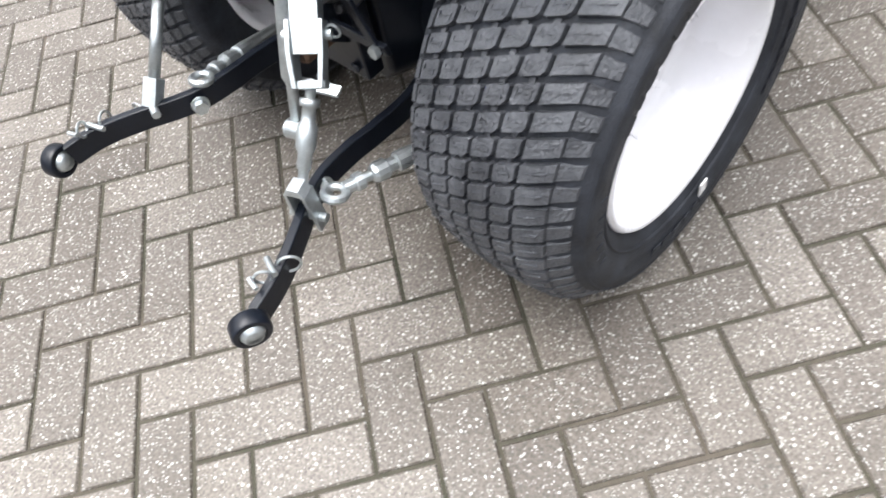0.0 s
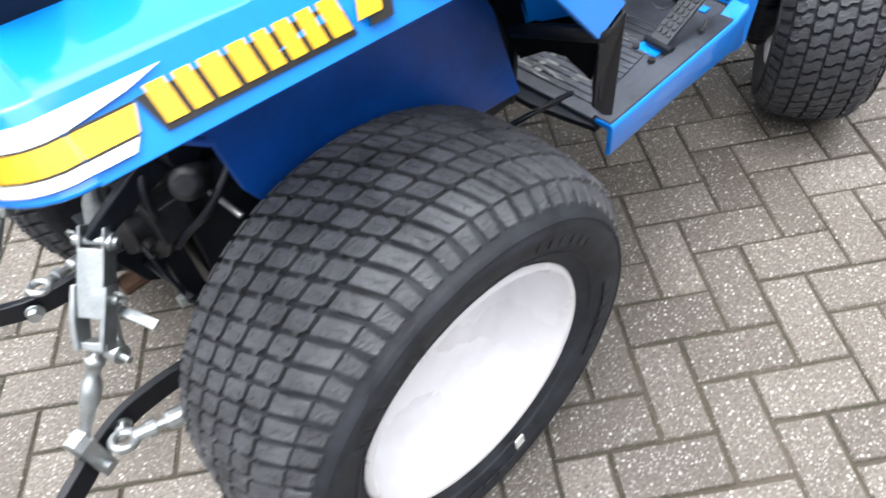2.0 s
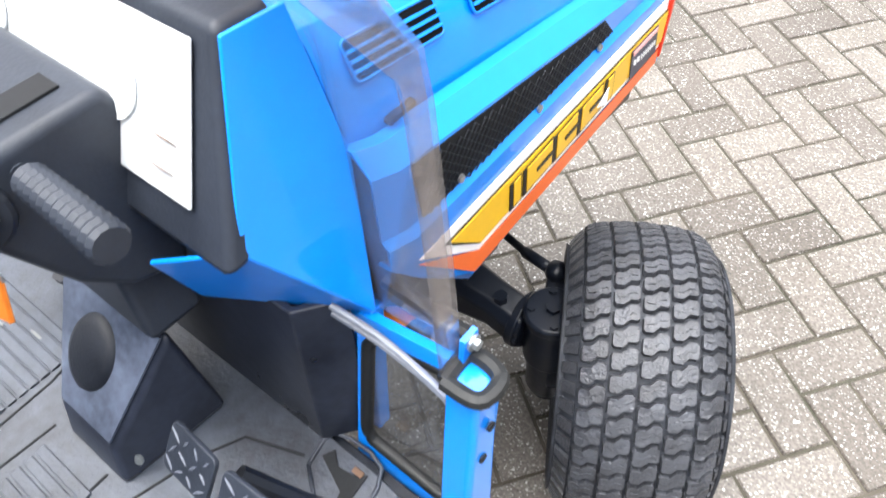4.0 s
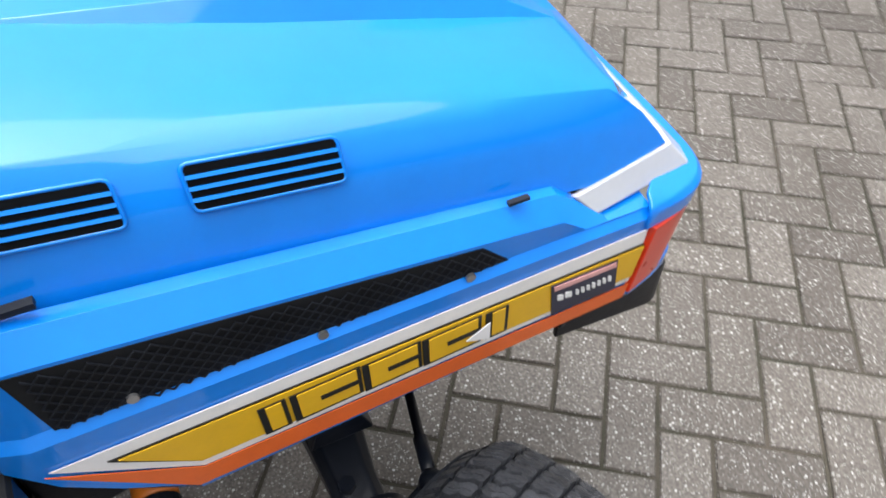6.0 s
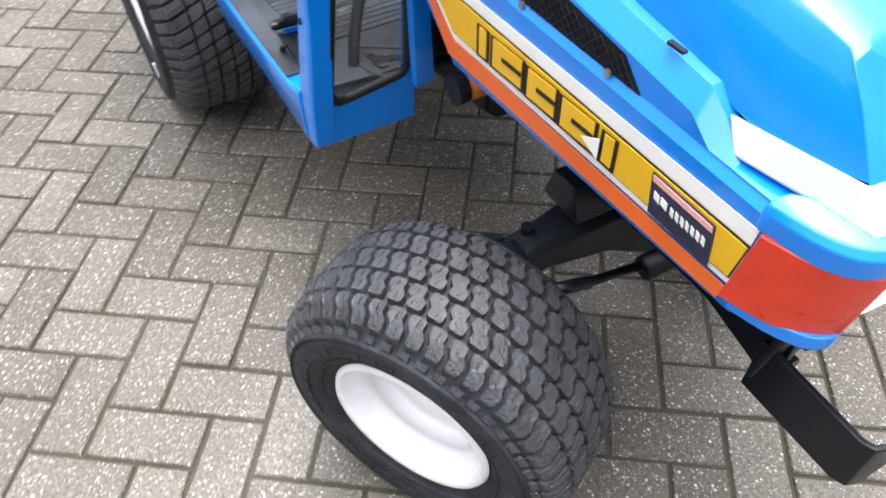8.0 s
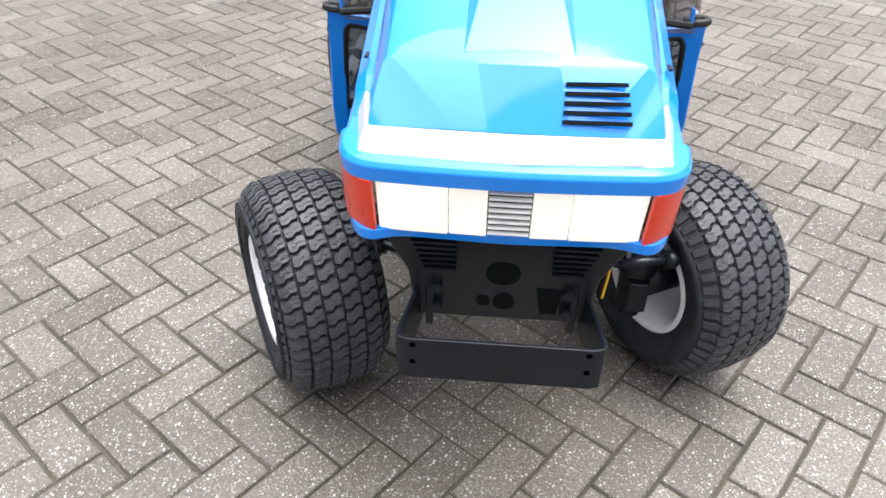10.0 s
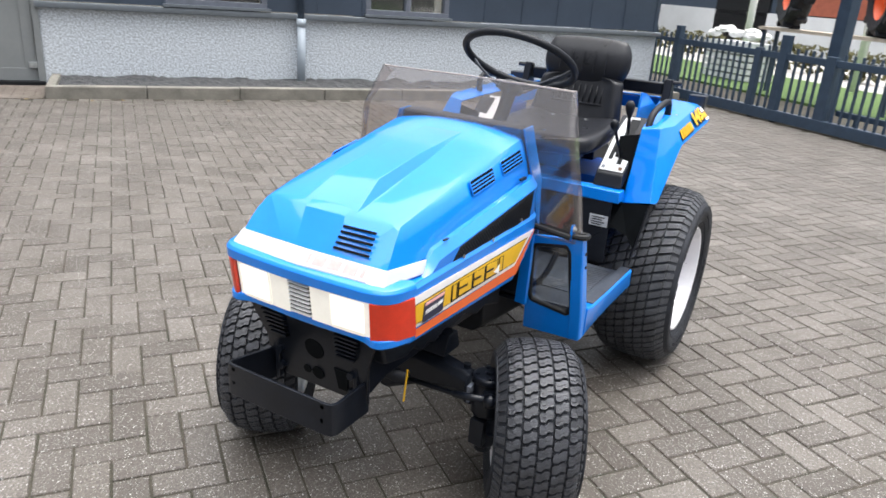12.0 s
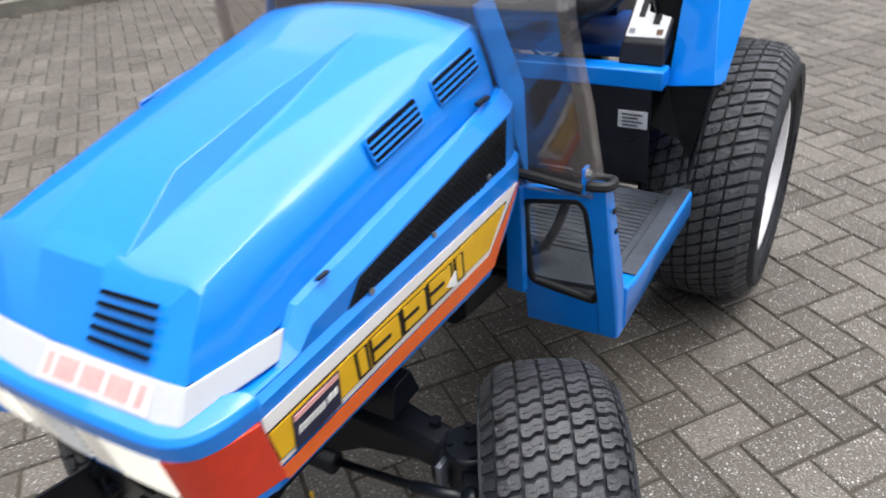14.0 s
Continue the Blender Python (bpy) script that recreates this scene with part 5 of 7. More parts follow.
# accelerator: a long ribbed treadle hinged at its heel
a0, a1 = Vector((0.393, -0.600, 0.520)), Vector((0.412, -0.468, 0.608))
d = (a1 - a0).normalized()
side = Vector((1, -0.14, 0)).normalized()
up = side.cross(d)
bm = B()
prism(bm, [a0 - side * 0.020, a0 + side * 0.020, a1 + side * 0.022, a1 + d * 0.012 + side * 0.012, a1 + d * 0.012 - side * 0.012, a1 - side * 0.022], up * 0.007)
acc = part("accelerator", bm, GREY_PLASTIC, tractor, "long ribbed accelerator treadle", bevel=0.002)
for k in range(9):
    for j in (-1, 0, 1):
        c = a0 + d * (0.02 + 0.015 * k) + side * 0.012 * j + up * 0.008
        bm = B()
        prism(bm, [c - d * 0.005 - side * 0.004, c - d * 0.003 + side * 0.004, c + d * 0.005 + side * 0.004, c + d * 0.003 - side * 0.004], up * 0.002)
        part("treadle_rib", bm, GREY_PLASTIC, acc)
bm = B()
box(bm, (0.380, -0.606, 0.5055), (0.046, 0.026, 0.004))
part("stop_plate", box(B(), (0.386, -0.440, 0.5055), (0.016, 0.020, 0.004)), BLUE, tractor, bevel=0.001)
part("treadle_base", bm, BLUE, tractor, "blue paint showing under the treadle hinge", bevel=0.001)
for x, y in ((0.358, -0.618), (0.404, -0.634)):
    part("hinge_bolt", hexnut(B(), (x, y, 0.507), (0, 0, 1), 0.0075, 0.005), CAST, tractor)
bm = B()
rod(bm, (0.365, -0.598, 0.520), (0.425, -0.604, 0.520), 0.008, 10)
part("hinge_pin", bm, BLACK, tractor)
bm = B()
tube(bm, curve([(0.432, -0.53, 0.508), (0.435, -0.52, 0.528), (0.429, -0.508, 0.534)], 4), 0.003, 8)
hexnut(bm, (0.432, -0.525, 0.520), (0.2, 0.2, 1), 0.006, 0.006)
part("stop_bolt", bm, CAST, tractor)
part("cable_ring", tube(B(), [(0.345 + 0.016 * math.cos(t), -0.80, 0.60 + 0.016 * math.sin(t)) for t in [6.283 * k / 14 for k in range(14)]], 0.003, 6, loop=True), ZINC, tractor, "bright wire ring")
for n_, dz in enumerate((0.0, 0.012)):
    bm = B()
    tube(bm, curve([(0.255, -0.352, 0.757 + dz), (0.314, -0.342, 0.734 + dz), (0.387, -0.345, 0.722 + dz * 0.4), (0.405, -0.350, 0.705)], 6), 0.0042, 8)
    part("cable", bm, PALE_PLASTIC, tractor, "grey cable to the post")

# cowl, dash and steering -------------------------------------------------------------
def cowl_side(s):
    bm = B()
    low, tip, edge, corner = (0.286, -0.321, 0.745), (0.129, -0.419, 0.757), (0.145, -0.453, 0.856), (0.238, -0.412, 0.895)
    back, crown, brow = (0.2575, -0.288, 0.928), (0.2165, -0.288, 1.060), (0.216, -0.350, 1.064)
    face(bm, [flip(p, s) for p in (corner, low, back)])
    face(bm, [flip(p, s) for p in (corner, back, crown, brow)])
    face(bm, [flip(p, s) for p in (corner, edge, tip, low)])
    bmesh.ops.remove_doubles(bm, verts=bm.verts, dist=1e-4)
    part("cowl_side", bm, BLUE, tractor, "blue side of the dashboard cowl", solid=0.006, bevel=0.003)


mirrored(cowl_side)
bm = B()
loft(bm, [[(-0.205, -0.292, 1.062), (0.205, -0.292, 1.062), (0.240, -0.300, 0.88), (-0.240, -0.300, 0.88)], [(-0.205, -0.345, 1.066), (0.205, -0.345, 1.066), (0.243, -0.432, 0.880), (-0.243, -0.432, 0.880)]])
dash = part("dashboard", bm, GREY_PLASTIC, tractor, "dark grey dashboard housing", bevel=0.010)
nd = Vector((0, -0.186, 0.087)).normalized()
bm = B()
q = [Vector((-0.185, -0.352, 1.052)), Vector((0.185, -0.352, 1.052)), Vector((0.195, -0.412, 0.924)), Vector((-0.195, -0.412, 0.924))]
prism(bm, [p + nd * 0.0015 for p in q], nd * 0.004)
dial = part("instrument_glass", bm, DIAL, dash, "instrument glass with the sky's reflection in its pale colour", bevel=0.002)
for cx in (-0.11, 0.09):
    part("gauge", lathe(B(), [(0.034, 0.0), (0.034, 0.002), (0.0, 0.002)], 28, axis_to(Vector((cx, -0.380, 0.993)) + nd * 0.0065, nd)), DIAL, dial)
bm = B()
for k, (x, z) in enumerate(((0.160, 0.945), (0.164, 0.970))):
    c = Vector((x, -0.352 - (1.052 - z) * 0.469, z)) + nd * 0.006
    prism(bm, [c + Vector((-0.012, 0, 0)) - Vector((0, -0.4, 0.9)) * 0.010, c + Vector((0.012, 0, 0)) - Vector((0, -0.4, 0.9)) * 0.010, c + Vector((0.012, 0, 0)) + Vector((0, -0.4, 0.9)) * 0.010, c + Vector((-0.012, 0, 0)) + Vector((0, -0.4, 0.9)) * 0.010], nd * 0.0015)
part("warning_sign", bm, RUST, dial)
bm = B()
prism(bm, [(-0.10, -0.365, 0.930), (-0.10, -0.400, 0.770), (-0.10, -0.462, 0.795), (-0.10, -0.500, 0.838), (-0.10, -0.535, 0.915), (-0.10, -0.548, 0.980), (-0.10, -0.520, 1.000), (-0.10, -0.400, 1.000)], (0.20, 0, 0))
part("column_shroud", bm, GREY_PLASTIC, tractor, "dark grey steering column shroud", bevel=0.012)
bm = B()
loft(bm, [[(-0.045, -0.46, 0.80), (0.045, -0.46, 0.80), (0.045, -0.40, 0.80), (-0.045, -0.40, 0.80)], [(-0.075, -0.475, 0.69), (0.085, -0.475, 0.69), (0.085, -0.40, 0.69), (-0.075, -0.40, 0.69)]])
part("column_boot", bm, GREY_PLASTIC, tractor, "grey moulded boot under the column", bevel=0.010)
bm = B()
box(bm, (0.055, -0.47, 1.001), (0.030, 0.10, 0.004))
part("throttle_slot", bm, DARK, tractor, "black strip for the shaded throttle lever slot", bevel=0.001)
part("ignition_bezel", disc(B(), (0.092, -0.532, 0.960), (1, -0.6, 0.35), 0.031, 0.010, 24, chamfer=0.003), PLASTIC, tractor)
part("ignition_lock", disc(B(), (0.100, -0.537, 0.963), (1, -0.6, 0.35), 0.019, 0.010, 20, chamfer=0.002), ZINC, tractor, "ignition lock with key in it")
bm = B()
box(bm, (0.118, -0.546, 0.962), (0.028, 0.003, 0.018))
part("key", bm, ZINC, tractor)
bm = B()
tube(bm, [(0.126 + 0.012 * math.cos(t), -0.550, 0.936 + 0.012 * math.sin(t)) for t in [6.283 * k / 14 for k in range(14)]], 0.0014, 6, loop=True)
part("key_ring", bm, ZINC, tractor)
bm = B()
prism(bm, [(0.114, -0.556, 0.926), (0.130, -0.552, 0.928), (0.122, -0.566, 0.876), (0.104, -0.570, 0.878)], (0.002, 0.004, 0))
part("key_tag", bm, AMBER, tractor, "orange key tag hanging from the lock", bevel=0.001)
bm = B()
ga, gb_ = Vector((0.078, -0.487, 0.974)), Vector((0.218, -0.491, 0.979))
gd = (gb_ - ga).normalized()
tube(bm, [ga, ga + gd * 0.03, ga + gd * 0.034], [0.008, 0.009, 0.015], 12)
n_ = 24
pts, rs = [], []
for k in range(n_ + 1):
    pts.append(ga + gd * (0.034 + 0.118 * k / n_))
    rs.append((0.0155 if k % 2 else 0.0128) + 0.002 * k / n_)
tube(bm, pts, rs, 14)
part("throttle_grip", bm, GREY_PLASTIC, tractor, "ribbed grey throttle lever grip")

SW = Matrix.Translation((0.012, -0.722, 1.208)) @ Matrix.Rotation(radians(30), 4, "X")
sw = new("steering_wheel")
sw.parent = tractor
tagged(sw, "thin black three-spoke steering wheel")
bm = B()
n_ = 96
pts = [SW @ Vector((0.196 * math.cos(6.2832 * k / n_), 0.196 * math.sin(6.2832 * k / n_), 0)) for k in range(n_)]
tube(bm, pts, [0.0125 if k % 2 else 0.0132 for k in range(n_)], 12, loop=True)
part("wheel_rim", bm, PLASTIC, sw, "black moulded grip ring", smooth=True)
for a in (352, 188, 270):
    bm = B()
    e, f = Vector((math.cos(radians(a)), math.sin(radians(a)), 0)), Vector((-math.sin(radians(a)), math.cos(radians(a)), 0))
    rings = []
    for r, z, w in ((0.02, -0.100, 0.020), (0.09, -0.078, 0.015), (0.160, -0.030, 0.012), (0.192, 0.0, 0.010)):
        rings.append([SW @ (e * r + f * sx * w + Vector((0, 0, z + sz * 0.005))) for sx, sz in ((-1, -1), (1, -1), (1, 1), (-1, 1))])
    loft(bm, rings)
    part("spoke", bm, GREY_PLASTIC, sw, bevel=0.003)
bm = B()
lathe(bm, [(0.0, -0.082), (0.030, -0.085), (0.042, -0.094), (0.042, -0.115), (0.024, -0.125), (0.022, -0.23)], 28, SW)
part("boss", bm, PLASTIC, sw, smooth=True)

# seat ------------------------------------------------------------------------------
seat = new("seat")
seat.parent = tractor
tagged(seat, "black vinyl bucket seat with stitched backrest")


def cushion(bm, rings, n=0):
    loft(bm, rings)
    return bm


bm = B()
rings = []
for t in range(9):
    u = t / 8
    y = lerp(-0.845, -1.330, u)
    w = 0.205 + 0.022 * math.sin(math.pi * min(1, u * 1.1))
    if u < 0.12:
        w -= 0.05 * (1 - u / 0.12)
    z = 0.925 + 0.035 * u
    th = 0.075 if u > 0.05 else 0.045
    rings.append([(-w, y, z - th), (w, y, z - th), (w + 0.006, y, z - 0.02), (w - 0.006, y, z + 0.012), (w - 0.05, y, z + 0.016), (w * 0.35, y, z - 0.008), (-w * 0.35, y, z - 0.008), (-w + 0.05, y, z + 0.016), (-w + 0.006, y, z + 0.012), (-w - 0.006, y, z - 0.02)])
part("cushion", cushion(bm, rings), VINYL, seat, sub_d=2, smooth=True)
bm = B()
rings = []
for t in range(7):
    u = t / 6
    z = lerp(0.93, 1.125, u)
    y = lerp(-1.305, -1.370, u)
    w = lerp(0.200, 0.170, u)
    rings.append([(-w, y - 0.05, z), (w, y - 0.05, z), (w + 0.010, y + 0.030, z), (w - 0.025, y + 0.070, z), (w * 0.66, y + 0.016, z), (-w * 0.66, y + 0.016, z), (-w + 0.025, y + 0.070, z), (-w - 0.010, y + 0.030, z)])
part("lower_back", cushion(bm, rings), VINYL, seat, sub_d=2, smooth=True)
bm = B()
rings = []
for t in range(9):
    u = t / 8
    z = lerp(1.085, 1.274, u)
    y = lerp(-1.362, -1.398, u)
    bul = math.sin(math.pi * min(max(u, 0.04), 0.96)) ** 0.5
    w = 0.128 + 0.054 * bul
    rings.append([(-w, y - 0.035 * bul, z), (w, y - 0.035 * bul, z), (w + 0.012, y, z), (w - 0.01, y + 0.045 * bul, z), (w * 0.5, y + 0.050 * bul, z), (-w * 0.5, y + 0.050 * bul, z), (-w + 0.01, y + 0.045 * bul, z), (-w - 0.012, y, z)])
back = part("head_roll", cushion(bm, rings), VINYL, seat, "padded upper backrest roll", sub_d=2, smooth=True)
for x in (-0.10, -0.05, 0.0, 0.05, 0.10):
    bm = B()
    tube(bm, curve([(x, -1.3175, 1.135), (x, -1.3205, 1.18), (x, -1.332, 1.222)], 4), 0.0022, 6)
    part("seam", bm, VINYL, back)
for x in (-0.075, 0.075):
    part("seat_button", disc(B(), (x, -1.25, 0.951), (0, 0.1, 1), 0.010, 0.003, 12), BARE, seat)
bm = B()
tube(bm, [(-0.125, -1.3025, 1.01), (0.125, -1.3025, 1.01)], 0.004, 6)
part("seam", bm, VINYL, seat)
for k in range(9):
    x = -0.104 + 0.026 * k
    part("pleat", tube(B(), [(x, -1.3045, 1.016), (x, -1.3290, 1.085)], 0.003, 8), VINYL, seat, smooth=True)
bm = B()
box(bm, (0, -1.06, 0.865), (0.26, 0.36, 0.03))
box(bm, (0, -1.06, 0.835), (0.20, 0.28, 0.05))
part("seat_frame", bm, BLACK, seat)

# seat box and deck -------------------------------------------------------------------
bm = B()
prism(bm, [(-0.282, -0.868, 0.50), (0.282, -0.868, 0.50), (0.282, -0.868, 0.735), (-0.282, -0.868, 0.735)], (0, -0.14, 0))
seat_box = part("seat_box", bm, PLASTIC, tractor, "black moulded front of the seat box", bevel=0.008)
part("box_front", prism(B(), [(-0.345, -0.867, 0.50), (0.282, -0.867, 0.50), (0.295, -0.867, 0.620), (0.345, -0.867, 0.660), (0.345, -0.867, 0.735), (-0.345, -0.867, 0.735)], (0, -0.010, 0)), PLASTIC, seat_box)
part("deck_band", box(B(), (-0.155, -0.893, 0.757), (0.430, 0.056, 0.046)), BLUE, tractor, "blue edge of the seat deck", bevel=0.006)
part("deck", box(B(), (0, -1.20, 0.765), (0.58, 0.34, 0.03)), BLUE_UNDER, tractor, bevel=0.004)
bm = B()
box(bm, (-0.305, -0.866, 0.660), (0.070, 0.004, 0.042))
plate = part("type_plate", bm, SILVER, seat_box, "small printed metal type plate")
for k in range(4):
    part("plate_line", box(B(), (-0.303 + 0.004 * (k % 2), -0.8632, 0.673 - 0.009 * k), (0.050 - 0.012 * (k % 2), 0.0012, 0.003)), INK, plate)
part("box_slot", box(B(), (-0.180, -0.866, 0.66), (0.026, 0.006, 0.11)), DARK, seat_box, "black strip for the shaded lever slot")


def skirt(s):
    bm = B()
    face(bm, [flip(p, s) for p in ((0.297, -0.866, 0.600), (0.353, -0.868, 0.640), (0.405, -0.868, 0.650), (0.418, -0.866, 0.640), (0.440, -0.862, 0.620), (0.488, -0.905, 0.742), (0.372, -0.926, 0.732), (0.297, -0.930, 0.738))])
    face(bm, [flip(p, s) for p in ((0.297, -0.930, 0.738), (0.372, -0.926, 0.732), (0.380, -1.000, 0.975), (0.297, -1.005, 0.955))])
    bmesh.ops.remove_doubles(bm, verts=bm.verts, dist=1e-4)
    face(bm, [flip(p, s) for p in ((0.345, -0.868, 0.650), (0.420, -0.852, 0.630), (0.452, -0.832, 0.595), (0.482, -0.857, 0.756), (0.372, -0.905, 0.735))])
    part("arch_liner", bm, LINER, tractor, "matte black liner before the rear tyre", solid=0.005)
    bm = B()
    face(bm, [flip(p, s) for p in ((0.455, -0.822, 0.535), (0.450, -0.842, 0.546), (0.446, -0.862, 0.572), (0.456, -0.880, 0.640), (0.474, -0.897, 0.705), (0.490, -0.918, 0.742), (0.484, -0.853, 0.758))])
    part("skirt", bm, PLASTIC, tractor, "black plastic skirt before the rear tyre", solid=0.004)
    part("skirt_lip", tube(B(), [flip(p, s) for p in ((0.345, -0.932, 0.712), (0.420, -0.916, 0.73), (0.492, -0.905, 0.748))], 0.012, 8), PLASTIC, tractor, smooth=True)


mirrored(skirt)
part("pedal_rod", tube(B(), [(0.355, -0.965, 0.549), (0.385, -0.835, 0.553)], 0.005, 8), BLACK, tractor, "thin black pedal rod behind the sill", smooth=True)


# fenders ------------------------------------------------------------------------------
def fender(s):
    inner, front, outer, kink, tail_lip = (0.365, -0.922, 0.728), (0.484, -0.851, 0.766), (0.492, -0.918, 0.748), (0.507, -1.084, 0.940), (0.503, -1.555, 0.976)
    crease, crease_end, brow, shoulder, shoulder_end = (0.468, -1.089, 1.007), (0.448, -1.555, 1.033), (0.440, -1.010, 1.003), (0.432, -1.060, 1.018), (0.422, -1.555, 1.040)
    top_in, top_end = (0.376, -0.990, 0.995), (0.290, -1.555, 1.044)
    bm = B()
    verts = {}

    def v(p):
        return verts.setdefault(p, bm.verts.new(Vector(flip(p, s))))
    for poly in ((top_in, inner, front, brow), (front, outer, kink, crease), (front, crease, brow), (crease, kink, tail_lip, crease_end), (brow, crease, shoulder), (crease, crease_end, shoulder_end, shoulder), (top_in, brow, shoulder), (top_in, shoulder, shoulder_end, top_end)):
        bm.faces.new([v(p) for p in (poly if s > 0 else poly[::-1])])
    bmesh.ops.recalc_face_normals(bm, faces=bm.faces)
    f = part("fender", bm, BLUE, tractor, "angular blue rear fender with yellow lettering", solid=0.006, bevel=0.010, segs=3)
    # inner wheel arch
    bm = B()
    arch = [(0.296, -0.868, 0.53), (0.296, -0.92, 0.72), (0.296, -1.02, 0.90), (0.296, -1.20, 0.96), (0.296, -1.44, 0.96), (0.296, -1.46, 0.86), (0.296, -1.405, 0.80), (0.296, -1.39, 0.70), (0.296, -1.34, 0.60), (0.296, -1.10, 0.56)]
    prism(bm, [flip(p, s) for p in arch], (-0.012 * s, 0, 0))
    part("inner_arch", bm, BLUE_UNDER, tractor, "dull blue inner wheel arch plate, darkened for shade", bevel=0.003)
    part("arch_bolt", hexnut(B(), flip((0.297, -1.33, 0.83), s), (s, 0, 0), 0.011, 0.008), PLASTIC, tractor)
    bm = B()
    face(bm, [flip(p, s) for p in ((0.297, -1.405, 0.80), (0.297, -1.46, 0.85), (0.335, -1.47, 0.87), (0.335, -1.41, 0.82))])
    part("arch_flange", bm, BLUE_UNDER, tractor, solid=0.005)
    # upright inner wall beside the seat back
    bm = B()
    prism(bm, [flip(p, s) for p in ((0.288, -1.20, 0.96), (0.288, -1.22, 1.096), (0.288, -1.285, 1.088), (0.288, -1.455, 1.022), (0.288, -1.60, 1.03), (0.288, -1.60, 0.96))], (0.010 * s, 0, 0))
    part("inner_wall", bm, BLUE, tractor, bevel=0.004)
    # decals on the outer face
    o, yy = Vector(flip((0.0, -1.10, 0.0), s)), Vector((0, -1, 0))

    def on(y, t, lift=0.0):
        """A place on the outer face: y along it, t from the lip (0) to the crease (1)."""
        k = (-1.086 - y) / 0.467
        lo = Vector((lerp(0.507, 0.503, k), y, lerp(0.940, 0.978, k)))
        hi = Vector((lerp(0.468, 0.448, k), y, lerp(1.007, 1.034, k)))
        p = lo.lerp(hi, t)
        return Vector(flip(p + Vector((lift, 0, lift * 0.55)), s))

    def patch(name, ys, ts, material, lift, label=""):
        bm = B()
        q = [on(ys[0], ts[0], lift), on(ys[1], ts[1], lift), on(ys[2], ts[2], lift), on(ys[3], ts[3], lift)]
        prism(bm, q, Vector((0.0010 * s, 0, 0.0006)))
        part(name, bm, material, f, label)
    # plain blocks for the model name
    y = -1.300 if s > 0 else -1.115
    patch("name_shadow", (y, y - 0.190, y - 0.196, y - 0.004), (0.20, 0.20, 0.60, 0.60), INK, 0.0018)
    for k, w in enumerate((0.024, 0.020, 0.020, 0.018, 0.022, 0.024, 0.020, 0.022)):
        patch("name_shadow", (y + 0.003, y - w, y - w, y + 0.003), (0.17, 0.17, 0.60, 0.60), INK, 0.0022)
        patch("name_block", (y, y - w + 0.004, y - w + 0.004, y), (0.24, 0.24, 0.68, 0.68), YELLOW, 0.0038)
        y -= w + 0.0028
    patch("stripe_white", (-1.497, -1.553, -1.553, -1.462), (0.70, 0.59, 0.82, 0.82), WHITE, 0.0022)
    patch("stripe_line", (-1.498, -1.553, -1.553, -1.497), (0.56, 0.56, 0.59, 0.59), INK, 0.0022)
    patch("stripe_yellow", (-1.508, -1.553, -1.553, -1.498), (0.28, 0.28, 0.56, 0.56), YELLOW, 0.0022)
    patch("stripe_line", (-1.510, -1.553, -1.553, -1.508), (0.25, 0.25, 0.28, 0.28), INK, 0.0022)
    patch("stripe_white", (-1.520, -1.553, -1.553, -1.511), (0.12, 0.12, 0.25, 0.25), WHITE, 0.0022)
    # the number
    for material, lift, dy, dt in ((INK, 0.0022, 0.0085, -0.09), (YELLOW, 0.0040, 0.0, 0.0)):
        y0, y1 = (-1.292, -1.106) if s > 0 else (-1.345, -1.500)
        p0, p1, p2 = on(y0, 0.30, lift + 0.003), on(y1, 0.30, lift + 0.003), on(y0, 1.0, lift)
        ex = (p1 - p0).normalized()
        ez = ex.cross((p2 - p0).normalized()).normalized()
        ey = ez.cross(ex)
        for digit, u0, u1 in (("1", 0.0, 0.27), ("4", 0.23, 0.66), ("5", 0.61, 1.0)):
            cu = bpy.data.curves.new("number", "FONT")
            cu.body, cu.size, cu.extrude, cu.shear, cu.offset = digit, 0.105, 0.0008, 0.22, 0.0058
            tmp = bpy.data.objects.new("number", cu)
            scene.collection.objects.link(tmp)
            me = bpy.data.meshes.new_from_object(tmp.evaluated_get(bpy.context.evaluated_depsgraph_get()))
            bpy.data.objects.remove(tmp)
            me.materials.clear()
            me.materials.append(material)
            xs_, ys_ = [v_.co.x for v_ in me.vertices], [v_.co.y for v_ in me.vertices]
            m = Matrix((ex, ey, ez)).transposed().to_4x4()
            m.translation = p0 + ey * dt * 0.10 + ex * (dy * 1.2 + u0 * (p1 - p0).length)
            me.transform(m @ Matrix.Diagonal(((u1 - u0) * (p1 - p0).length / (max(xs_) - min(xs_)), 0.053 / (max(ys_) - min(ys_)), 1, 1)) @ Matrix.Translation((-min(xs_), -min(ys_), 0)))
            ob = new("model_number", me)
            ob.parent = f
            tagged(ob, "yellow figure with black shadow" if material is YELLOW else "black shadow of a figure")
    # grab handle
    bm = B()
    if s > 0:
        line = ((0.405, -1.200, 1.010), (0.402, -1.184, 1.045), (0.398, -1.190, 1.072), (0.392, -1.215, 1.084), (0.384, -1.27, 1.084), (0.380, -1.320, 1.070), (0.380, -1.330, 1.020))
    else:
        line = ((0.393, -1.004, 0.915), (0.390, -1.022, 0.985), (0.390, -1.060, 1.040), (0.397, -1.130, 1.066), (0.403, -1.190, 1.076), (0.405, -1.215, 1.064), (0.405, -1.222, 1.015))
    tube(bm, curve([flip(p, s) for p in line], 5), 0.0125, 12)
    part("grab_handle", bm, PLASTIC, tractor, "black tubular grab handle on the fender", smooth=True)
    part("handle_bolt", disc(B(), flip((0.428, -1.185 if s > 0 else -1.25, 1.022), s), (0, 0, 1), 0.009, 0.004, 12), BARE, tractor)


mirrored(fender)
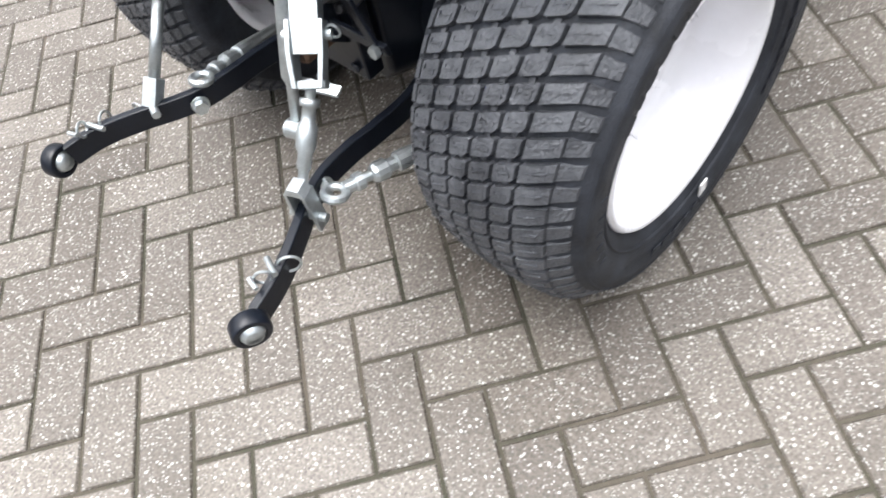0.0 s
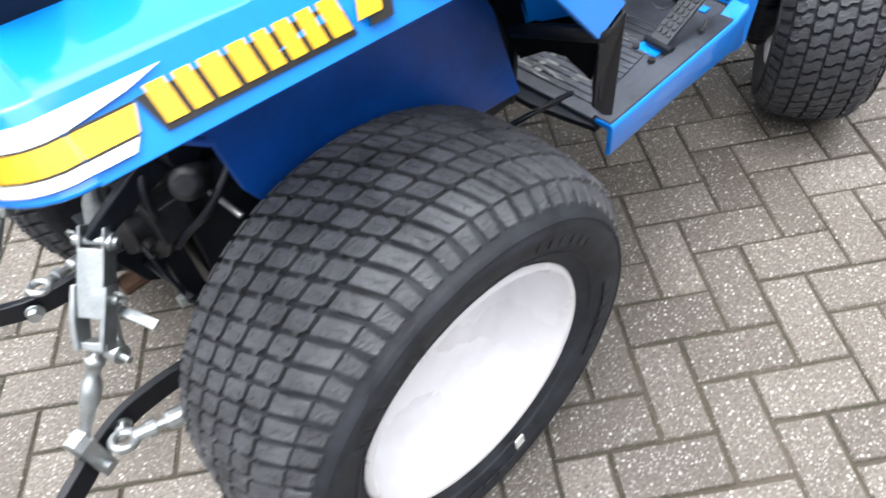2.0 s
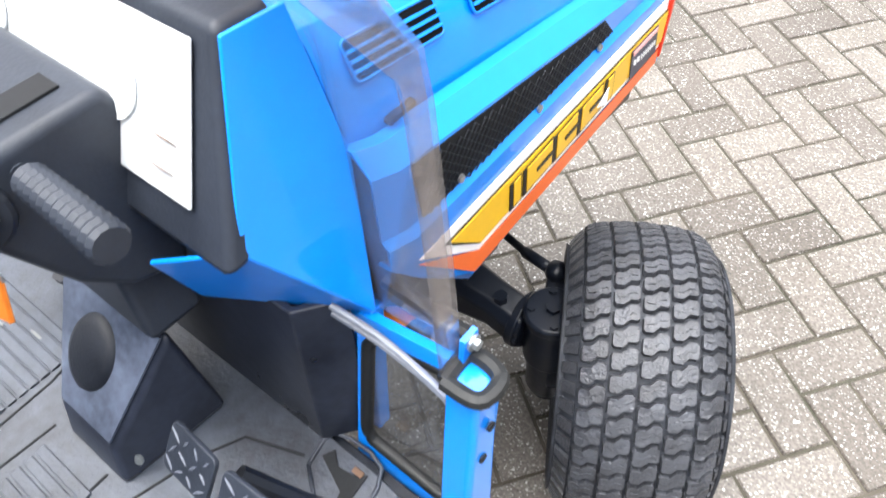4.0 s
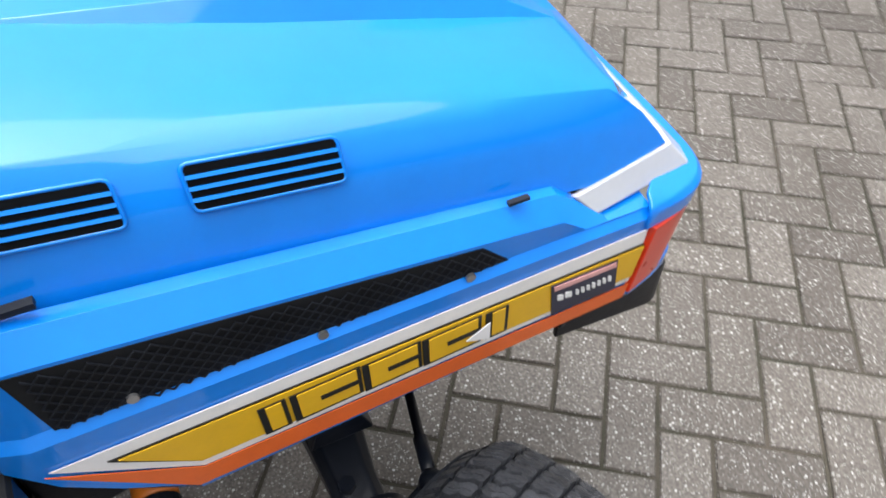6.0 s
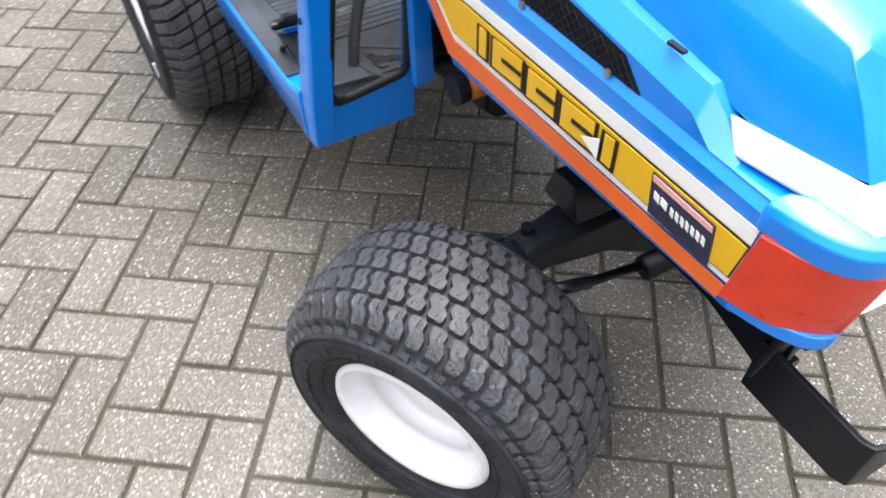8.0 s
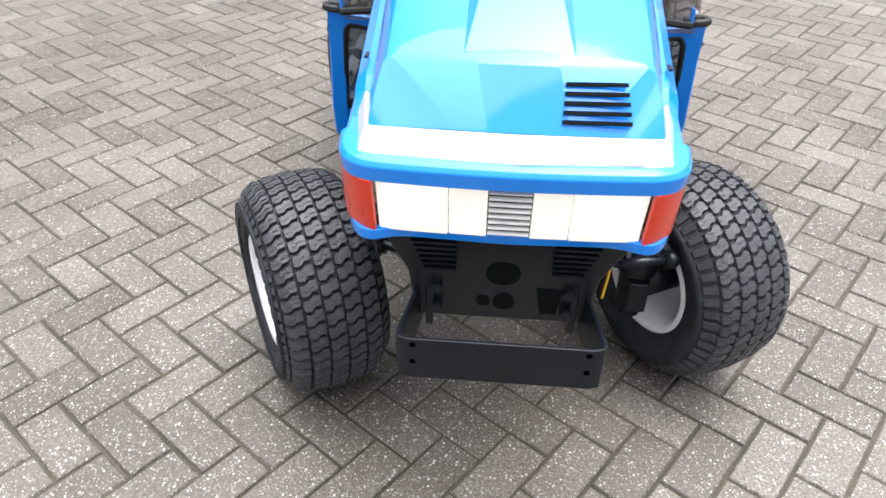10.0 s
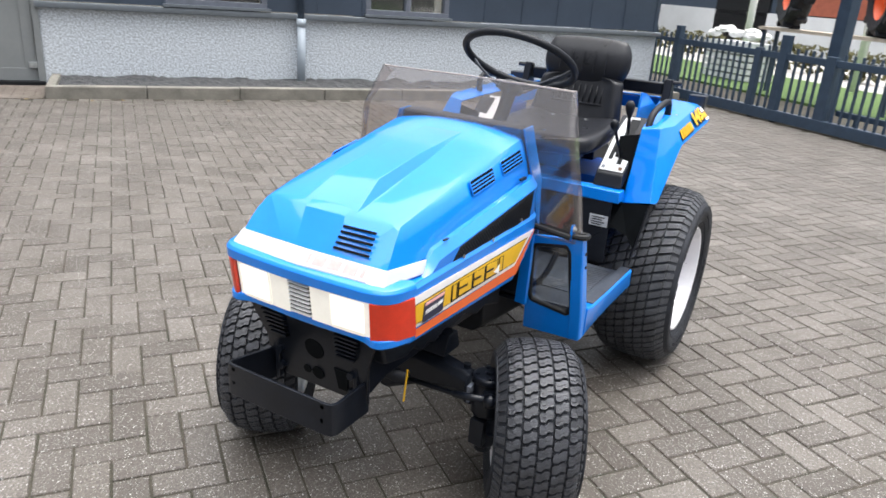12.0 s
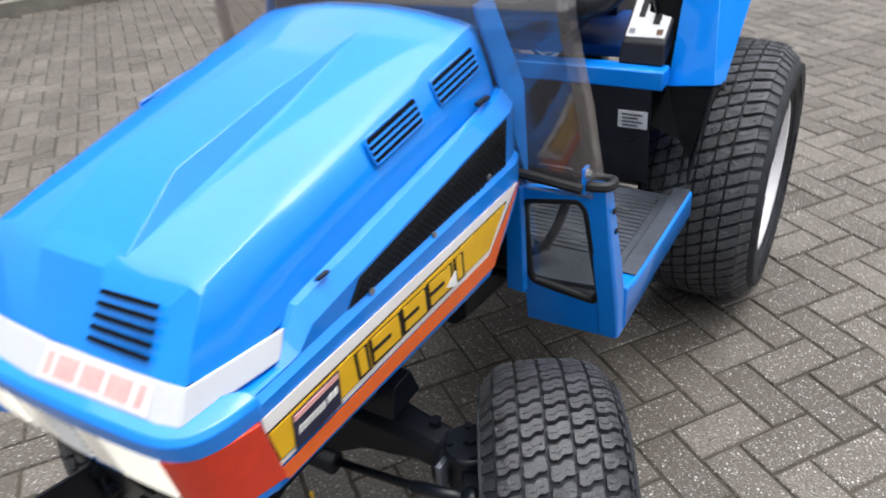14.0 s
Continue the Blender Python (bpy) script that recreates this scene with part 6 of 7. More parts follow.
# tail between the fenders
def corner(x, y, rx, ry, z, n=8):
    """A quarter round corner in plan, from the flank to the back."""
    return [(x - rx + rx * math.cos(radians(90 * k / n)), y - ry * math.sin(radians(90 * k / n)), z) for k in range(n + 1)]


rim_low = corner(0.503, -1.553, 0.095, 0.083, 0.978)
rim_mid = corner(0.448, -1.553, 0.070, 0.062, 1.034)
rim_top = corner(0.300, -1.553, 0.020, 0.030, 1.044)
bands = [[p for p in row] + [flip(p, -1) for p in row[::-1]] for row in (rim_low, rim_mid, rim_top)]
bm = B()
loft(bm, bands, closed=False)
bmesh.ops.recalc_face_normals(bm, faces=bm.faces)
tail = part("tail_panel", bm, BLUE, tractor, "blue tail panel with white and yellow stripes", solid=0.006, bevel=0.004)
for t0, t1, m_ in ((0.59, 0.82, WHITE), (0.56, 0.59, INK), (0.28, 0.56, YELLOW), (0.25, 0.28, INK), (0.12, 0.25, WHITE)):
    bm = B()
    lift = Vector((0, -0.0018, 0.0016))
    rows = []
    for t in (t0, t1):
        rows.append([Vector(a).lerp(Vector(c), t) + lift + Vector((0.0025 * (1 if a[0] > 0 else -1), 0, 0)) for a, c in zip(bands[0], bands[1])])
    loft(bm, rows, closed=False)
    part("tail_stripe", bm, m_, tail, solid=0.001, offset=0)


def tail_lamp(s):
    c = Vector((0.425 * s, -1.650, 1.036))
    bm = B()
    loft(bm, [[(c.x - 0.036, -1.612, 1.066), (c.x + 0.036, -1.612, 1.066), (c.x + 0.036, -1.624, 0.984), (c.x - 0.036, -1.624, 0.984)], [(c.x - 0.036, -1.680, 1.064), (c.x + 0.036, -1.680, 1.064), (c.x + 0.030, -1.655, 0.990), (c.x - 0.030, -1.655, 0.990)]])
    lamp = part("tail_lamp", bm, GREY_PLASTIC, tractor, "black tail lamp housing with red lens", bevel=0.004)
    bm = B()
    prism(bm, [(c.x - 0.031, -1.679, 1.058), (c.x + 0.031, -1.679, 1.058), (c.x + 0.026, -1.657, 0.994), (c.x - 0.026, -1.657, 0.994)], (0, -0.008, 0))
    part("lens", bm, RED, lamp, "red ribbed lens", bevel=0.002)


mirrored(tail_lamp)
# black beam of the roll bar mount behind the seat
bm = B()
box(bm, (0, -1.525, 1.085), (0.60, 0.035, 0.050))
part("roll_bar_beam", bm, BLACK, tractor, "black roll bar mounting beam behind the seat", bevel=0.006)
for s in (1, -1):
    bm = B()
    prism(bm, [(0.305 * s, -1.46, 0.98), (0.305 * s, -1.56, 0.98), (0.305 * s, -1.54, 1.125), (0.305 * s, -1.50, 1.13)], (0.034 * s, 0, 0))
    part("beam_bracket", bm, BLACK, tractor, bevel=0.005)
    part("bracket_pin", rod(B(), (0.30 * s, -1.52, 1.115), (0.375 * s, -1.52, 1.115), 0.009, 10), CAST, tractor)


# lever consoles ---------------------------------------------------------------------------
def lever(name, foot, knob, r, material, length=0.05, label=""):
    a, b_ = Vector(foot), Vector(knob)
    l = new(name)
    l.parent = tractor
    tagged(l, label or "black lever with a moulded knob")
    part("shank", rod(B(), a, b_, r * 0.36, 10), BLACK, l, smooth=True)
    d = (b_ - a).normalized()
    bm = B()
    lathe(bm, [(0.0, length * 0.55), (r * 0.55, length * 0.50), (r * 0.95, length * 0.25), (r, 0.0), (r * 0.8, -length * 0.3), (r * 0.5, -length * 0.6), (r * 0.45, -length * 0.75)], 18, axis_to(b_, d))
    part("knob", bm, material, l, smooth=True)
    return l


def console(s):
    lo = [(0.250, -0.900, 0.780), (0.362, -0.895, 0.780), (0.364, -1.17, 0.940), (0.246, -1.18, 0.940)]
    hi = [(0.254, -0.915, 0.828), (0.356, -0.910, 0.828), (0.362, -1.15, 1.012), (0.250, -1.16, 1.012)]
    bm = B()
    loft(bm, [[flip(p, s) for p in lo], [flip(p, s) for p in hi]])
    c = part("lever_console", bm, PLASTIC, tractor, "black lever console beside the seat", bevel=0.006)
    nrm_ = (Vector(hi[1]) - Vector(hi[0])).cross(Vector(hi[3]) - Vector(hi[0])).normalized()
    nrm_ = Vector(flip(nrm_ if nrm_.z > 0 else -nrm_, s))
    g = lambda u, v_: Vector(flip((lerp(lerp(hi[0][0], hi[1][0], u), lerp(hi[3][0], hi[2][0], u), v_), lerp(hi[0][1], hi[3][1], v_), lerp(0.828, 1.012, v_)), s))
    bm = B()
    prism(bm, [g(u, v_) + nrm_ * 0.001 for u, v_ in ((0.06, 0.04), (0.94, 0.04), (0.94, 0.6), (0.80, 0.96), (0.20, 0.96), (0.06, 0.6))], nrm_ * 0.003)
    plate_ = part("gate_plate", bm, GATE_PLATE, c, "white printed lever gate plate", bevel=0.001)
    for u0, u1, v0, v1 in ((0.22, 0.36, 0.22, 0.52), (0.58, 0.74, 0.16, 0.50), (0.30, 0.66, 0.34, 0.42), (0.40, 0.72, 0.62, 0.92)):
        bm = B()
        prism(bm, [g(u, v_) + nrm_ * 0.0042 for u, v_ in ((u0, v0), (u1, v0), (u1, v1), (u0, v1))], nrm_ * 0.0012)
        part("gate_slot", bm, DARK, plate_)
    for u, v_ in ((0.18, 0.09), (0.80, 0.09)):
        bm = B()
        prism(bm, [g(u + du, v_ + dv) + nrm_ * 0.0042 for du, dv in ((-0.07, -0.025), (0.07, -0.025), (0.07, 0.025), (-0.07, 0.025))], nrm_ * 0.0008)
        part("gate_sign", bm, RUST if u > 0.5 else PALE_PLASTIC, plate_)


mirrored(console)
lever("range_lever", (-0.318, -0.985, 0.870), (-0.305, -0.890, 1.010), 0.016, PLASTIC, 0.042, "black range lever with a round knob")
part("knob_sign", disc(B(), (-0.3045, -0.881, 1.021), (-0.25, 0.55, 0.8), 0.009, 0.004, 16), PINK, tractor, "pale orange shift pattern on the knob")
lever("shift_lever", (-0.310, -1.06, 0.930), (-0.306, -1.046, 1.056), 0.018, PLASTIC, 0.05, "black shift lever with a tapered knob")
lever("lift_lever", (0.288, -0.945, 0.895), (0.266, -0.860, 0.942), 0.019, GREY_PLASTIC, 0.072, "grey lift lever with a long tapered knob")
lever("hand_lever", (0.128, -0.872, 0.590), (0.131, -0.795, 0.645), 0.017, PLASTIC, 0.045, "black push lever with a ball knob")
lever("hand_lever", (0.178, -0.872, 0.530), (0.184, -0.775, 0.577), 0.016, PLASTIC, 0.040, "black push lever with a ball knob")
bm = B()
loft(bm, [[(0.00, -0.872, 0.505), (0.240, -0.872, 0.505), (0.240, -0.872, 0.60), (0.00, -0.872, 0.64)], [(0.01, -0.800, 0.506), (0.230, -0.800, 0.506), (0.230, -0.812, 0.56), (0.01, -0.812, 0.59)]])
gate = part("lever_gate", bm, PLASTIC, tractor, "black lever quadrant at the seat box", bevel=0.004)
for x in (0.06, 0.105, 0.15, 0.20):
    part("gate_rib", box(B(), (x, -0.836, 0.590 - x * 0.16), (0.010, 0.060, 0.030)), BLACK, gate, bevel=0.003)
part("gate_spring", rod(B(), (0.03, -0.822, 0.602), (0.10, -0.818, 0.590), 0.006, 10), RUST, gate, "rusty spring in the quadrant", smooth=True)

# nose underside, front frame and axle ------------------------------------------------------
bm = B()
prism(bm, [(-0.205, 0.395, 0.642), (0.205, 0.395, 0.642), (0.165, 0.372, 0.545), (0.155, 0.352, 0.430), (-0.155, 0.352, 0.430), (-0.165, 0.372, 0.545)], (0, -0.012, 0))
plate_f = part("front_plate", bm, BLACK, tractor, "black steel plate under the nose with holes", bevel=0.004)
for x, y, z, r in ((0.0, 0.374, 0.552, 0.030), (-0.004, 0.362, 0.478, 0.019), (0.032, 0.362, 0.478, 0.012)):
    # black discs on the solid plate paint the shade inside its holes
    part("plate_hole", disc(B(), (x, y - 0.004, z), (0, 1, -0.2), r, 0.005, 22), LINER, plate_f, "black disc for the shaded hole in the plate")
bm = B()
prism(bm, [(-0.060, 0.366, 0.515), (-0.105, 0.366, 0.515), (-0.098, 0.358, 0.455), (-0.070, 0.358, 0.455)], (0, 0.003, 0))
part("plate_slot", bm, LINER, plate_f)
for s in (1, -1):
    for k in range(6):
        z = 0.628 - 0.0125 * k
        part("plate_louvre", box(B(), ((0.118 - 0.002 * k) * s, 0.3975 - 0.0028 * k, z), (0.075 - 0.004 * k, 0.012, 0.004), None), BLACK, plate_f)
    for z in (0.512, 0.462):
        part("frame_bolt", hexnut(B(), (0.116 * s, 0.362 - (0.512 - z) * 0.1, z), (0, 1, 0), 0.011, 0.016), BLACK, tractor)
# weight frame: a flat bar bent round
outer = [(0.152, 0.340), (0.171, 0.492), (0.166, 0.508), (0.150, 0.514), (-0.150, 0.514), (-0.166, 0.508), (-0.171, 0.492), (-0.152, 0.340)]
inner = [(0.143, 0.340), (0.162, 0.491), (0.159, 0.502), (0.148, 0.506), (-0.148, 0.506), (-0.159, 0.502), (-0.162, 0.491), (-0.143, 0.340)]
bm = B()
rings = []
for (ox, oy), (ix, iy) in zip(outer, inner):
    zt, zb = lerp(0.500, 0.517, (oy - 0.34) / 0.173), lerp(0.405, 0.430, (oy - 0.34) / 0.173)
    rings.append([(ox, oy, zb), (ox, oy, zt), (ix, iy, zt), (ix, iy, zb)])
loft(bm, rings)
frame_ = part("weight_frame", bm, BLACK, tractor, "black flat-bar weight frame before the nose", bevel=0.0025)
for s in (1, -1):
    for z in (0.507, 0.470):
        part("frame_hole", disc(B(), (0.141 * s, 0.5125, z - 0.002), (0, 1, 0), 0.0055, 0.0015, 12), DARK, frame_)
bm = B()
for s in (1, -1):
    prism(bm, [(0.135 * s, 0.37, 0.42), (0.135 * s, 0.37, 0.56), (0.135 * s, -0.36, 0.60), (0.135 * s, -0.36, 0.46), (0.135 * s, 0.24, 0.46)], (-0.014 * s, 0, 0))
part("side_rail", bm, BLACK, tractor, "black chassis rails", bevel=0.003)
bm = B()
lower = [(0.33, 0.62), (0.30, 0.525), (0.20, 0.505), (0.16, 0.518), (0.12, 0.490), (0.09, 0.505), (0.05, 0.488), (0.0, 0.508), (-0.05, 0.496), (-0.12, 0.512), (-0.20, 0.482), (-0.25, 0.492), (-0.36, 0.46)]
prism(bm, [(-0.170, y, z) for y, z in lower + [(-0.36, 0.72), (0.33, 0.72)]], (0.34, 0, 0))
part("engine_shroud", bm, PLASTIC, tractor, "black engine bay shroud", bevel=0.012)
bm = B()
box(bm, (0, -0.12, 0.48), (0.12, 0.42, 0.16))
lathe(bm, [(0.0, 0.0), (0.040, 0.0), (0.042, 0.01), (0.042, 0.05), (0.0, 0.05)], 20, axis_to((0.11, -0.14, 0.53), (1, 0, -0.15)))
part("engine_block", bm, BLACK, tractor, bevel=0.008)
part("oil_filter", lathe(B(), [(0.0, 0.0), (0.022, 0.0), (0.025, 0.006), (0.025, 0.035), (0.020, 0.042), (0.0, 0.042)], 22, axis_to((0.19, -0.235, 0.545), (1, 0, 0))), AMBER, tractor, "orange oil filter", smooth=True)
part("oil_filter_cap", lathe(B(), [(0.0, 0.0), (0.026, 0.0), (0.026, 0.02), (0.0, 0.02)], 20, axis_to((0.232, -0.235, 0.545), (1, 0, 0))), PLASTIC, tractor)
part("dipstick", tube(B(), curve([(-0.205, 0.25, 0.505), (-0.202, 0.251, 0.46), (-0.198, 0.25, 0.41)], 4), 0.0028, 8), YELLOW, tractor, "thin yellow dipstick tube")
# axle
bm = B()
rings = []
for x, w, z0, z1 in ((-0.285, 0.036, 0.310, 0.388), (-0.22, 0.034, 0.325, 0.402), (-0.10, 0.046, 0.310, 0.425), (0.0, 0.075, 0.270, 0.440), (0.10, 0.046, 0.310, 0.425), (0.22, 0.034, 0.325, 0.402), (0.285, 0.036, 0.310, 0.388)):
    y = -0.02
    rings.append([(x, y - w, z0 + 0.02), (x, y - w * 0.6, z0), (x, y + w * 0.6, z0), (x, y + w, z0 + 0.02), (x, y + w, z1 - 0.02), (x, y + w * 0.6, z1), (x, y - w * 0.6, z1), (x, y - w, z1 - 0.02)])
loft(bm, rings)
part("front_axle", bm, BLACK, tractor, "black cast front axle", bevel=0.006)


def knuckle(s):
    k = new("steering_knuckle")
    k.parent = tractor
    tagged(k, "black cast steering knuckle")
    bm = B()
    lathe(bm, [(0.0, 0.19), (0.034, 0.19), (0.037, 0.20), (0.037, 0.29), (0.045, 0.295), (0.045, 0.36), (0.041, 0.368), (0.041, 0.395), (0.047, 0.398), (0.047, 0.410), (0.043, 0.415), (0.0, 0.416)], 28, Matrix.Translation((0.320 * s, -0.007, 0)))
    disc(bm, (0.262 * s, -0.012, 0.350), (s, 0, 0), 0.050, 0.016, 20, chamfer=0.003)
    disc(bm, (0.320 * s, -0.007, 0.168), (0, 0, 1), 0.026, 0.024, 16, chamfer=0.004)
    box(bm, (0.320 * s, 0.030, 0.250), (0.044, 0.040, 0.080))
    part("housing", bm, BLACK, k, smooth=False, bevel=0.002)
    bm = B()
    for a in range(6):
        hexnut(bm, (0.270 * s, -0.012 + 0.041 * math.cos(a * 1.047), 0.350 + 0.041 * math.sin(a * 1.047)), (s, 0, 0), 0.007, 0.014)
    part("flange_bolts", bm, BLACK, k)
    bm = B()
    for a in range(4):
        hexnut(bm, (0.320 * s + 0.034 * math.cos(a * 1.571 + 0.6), -0.007 + 0.034 * math.sin(a * 1.571 + 0.6), 0.415), (0, 0, 1), 0.007, 0.006)
    hexnut(bm, (0.320 * s, -0.007, 0.415), (0, 0, 1), 0.012, 0.009)
    part("cap_bolts", bm, BLACK, k)
    ax = Vector((math.cos(STEER), math.sin(STEER), 0)) * s
    bm = B()
    rod(bm, Vector((0.320 * s, -0.007, 0.256)), Vector((0.320 * s, -0.007, 0.256)) + ax * 0.15, 0.042, 20)
    part("stub_axle", bm, BLACK, k, smooth=True)
    bm = B()
    f = Vector((-ax.y, ax.x, 0)) * s
    c = Vector((0.320 * s, -0.007, 0.372))
    loft(bm, [[c + Vector((0, 0, dz)) + ax * dx for dx, dz in ((-0.02, -0.012), (0.02, -0.012), (0.02, 0.012), (-0.02, 0.012))], [c + f * 0.10 + Vector((0, 0, dz)) + ax * dx for dx, dz in ((-0.014, -0.010), (0.014, -0.010), (0.014, 0.010), (-0.014, 0.010))]])
    part("steering_arm", bm, BLACK, k, bevel=0.004)
    e = c + f * 0.095
    bm = B()
    lathe(bm, [(0.0, -0.006), (0.016, 0.0), (0.019, 0.014), (0.016, 0.028), (0.0, 0.032)], 16, Matrix.Translation(e))
    part("ball_joint", bm, BLACK, k, smooth=True)
    bm = B()
    tube(bm, [e + Vector((0, 0, 0.014)), e + (Vector((0.07 * s, 0.115, 0.386)) - e) * 0.35, e + (Vector((0.07 * s, 0.115, 0.386)) - e) * 0.36, Vector((0.07 * s, 0.115, 0.386))], [0.010, 0.011, 0.0075, 0.0075], 12)
    part("tie_rod", bm, BLACK, k, smooth=True)


mirrored(knuckle)
part("grease_sticker", box(B(), (-0.283, 0.03, 0.36), (0.010, 0.03, 0.05)), PALE_PLASTIC, tractor)
bm = B()
rod(bm, (-0.12, 0.115, 0.386), (0.12, 0.115, 0.386), 0.020, 16)
part("steering_cylinder", bm, BLACK, tractor, smooth=True)
for s in (1, -1):
    bm = B()
    prism(bm, [(0.10 * s, -0.06, 0.44), (0.10 * s, 0.03, 0.44), (0.10 * s, 0.01, 0.50), (0.10 * s, -0.04, 0.50)], (0.09 * s, 0, 0))
    part("axle_bracket", bm, BLACK, tractor, bevel=0.003)
    part("axle_bolt", hexnut(B(), (0.236 * s, -0.030, 0.396), (0, 0, 1), 0.012, 0.014), BLACK, tractor)

# gearbox and rear axle ----------------------------------------------------------------------
bm = B()
rings = []
for y, w, z0, z1 in ((-0.36, 0.11, 0.33, 0.48), (-0.85, 0.12, 0.28, 0.48), (-1.05, 0.13, 0.22, 0.58), (-1.30, 0.105, 0.24, 0.60), (-1.44, 0.080, 0.28, 0.58)):
    rings.append([(-w, y, z0 + 0.03), (-w * 0.7, y, z0), (w * 0.7, y, z0), (w, y, z0 + 0.03), (w, y, z1 - 0.03), (w * 0.7, y, z1), (-w * 0.7, y, z1), (-w, y, z1 - 0.03)])
loft(bm, rings)
part("gearbox", bm, BLACK, tractor, "black cast gearbox and rear axle housing", bevel=0.012)
bm = B()
lathe(bm, [(0.0, -0.46), (0.052, -0.46), (0.055, -0.30), (0.085, -0.26), (0.085, -0.16), (0.085, 0.16), (0.085, 0.26), (0.055, 0.30), (0.052, 0.46), (0.0, 0.46)], 24, Matrix.Translation((0, -1.277, 0.366)) @ Matrix.Rotation(radians(90), 4, "Y"))
part("rear_axle_tube", bm, BLACK, tractor, smooth=False, bevel=0.004)
bm = B()
box(bm, (0.0, -1.475, 0.46), (0.17, 0.04, 0.25))
for x, z in ((-0.06, 0.36), (0.06, 0.36), (-0.06, 0.55), (0.06, 0.55)):
    hexnut(bm, (x, -1.495, z), (0, -1, 0), 0.012, 0.010)
part("rear_cover", bm, BLACK, tractor, bevel=0.008)
part("pto_shaft", lathe(B(), [(0.0, 0.0), (0.018, 0.0), (0.018, 0.075), (0.014, 0.080), (0.0, 0.080)], 14, axis_to((0.02, -1.49, 0.42), (0, -1, 0))), RUST, tractor, "rusty power take-off stub")
bm = B()
prism(bm, [(-0.055, -1.48, 0.52), (0.055, -1.48, 0.52), (0.060, -1.56, 0.530), (-0.060, -1.56, 0.530)], (0, 0, 0.008))
prism(bm, [(0.060, -1.56, 0.530), (0.055, -1.48, 0.52), (0.055, -1.48, 0.40), (0.058, -1.53, 0.44)], (0.006, 0, 0))
prism(bm, [(-0.060, -1.56, 0.530), (-0.055, -1.48, 0.52), (-0.055, -1.48, 0.40), (-0.058, -1.53, 0.44)], (-0.006, 0, 0))
part("pto_guard", bm, BLACK, tractor, "black folded guard over the shaft", bevel=0.002)
bm = B()
box(bm, (0, -1.40, 0.76), (0.22, 0.20, 0.13))
lathe(bm, [(0.0, -0.16), (0.032, -0.16), (0.032, 0.16), (0.0, 0.16)], 20, Matrix.Translation((0, -1.40, 0.70)) @ Matrix.Rotation(radians(90), 4, "Y"))
part("lift_housing", bm, BLACK, tractor, "black hydraulic lift housing", bevel=0.008)


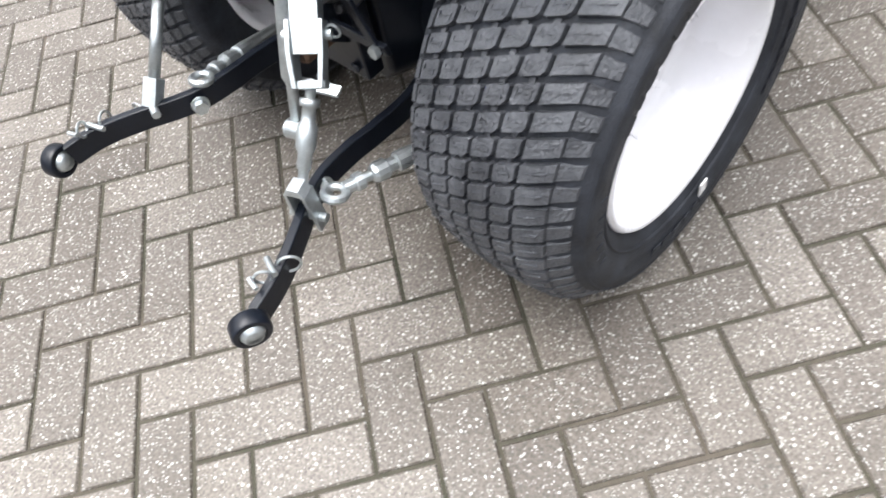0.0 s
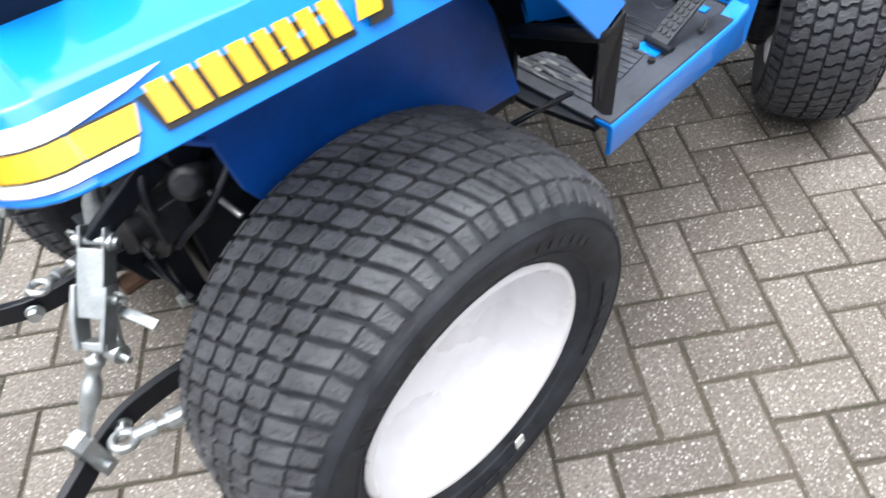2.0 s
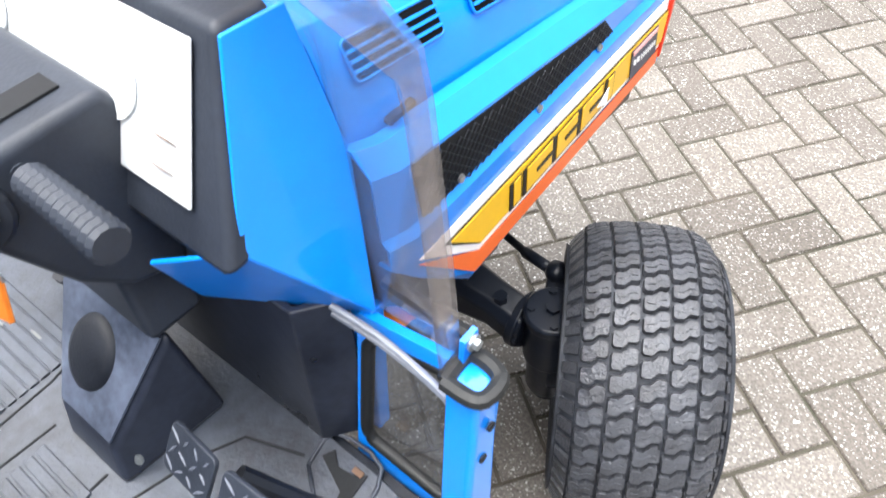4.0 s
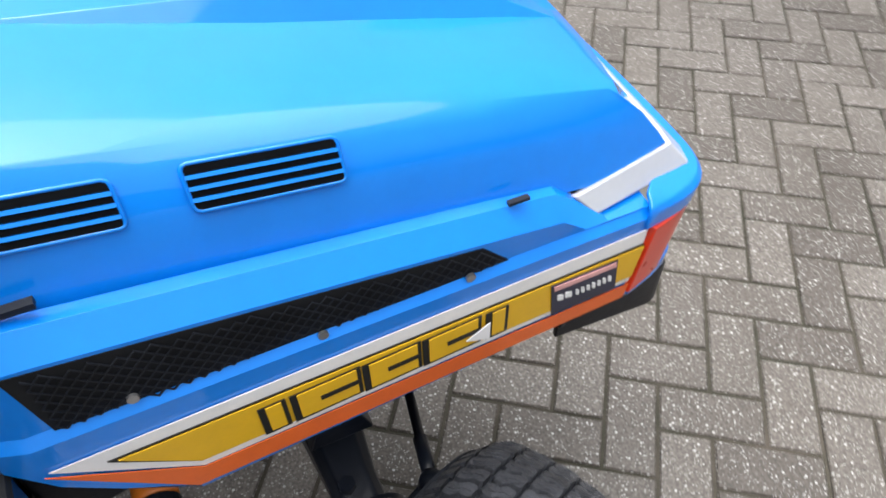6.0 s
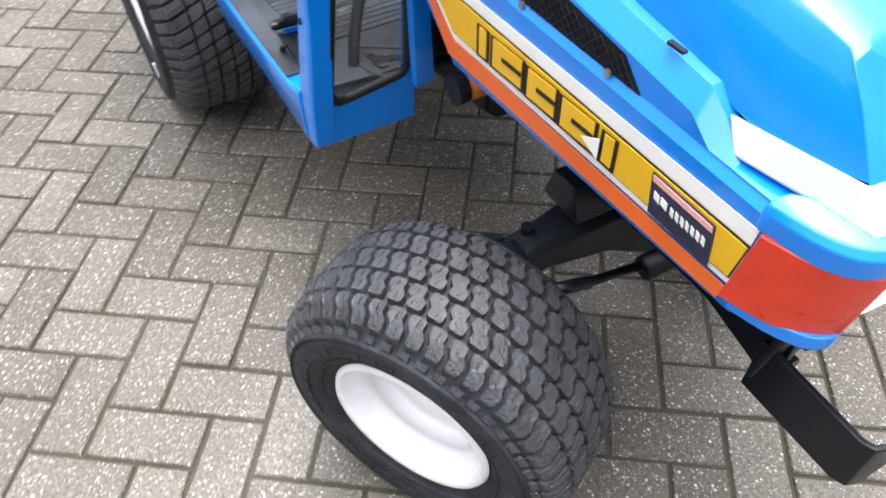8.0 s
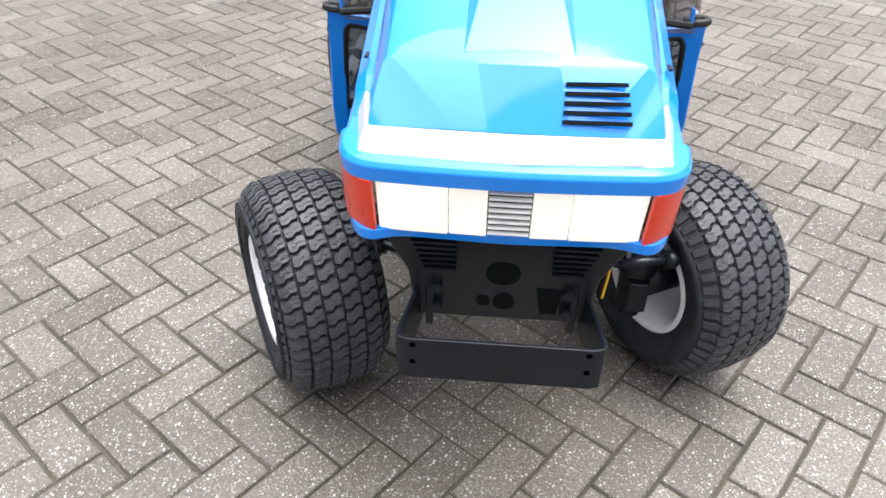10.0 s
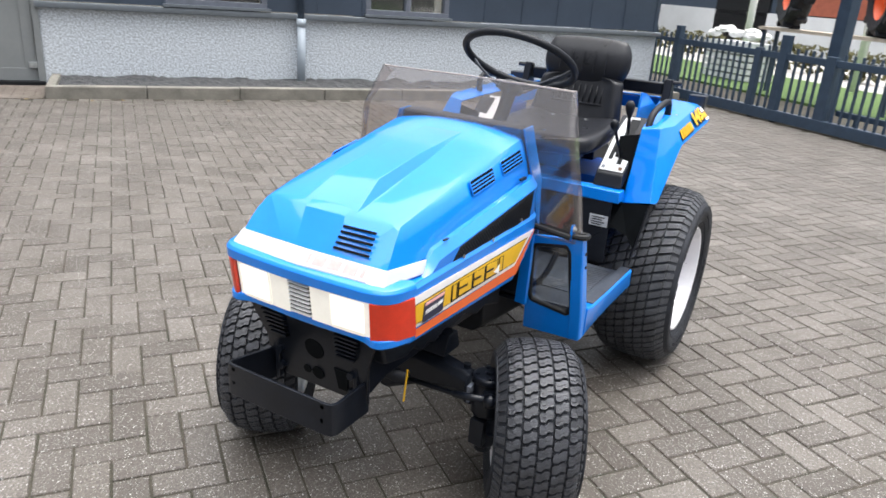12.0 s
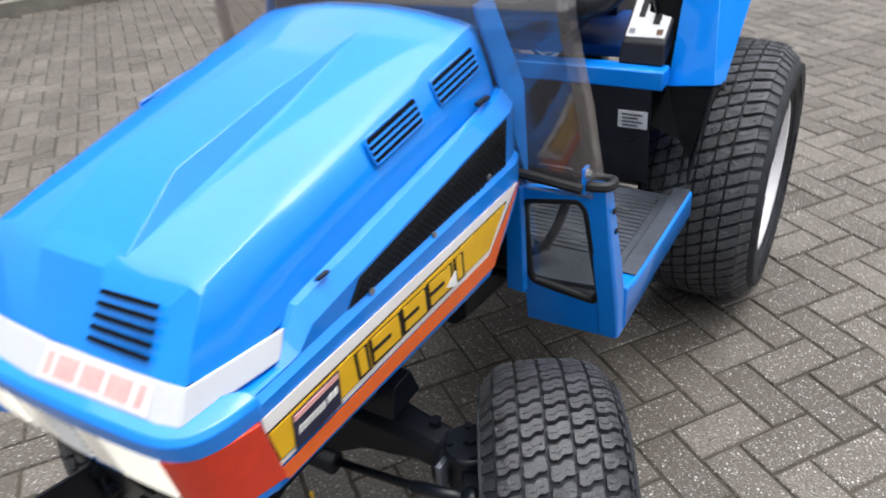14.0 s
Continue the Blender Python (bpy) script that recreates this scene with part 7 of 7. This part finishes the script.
# three-point hitch --------------------------------------------------------------------------------
def hitch(s):
    arm = new("lower_link")
    arm.parent = tractor
    tagged(arm, "black curved lower hitch link with zinc ball end")
    line = curve([flip(p, s) for p in ((0.115, -1.36, 0.300), (0.155, -1.47, 0.310), (0.163, -1.56, 0.318), (0.162, -1.62, 0.322), (0.168, -1.685, 0.325), (0.187, -1.735, 0.327), (0.216, -1.785, 0.328), (0.245, -1.838, 0.327), (0.261, -1.878, 0.325), (0.272, -1.925, 0.320))], 6)
    bm = B()
    rings = []
    for i, p in enumerate(line):
        t = (line[min(i + 1, len(line) - 1)] - line[max(i - 1, 0)]).normalized()
        n_ = t.cross(Vector((0, 0, 1))).normalized()
        u = n_.cross(t)
        rings.append([p + n_ * a * 0.008 + u * b_ * 0.023 for a, b_ in ((-1, -1), (1, -1), (1, 1), (-1, 1))])
    loft(bm, rings)
    part("bar", bm, BLACK, arm, bevel=0.003)
    c = Vector(flip((0.279, -1.944, 0.320), s))
    ax = Vector((0.93 * s, -0.36, 0.0)).normalized()
    if s < 0:
        ax = Vector((0.93, 0.36 * 1, 0)).normalized() * -1
        ax = Vector((-0.93, -0.36, 0)).normalized()
    bm = B()
    lathe(bm, [(0.020, -0.014), (0.029, -0.014), (0.031, -0.010), (0.031, 0.010), (0.029, 0.014), (0.020, 0.014)], 28, axis_to(c, ax), close=True)
    part("eye", bm, BLACK, arm, smooth=False, bevel=0.002)
    bm = B()
    lathe(bm, [(0.010, -0.020), (0.016, -0.018), (0.021, -0.008), (0.022, 0.0), (0.021, 0.008), (0.016, 0.018), (0.010, 0.020)], 24, axis_to(c, ax))
    disc(bm, c - ax * 0.019, ax, 0.0155, 0.038, 20)
    part("ball", bm, ZINC, arm, "bright zinc ball bushing", smooth=True)
    # stabiliser eye bolt on the link
    p = Vector(flip((0.170, -1.700, 0.325), s))
    bm = B()
    disc(bm, p + Vector((0.006 * s, 0, 0)), (s, -0.3, 0), 0.017, 0.004, 18)
    hexnut(bm, p + Vector((0.010 * s, -0.001, 0)), (s, -0.3, 0), 0.0135, 0.012)
    rod(bm, p, p + Vector((0.035 * s, -0.010, 0)), 0.007, 10)
    if s < 0:
        disc(bm, p + Vector((0.012, -0.004, 0)), (1, -0.4, 0), 0.017, 0.004, 18)
        hexnut(bm, p + Vector((0.016, -0.006, 0)), (1, -0.4, 0), 0.0135, 0.012)
    part("link_bolt", bm, ZINC, arm, "zinc bolt through the link")
    # check rod to the axle, outboard
    a, b_ = (Vector((0.222, -1.708, 0.345)), Vector((0.272, -1.480, 0.310))) if s > 0 else (Vector((-0.178, -1.672, 0.350)), Vector((-0.268, -1.450, 0.268)))
    d = (b_ - a).normalized()
    bm = B()
    tube(bm, [a + Vector((0.017 * math.cos(t) * s, -0.017 * math.sin(t), 0.005 * math.sin(t))) for t in [6.2832 * k / 16 for k in range(16)]], 0.0075, 8, loop=True)
    tube(bm, [a + d * q for q in (0.016, 0.034, 0.036, 0.050, 0.052, 0.066, 0.068, 0.074, 0.094, 0.098, 0.112, 0.114, 0.130)] + [b_], [0.011, 0.011, 0.015, 0.015, 0.0085, 0.0085, 0.014, 0.017, 0.017, 0.012, 0.012, 0.0165, 0.0165, 0.010], 12)
    part("check_rod", bm, ZINC, arm, "zinc turnbuckle check rod", smooth=False)
    # linch pin and wire rings near the ball end
    p = Vector(flip((0.245, -1.862, 0.342), s))
    bm = B()
    rod(bm, p + Vector((-0.015 * s, 0.006, 0.010)), p + Vector((0.02 * s, -0.006, 0.012)), 0.005, 8)
    for q, r in ((p + Vector((0.012 * s, -0.020, 0.016)), 0.014), (p + Vector((0.014 * s, 0.022, 0.0)), 0.018)):
        tube(bm, [q + Vector((r * 0.55 * math.cos(t) * s, r * 0.8 * math.cos(t), r * math.sin(t))) for t in [6.2832 * k / 16 for k in range(16)]], 0.0024, 6, loop=True)
    rod(bm, p + Vector((0.0, -0.035, 0.022)), p + Vector((0.022 * s, -0.040, 0.020)), 0.004, 8)
    part("linch_pin", bm, ZINC, arm, "zinc linch pins with wire rings")


mirrored(hitch)


def lift_rod(top, bot, fork, arm_end, turnbuckle):
    """Channel bracket on the lift arm, fork, and the rod down to the link."""
    r_ = new("lift_rod")
    r_.parent = tractor
    tagged(r_, "zinc lift rod with turnbuckle" if turnbuckle else "zinc plain lift rod")
    top, bot, fork, arm_end = Vector(top), Vector(bot), Vector(fork), Vector(arm_end)
    d = (bot - top).normalized()
    side = Vector((0.75, 0.66, 0)).normalized()
    side = (side - d * side.dot(d)).normalized()
    nrm2 = d.cross(side).normalized()
    w, dp = 0.021, 0.016
    bm = B()
    for sg in (-1, 1):
        prism(bm, [top + side * w * sg - nrm2 * dp - d * 0.012, top + side * w * sg + nrm2 * dp - d * 0.012, bot + side * w * sg + nrm2 * dp, bot + side * w * sg - nrm2 * dp], side * 0.004 * -sg)
    prism(bm, [top + nrm2 * dp - side * w * 0.9 + d * 0.02, top + nrm2 * dp + side * w * 0.9 + d * 0.02, bot + nrm2 * dp + side * w * 0.9 + d * 0.012, bot + nrm2 * dp - side * w * 0.9 + d * 0.012], nrm2 * -0.004)
    part("channel", bm, ZINC, r_, "zinc folded channel bracket", bevel=0.0015)
    bm = B()
    rod(bm, top - side * 0.034 + d * 0.01, top + side * 0.034 + d * 0.01, 0.009, 12)
    disc(bm, top + side * 0.022 + d * 0.01, side, 0.014, 0.006, 16)
    part("pin", bm, ZINC, r_, smooth=False)
    bm = B()
    rod(bm, bot - side * 0.036 - d * 0.016, bot + side * 0.036 - d * 0.016, 0.008, 12)
    part("pin", bm, ZINC, r_, smooth=False)
    for q in (top - side * 0.036 + d * 0.006, bot + side * 0.038 - d * 0.02):
        bm = B()
        tube(bm, [q + Vector((0.010 * math.cos(t), 0.004 * math.cos(t), 0.011 * math.sin(t))) for t in [6.2832 * k / 14 for k in range(14)]], 0.002, 6, loop=True)
        part("clip_ring", bm, ZINC, r_)
    bm = B()
    for sg in (-1, 1):
        prism(bm, [bot + side * (w + 0.007) * sg - nrm2 * 0.012 - d * 0.036, bot + side * (w + 0.007) * sg + nrm2 * 0.020 - d * 0.036, bot + side * (w + 0.007) * sg + nrm2 * 0.022 + d * 0.010, fork + side * (w + 0.002) * sg + nrm2 * 0.020, fork + side * (w + 0.002) * sg - nrm2 * 0.014], side * 0.008 * -sg)
    prism(bm, [fork - side * (w + 0.004) - nrm2 * 0.014, fork + side * (w + 0.004) - nrm2 * 0.014, fork + side * (w + 0.004) + nrm2 * 0.014, fork - side * (w + 0.004) + nrm2 * 0.014], d * -0.012)
    part("fork", bm, ZINC, r_, bevel=0.0015)
    e = (arm_end - fork).normalized()
    ln = (arm_end - fork).length
    bm = B()
    if turnbuckle:
        tube(bm, [fork, fork + e * ln * 0.08, fork + e * ln * 0.085, fork + e * ln * 0.15, fork + e * ln * 0.16, fork + e * ln * 0.28, fork + e * ln * 0.34, fork + e * ln * 0.52, fork + e * ln * 0.58, fork + e * ln * 0.72, fork + e * ln * 0.74, fork + e * ln * 0.82, arm_end],
             [0.008, 0.008, 0.015, 0.015, 0.0105, 0.0105, 0.0155, 0.0155, 0.0110, 0.0110, 0.008, 0.008, 0.010], 14)
    else:
        tube(bm, [fork, arm_end - e * 0.05], 0.0105, 14)
    part("rod", bm, ZINC, r_, smooth=True)
    bm = B()
    sd = Vector((0.93, 0.36, 0)).normalized() if arm_end.x > 0 else Vector((0.93, -0.36, 0)).normalized()
    dn = Vector((0, 0, -1))
    fwd = sd.cross(dn)
    if turnbuckle:
        for sg in (-1, 1):
            prism(bm, [arm_end + sd * 0.018 * sg + fwd * 0.014 + dn * -0.018, arm_end + sd * 0.018 * sg - fwd * 0.014 + dn * -0.018, arm_end + sd * 0.022 * sg - fwd * 0.014 + dn * 0.064, arm_end + sd * 0.022 * sg + fwd * 0.014 + dn * 0.064], sd * 0.006 * -sg)
        prism(bm, [arm_end - sd * 0.018 - fwd * 0.014 - dn * 0.018, arm_end + sd * 0.018 - fwd * 0.014 - dn * 0.018, arm_end + sd * 0.010 - fwd * 0.012 - dn * 0.030, arm_end - sd * 0.010 - fwd * 0.012 - dn * 0.030], fwd * 0.026)
        rod(bm, arm_end + dn * 0.042 - sd * 0.032, arm_end + dn * 0.042 + sd * 0.032, 0.008, 12)
    else:
        box(bm, (0, 0, 0), (0.030, 0.022, 0.055), axis_to(arm_end - e * 0.022, e))
        rod(bm, arm_end - sd * 0.03, arm_end + sd * 0.03, 0.008, 12)
        q = arm_end + Vector((-0.022, -0.018, 0.0))
        tube(bm, [q + Vector((0.012 * math.cos(t), 0.003 * math.cos(t), 0.008 * math.sin(t))) for t in [6.2832 * k / 14 for k in range(14)]], 0.0022, 6, loop=True)
    part("clevis", bm, ZINC, r_, bevel=0.001)
    # the black lift arm behind it
    bm = B()
    root = Vector((0.125 * (1 if top.x > 0 else -1), -1.40, 0.70))
    u = (top - root).normalized()
    n2 = u.cross(Vector((0, 0, 1))).normalized()
    v2 = n2.cross(u)
    loft(bm, [[root + n2 * a * 0.010 + v2 * b_ * 0.026 for a, b_ in ((-1, -1), (1, -1), (1, 1), (-1, 1))], [top + u * 0.012 + n2 * a * 0.009 + v2 * b_ * 0.015 for a, b_ in ((-1, -1), (1, -1), (1, 1), (-1, 1))]])
    part("lift_arm", bm, BLACK, r_, "black lift arm", bevel=0.004)


lift_rod((0.102, -1.554, 0.612), (0.146, -1.618, 0.535), (0.170, -1.652, 0.492), (0.206, -1.755, 0.372), True)
lift_rod((-0.262, -1.568, 0.640), (-0.256, -1.612, 0.535), (-0.252, -1.640, 0.482), (-0.209, -1.766, 0.345), False)
# castings, hoses and the brake rod seen under the tail
bm = B()
lathe(bm, [(0.0, 0.0), (0.070, 0.0), (0.074, 0.006), (0.074, 0.016), (0.050, 0.022), (0.040, 0.050), (0.0, 0.050)], 22, axis_to((0.045, -1.478, 0.545), (0.3, -1, 0.2)))
for k in range(6):
    a = k * 1.047
    hexnut(bm, (0.045 + 0.060 * math.cos(a), -1.496, 0.545 + 0.060 * math.sin(a)), (0.3, -1, 0.2), 0.009, 0.012)
part("rear_casting", bm, CAST, tractor, "oily dark grey rear casting with bolts", bevel=0.002)
bm = B()
box(bm, (0.105, -1.455, 0.575), (0.050, 0.060, 0.070))
lathe(bm, [(0.0, 0.0), (0.024, 0.0), (0.026, 0.005), (0.026, 0.050), (0.018, 0.058), (0.0, 0.058)], 18, axis_to((0.150, -1.40, 0.640), (0.6, -0.5, 0.5)))
part("valve_block", bm, CAST, tractor, "dark grey hydraulic valve block", bevel=0.004)
part("brake_rod", rod(B(), (0.107, -1.405, 0.633), (0.216, -1.385, 0.589), 0.005, 8), BARE, tractor, "dull steel brake rod")
for k, pts in enumerate((((0.08, -1.43, 0.70), (0.13, -1.47, 0.66), (0.125, -1.475, 0.60), (0.10, -1.47, 0.56)), ((0.19, -1.36, 0.66), (0.20, -1.42, 0.62), (0.15, -1.45, 0.56), (0.12, -1.47, 0.52)))):
    part("hose", tube(B(), curve(pts, 6), 0.0065, 8), PLASTIC, tractor, "black rubber hose", smooth=True)
# drawbar brace under the power take-off
bm = B()
prism(bm, [(0.036, -1.525, 0.484), (0.165, -1.505, 0.456), (0.165, -1.500, 0.432), (0.036, -1.520, 0.458)], (0, 0.010, 0))
prism(bm, [(0.095, -1.515, 0.540), (0.125, -1.515, 0.535), (0.160, -1.508, 0.440), (0.140, -1.508, 0.440)], (0, 0.008, 0))
part("drawbar_brace", bm, BLACK, tractor, "black flat steel drawbar brace", bevel=0.002)
for p in ((0.050, -1.522, 0.470), (0.150, -1.508, 0.446)):
    part("brace_bolt", hexnut(B(), p, (0, -1, 0.1), 0.0115, 0.010), ZINC, tractor)
# top link stowed in the middle, with its bent pin
bm = B()
tube(bm, [(0.000, -1.500, 0.66), (0.002, -1.520, 0.60), (0.004, -1.525, 0.585), (0.02, -1.60, 0.40), (0.022, -1.605, 0.39), (0.03, -1.63, 0.32)], [0.012, 0.012, 0.017, 0.017, 0.010, 0.010], 14)
top_link = part("top_link", bm, ZINC, tractor, "zinc top link hanging from its bracket", smooth=True)
part("top_link_pin", tube(B(), curve([(-0.03, -1.50, 0.72), (-0.045, -1.52, 0.75), (-0.030, -1.53, 0.765), (-0.010, -1.525, 0.74), (-0.004, -1.515, 0.68)], 5), 0.006, 10), ZINC, top_link, smooth=True)
bm = B()
disc(bm, (0.018, -1.642, 0.312), (1, 0.3, 0), 0.018, 0.028, 20)
rod(bm, (0.010, -1.645, 0.312), (0.066, -1.630, 0.312), 0.007, 10)
part("top_link_end", bm, ZINC, top_link)
bm = B()
prism(bm, [(0.02, -1.60, 0.372), (0.09, -1.57, 0.362), (0.088, -1.555, 0.370), (0.02, -1.585, 0.382)], (0, 0, 0.006))
part("locking_tab", bm, ZINC, top_link)
bm = B()
for s in (1, -1):
    prism(bm, [(0.025 * s, -1.47, 0.76), (0.025 * s, -1.53, 0.74), (0.025 * s, -1.53, 0.66), (0.025 * s, -1.47, 0.62)], (0.008 * s, 0, 0))
rod(bm, (-0.05, -1.515, 0.70), (0.06, -1.515, 0.70), 0.009, 12)
part("top_link_bracket", bm, BLACK, tractor, bevel=0.002)
bm = B()
tube(bm, curve([(0.06, -1.52, 0.70), (0.085, -1.53, 0.715), (0.09, -1.52, 0.69), (0.065, -1.52, 0.675)], 4), 0.004, 8)
part("spare_pin", bm, ZINC, tractor)
part("stay_wire", tube(B(), curve([(-0.262, -1.57, 0.655), (-0.20, -1.56, 0.70), (-0.12, -1.55, 0.735)], 5), 0.0035, 6), ZINC, tractor)


# ---- the yard's paving: herringbone of two-to-one pavers, in the lattice of the yard ----
P = 0.1065
OFF = Vector((-0.0360, -0.0273))
TOP = 0.0
paving = thing("paving", "herringbone yard of brown-grey aggregate pavers, worn and mossy in the joints", "paving", kind="structure")
paving.matrix_basis = YARD @ Matrix.Translation((OFF.x, OFF.y, 0))


def paver_verts(w, h, t=0.05, c=0.003):
    """Corners of a paver with a worn top edge: top, chamfer ring and foot."""
    g = 0.0040
    out = []
    for inset, z in ((g + c, 0.0), (g, -c), (g, -t)):
        out += [(inset, inset, z), (w - inset, inset, z), (w - inset, h - inset, z), (inset, h - inset, z)]
    return out


FACES = [(0, 1, 2, 3)] + [(4 + k, 4 + (k + 1) % 4, (k + 1) % 4, k) for k in range(4)] + [(8 + k, 8 + (k + 1) % 4, 4 + (k + 1) % 4, 4 + k) for k in range(4)]


def paver_mesh(w, h):
    me = bpy.data.meshes.new("paver")
    me.from_pydata(paver_verts(w, h), [], FACES)
    me.materials.append(PAVER)
    return me


LONG, TALL = paver_mesh(2 * P, P), paver_mesh(P, 2 * P)
rng = random.Random(11)
rest_v, rest_f, count = [], [], 0
A0, A1, S0, S1 = -7.20, 8.5, -9.5, 6.86
for i in range(int(A0 / P) - 2, int(A1 / P) + 2):
    for j in range(int(-S1 / P) - 2, int(-S0 / P) + 2):
        k = (i + j) % 4
        if k not in (0, 2):
            continue
        w, h = (2, 1) if k == 0 else (1, 2)
        x, y = i * P, j * P
        if x < A0 or x + w * P > A1 or y < -S1 or y + h * P > -S0:
            continue
        z = rng.uniform(-0.0016, 0.0016)
        tx, ty = rng.uniform(-0.006, 0.006), rng.uniform(-0.006, 0.006)
        c = YARD @ Vector((x + OFF.x + w * P / 2, y + OFF.y + h * P / 2, 0))
        if count < 300 and 0.22 < c.x < 1.08 and -2.35 < c.y < 0.95 and not (c.x < 0.65 and -1.6 < c.y < -0.9):
            ob = new("paver", LONG if k == 0 else TALL)
            ob.parent, ob.location, ob.rotation_euler = paving, (x, y, z), (tx * 0.6, ty * 0.6, 0)
            count += 1
        else:
            b0 = len(rest_v)
            for vx, vy, vz in paver_verts(w * P, h * P):
                rest_v.append((x + vx, y + vy, z + vz + (vx - w * P / 2) * ty * 0.6 + (vy - h * P / 2) * tx * 0.6))
            rest_f += [tuple(q + b0 for q in f) for f in FACES]
me = bpy.data.meshes.new("far_pavers")
me.from_pydata(rest_v, [], rest_f)
me.materials.append(PAVER)
far = new("far_pavers", me)
far.parent = paving
tagged(far, kind="stuff")
entry = thing("door_paving", "short patch of pale reddish-grey pavers before the door", "paving", kind="structure", at=YARD)
brick_mesh = {}
for j in range(8):
    x, n_ = 1.465, 0
    while x < 2.70:
        ln = min(0.1045 if j % 2 and n_ == 0 else 0.209, 2.725 - x)
        if round(ln, 3) not in brick_mesh:
            me = bpy.data.meshes.new("paver")
            me.from_pydata(paver_verts(ln, 0.1075), [], FACES)
            me.materials.append(REDPAVER)
            brick_mesh[round(ln, 3)] = me
        ob = new("paver", brick_mesh[round(ln, 3)])
        ob.parent, ob.location = entry, (x, -6.985 - 0.1075 * j, TOP + 0.004)
        x, n_ = x + ln, n_ + 1
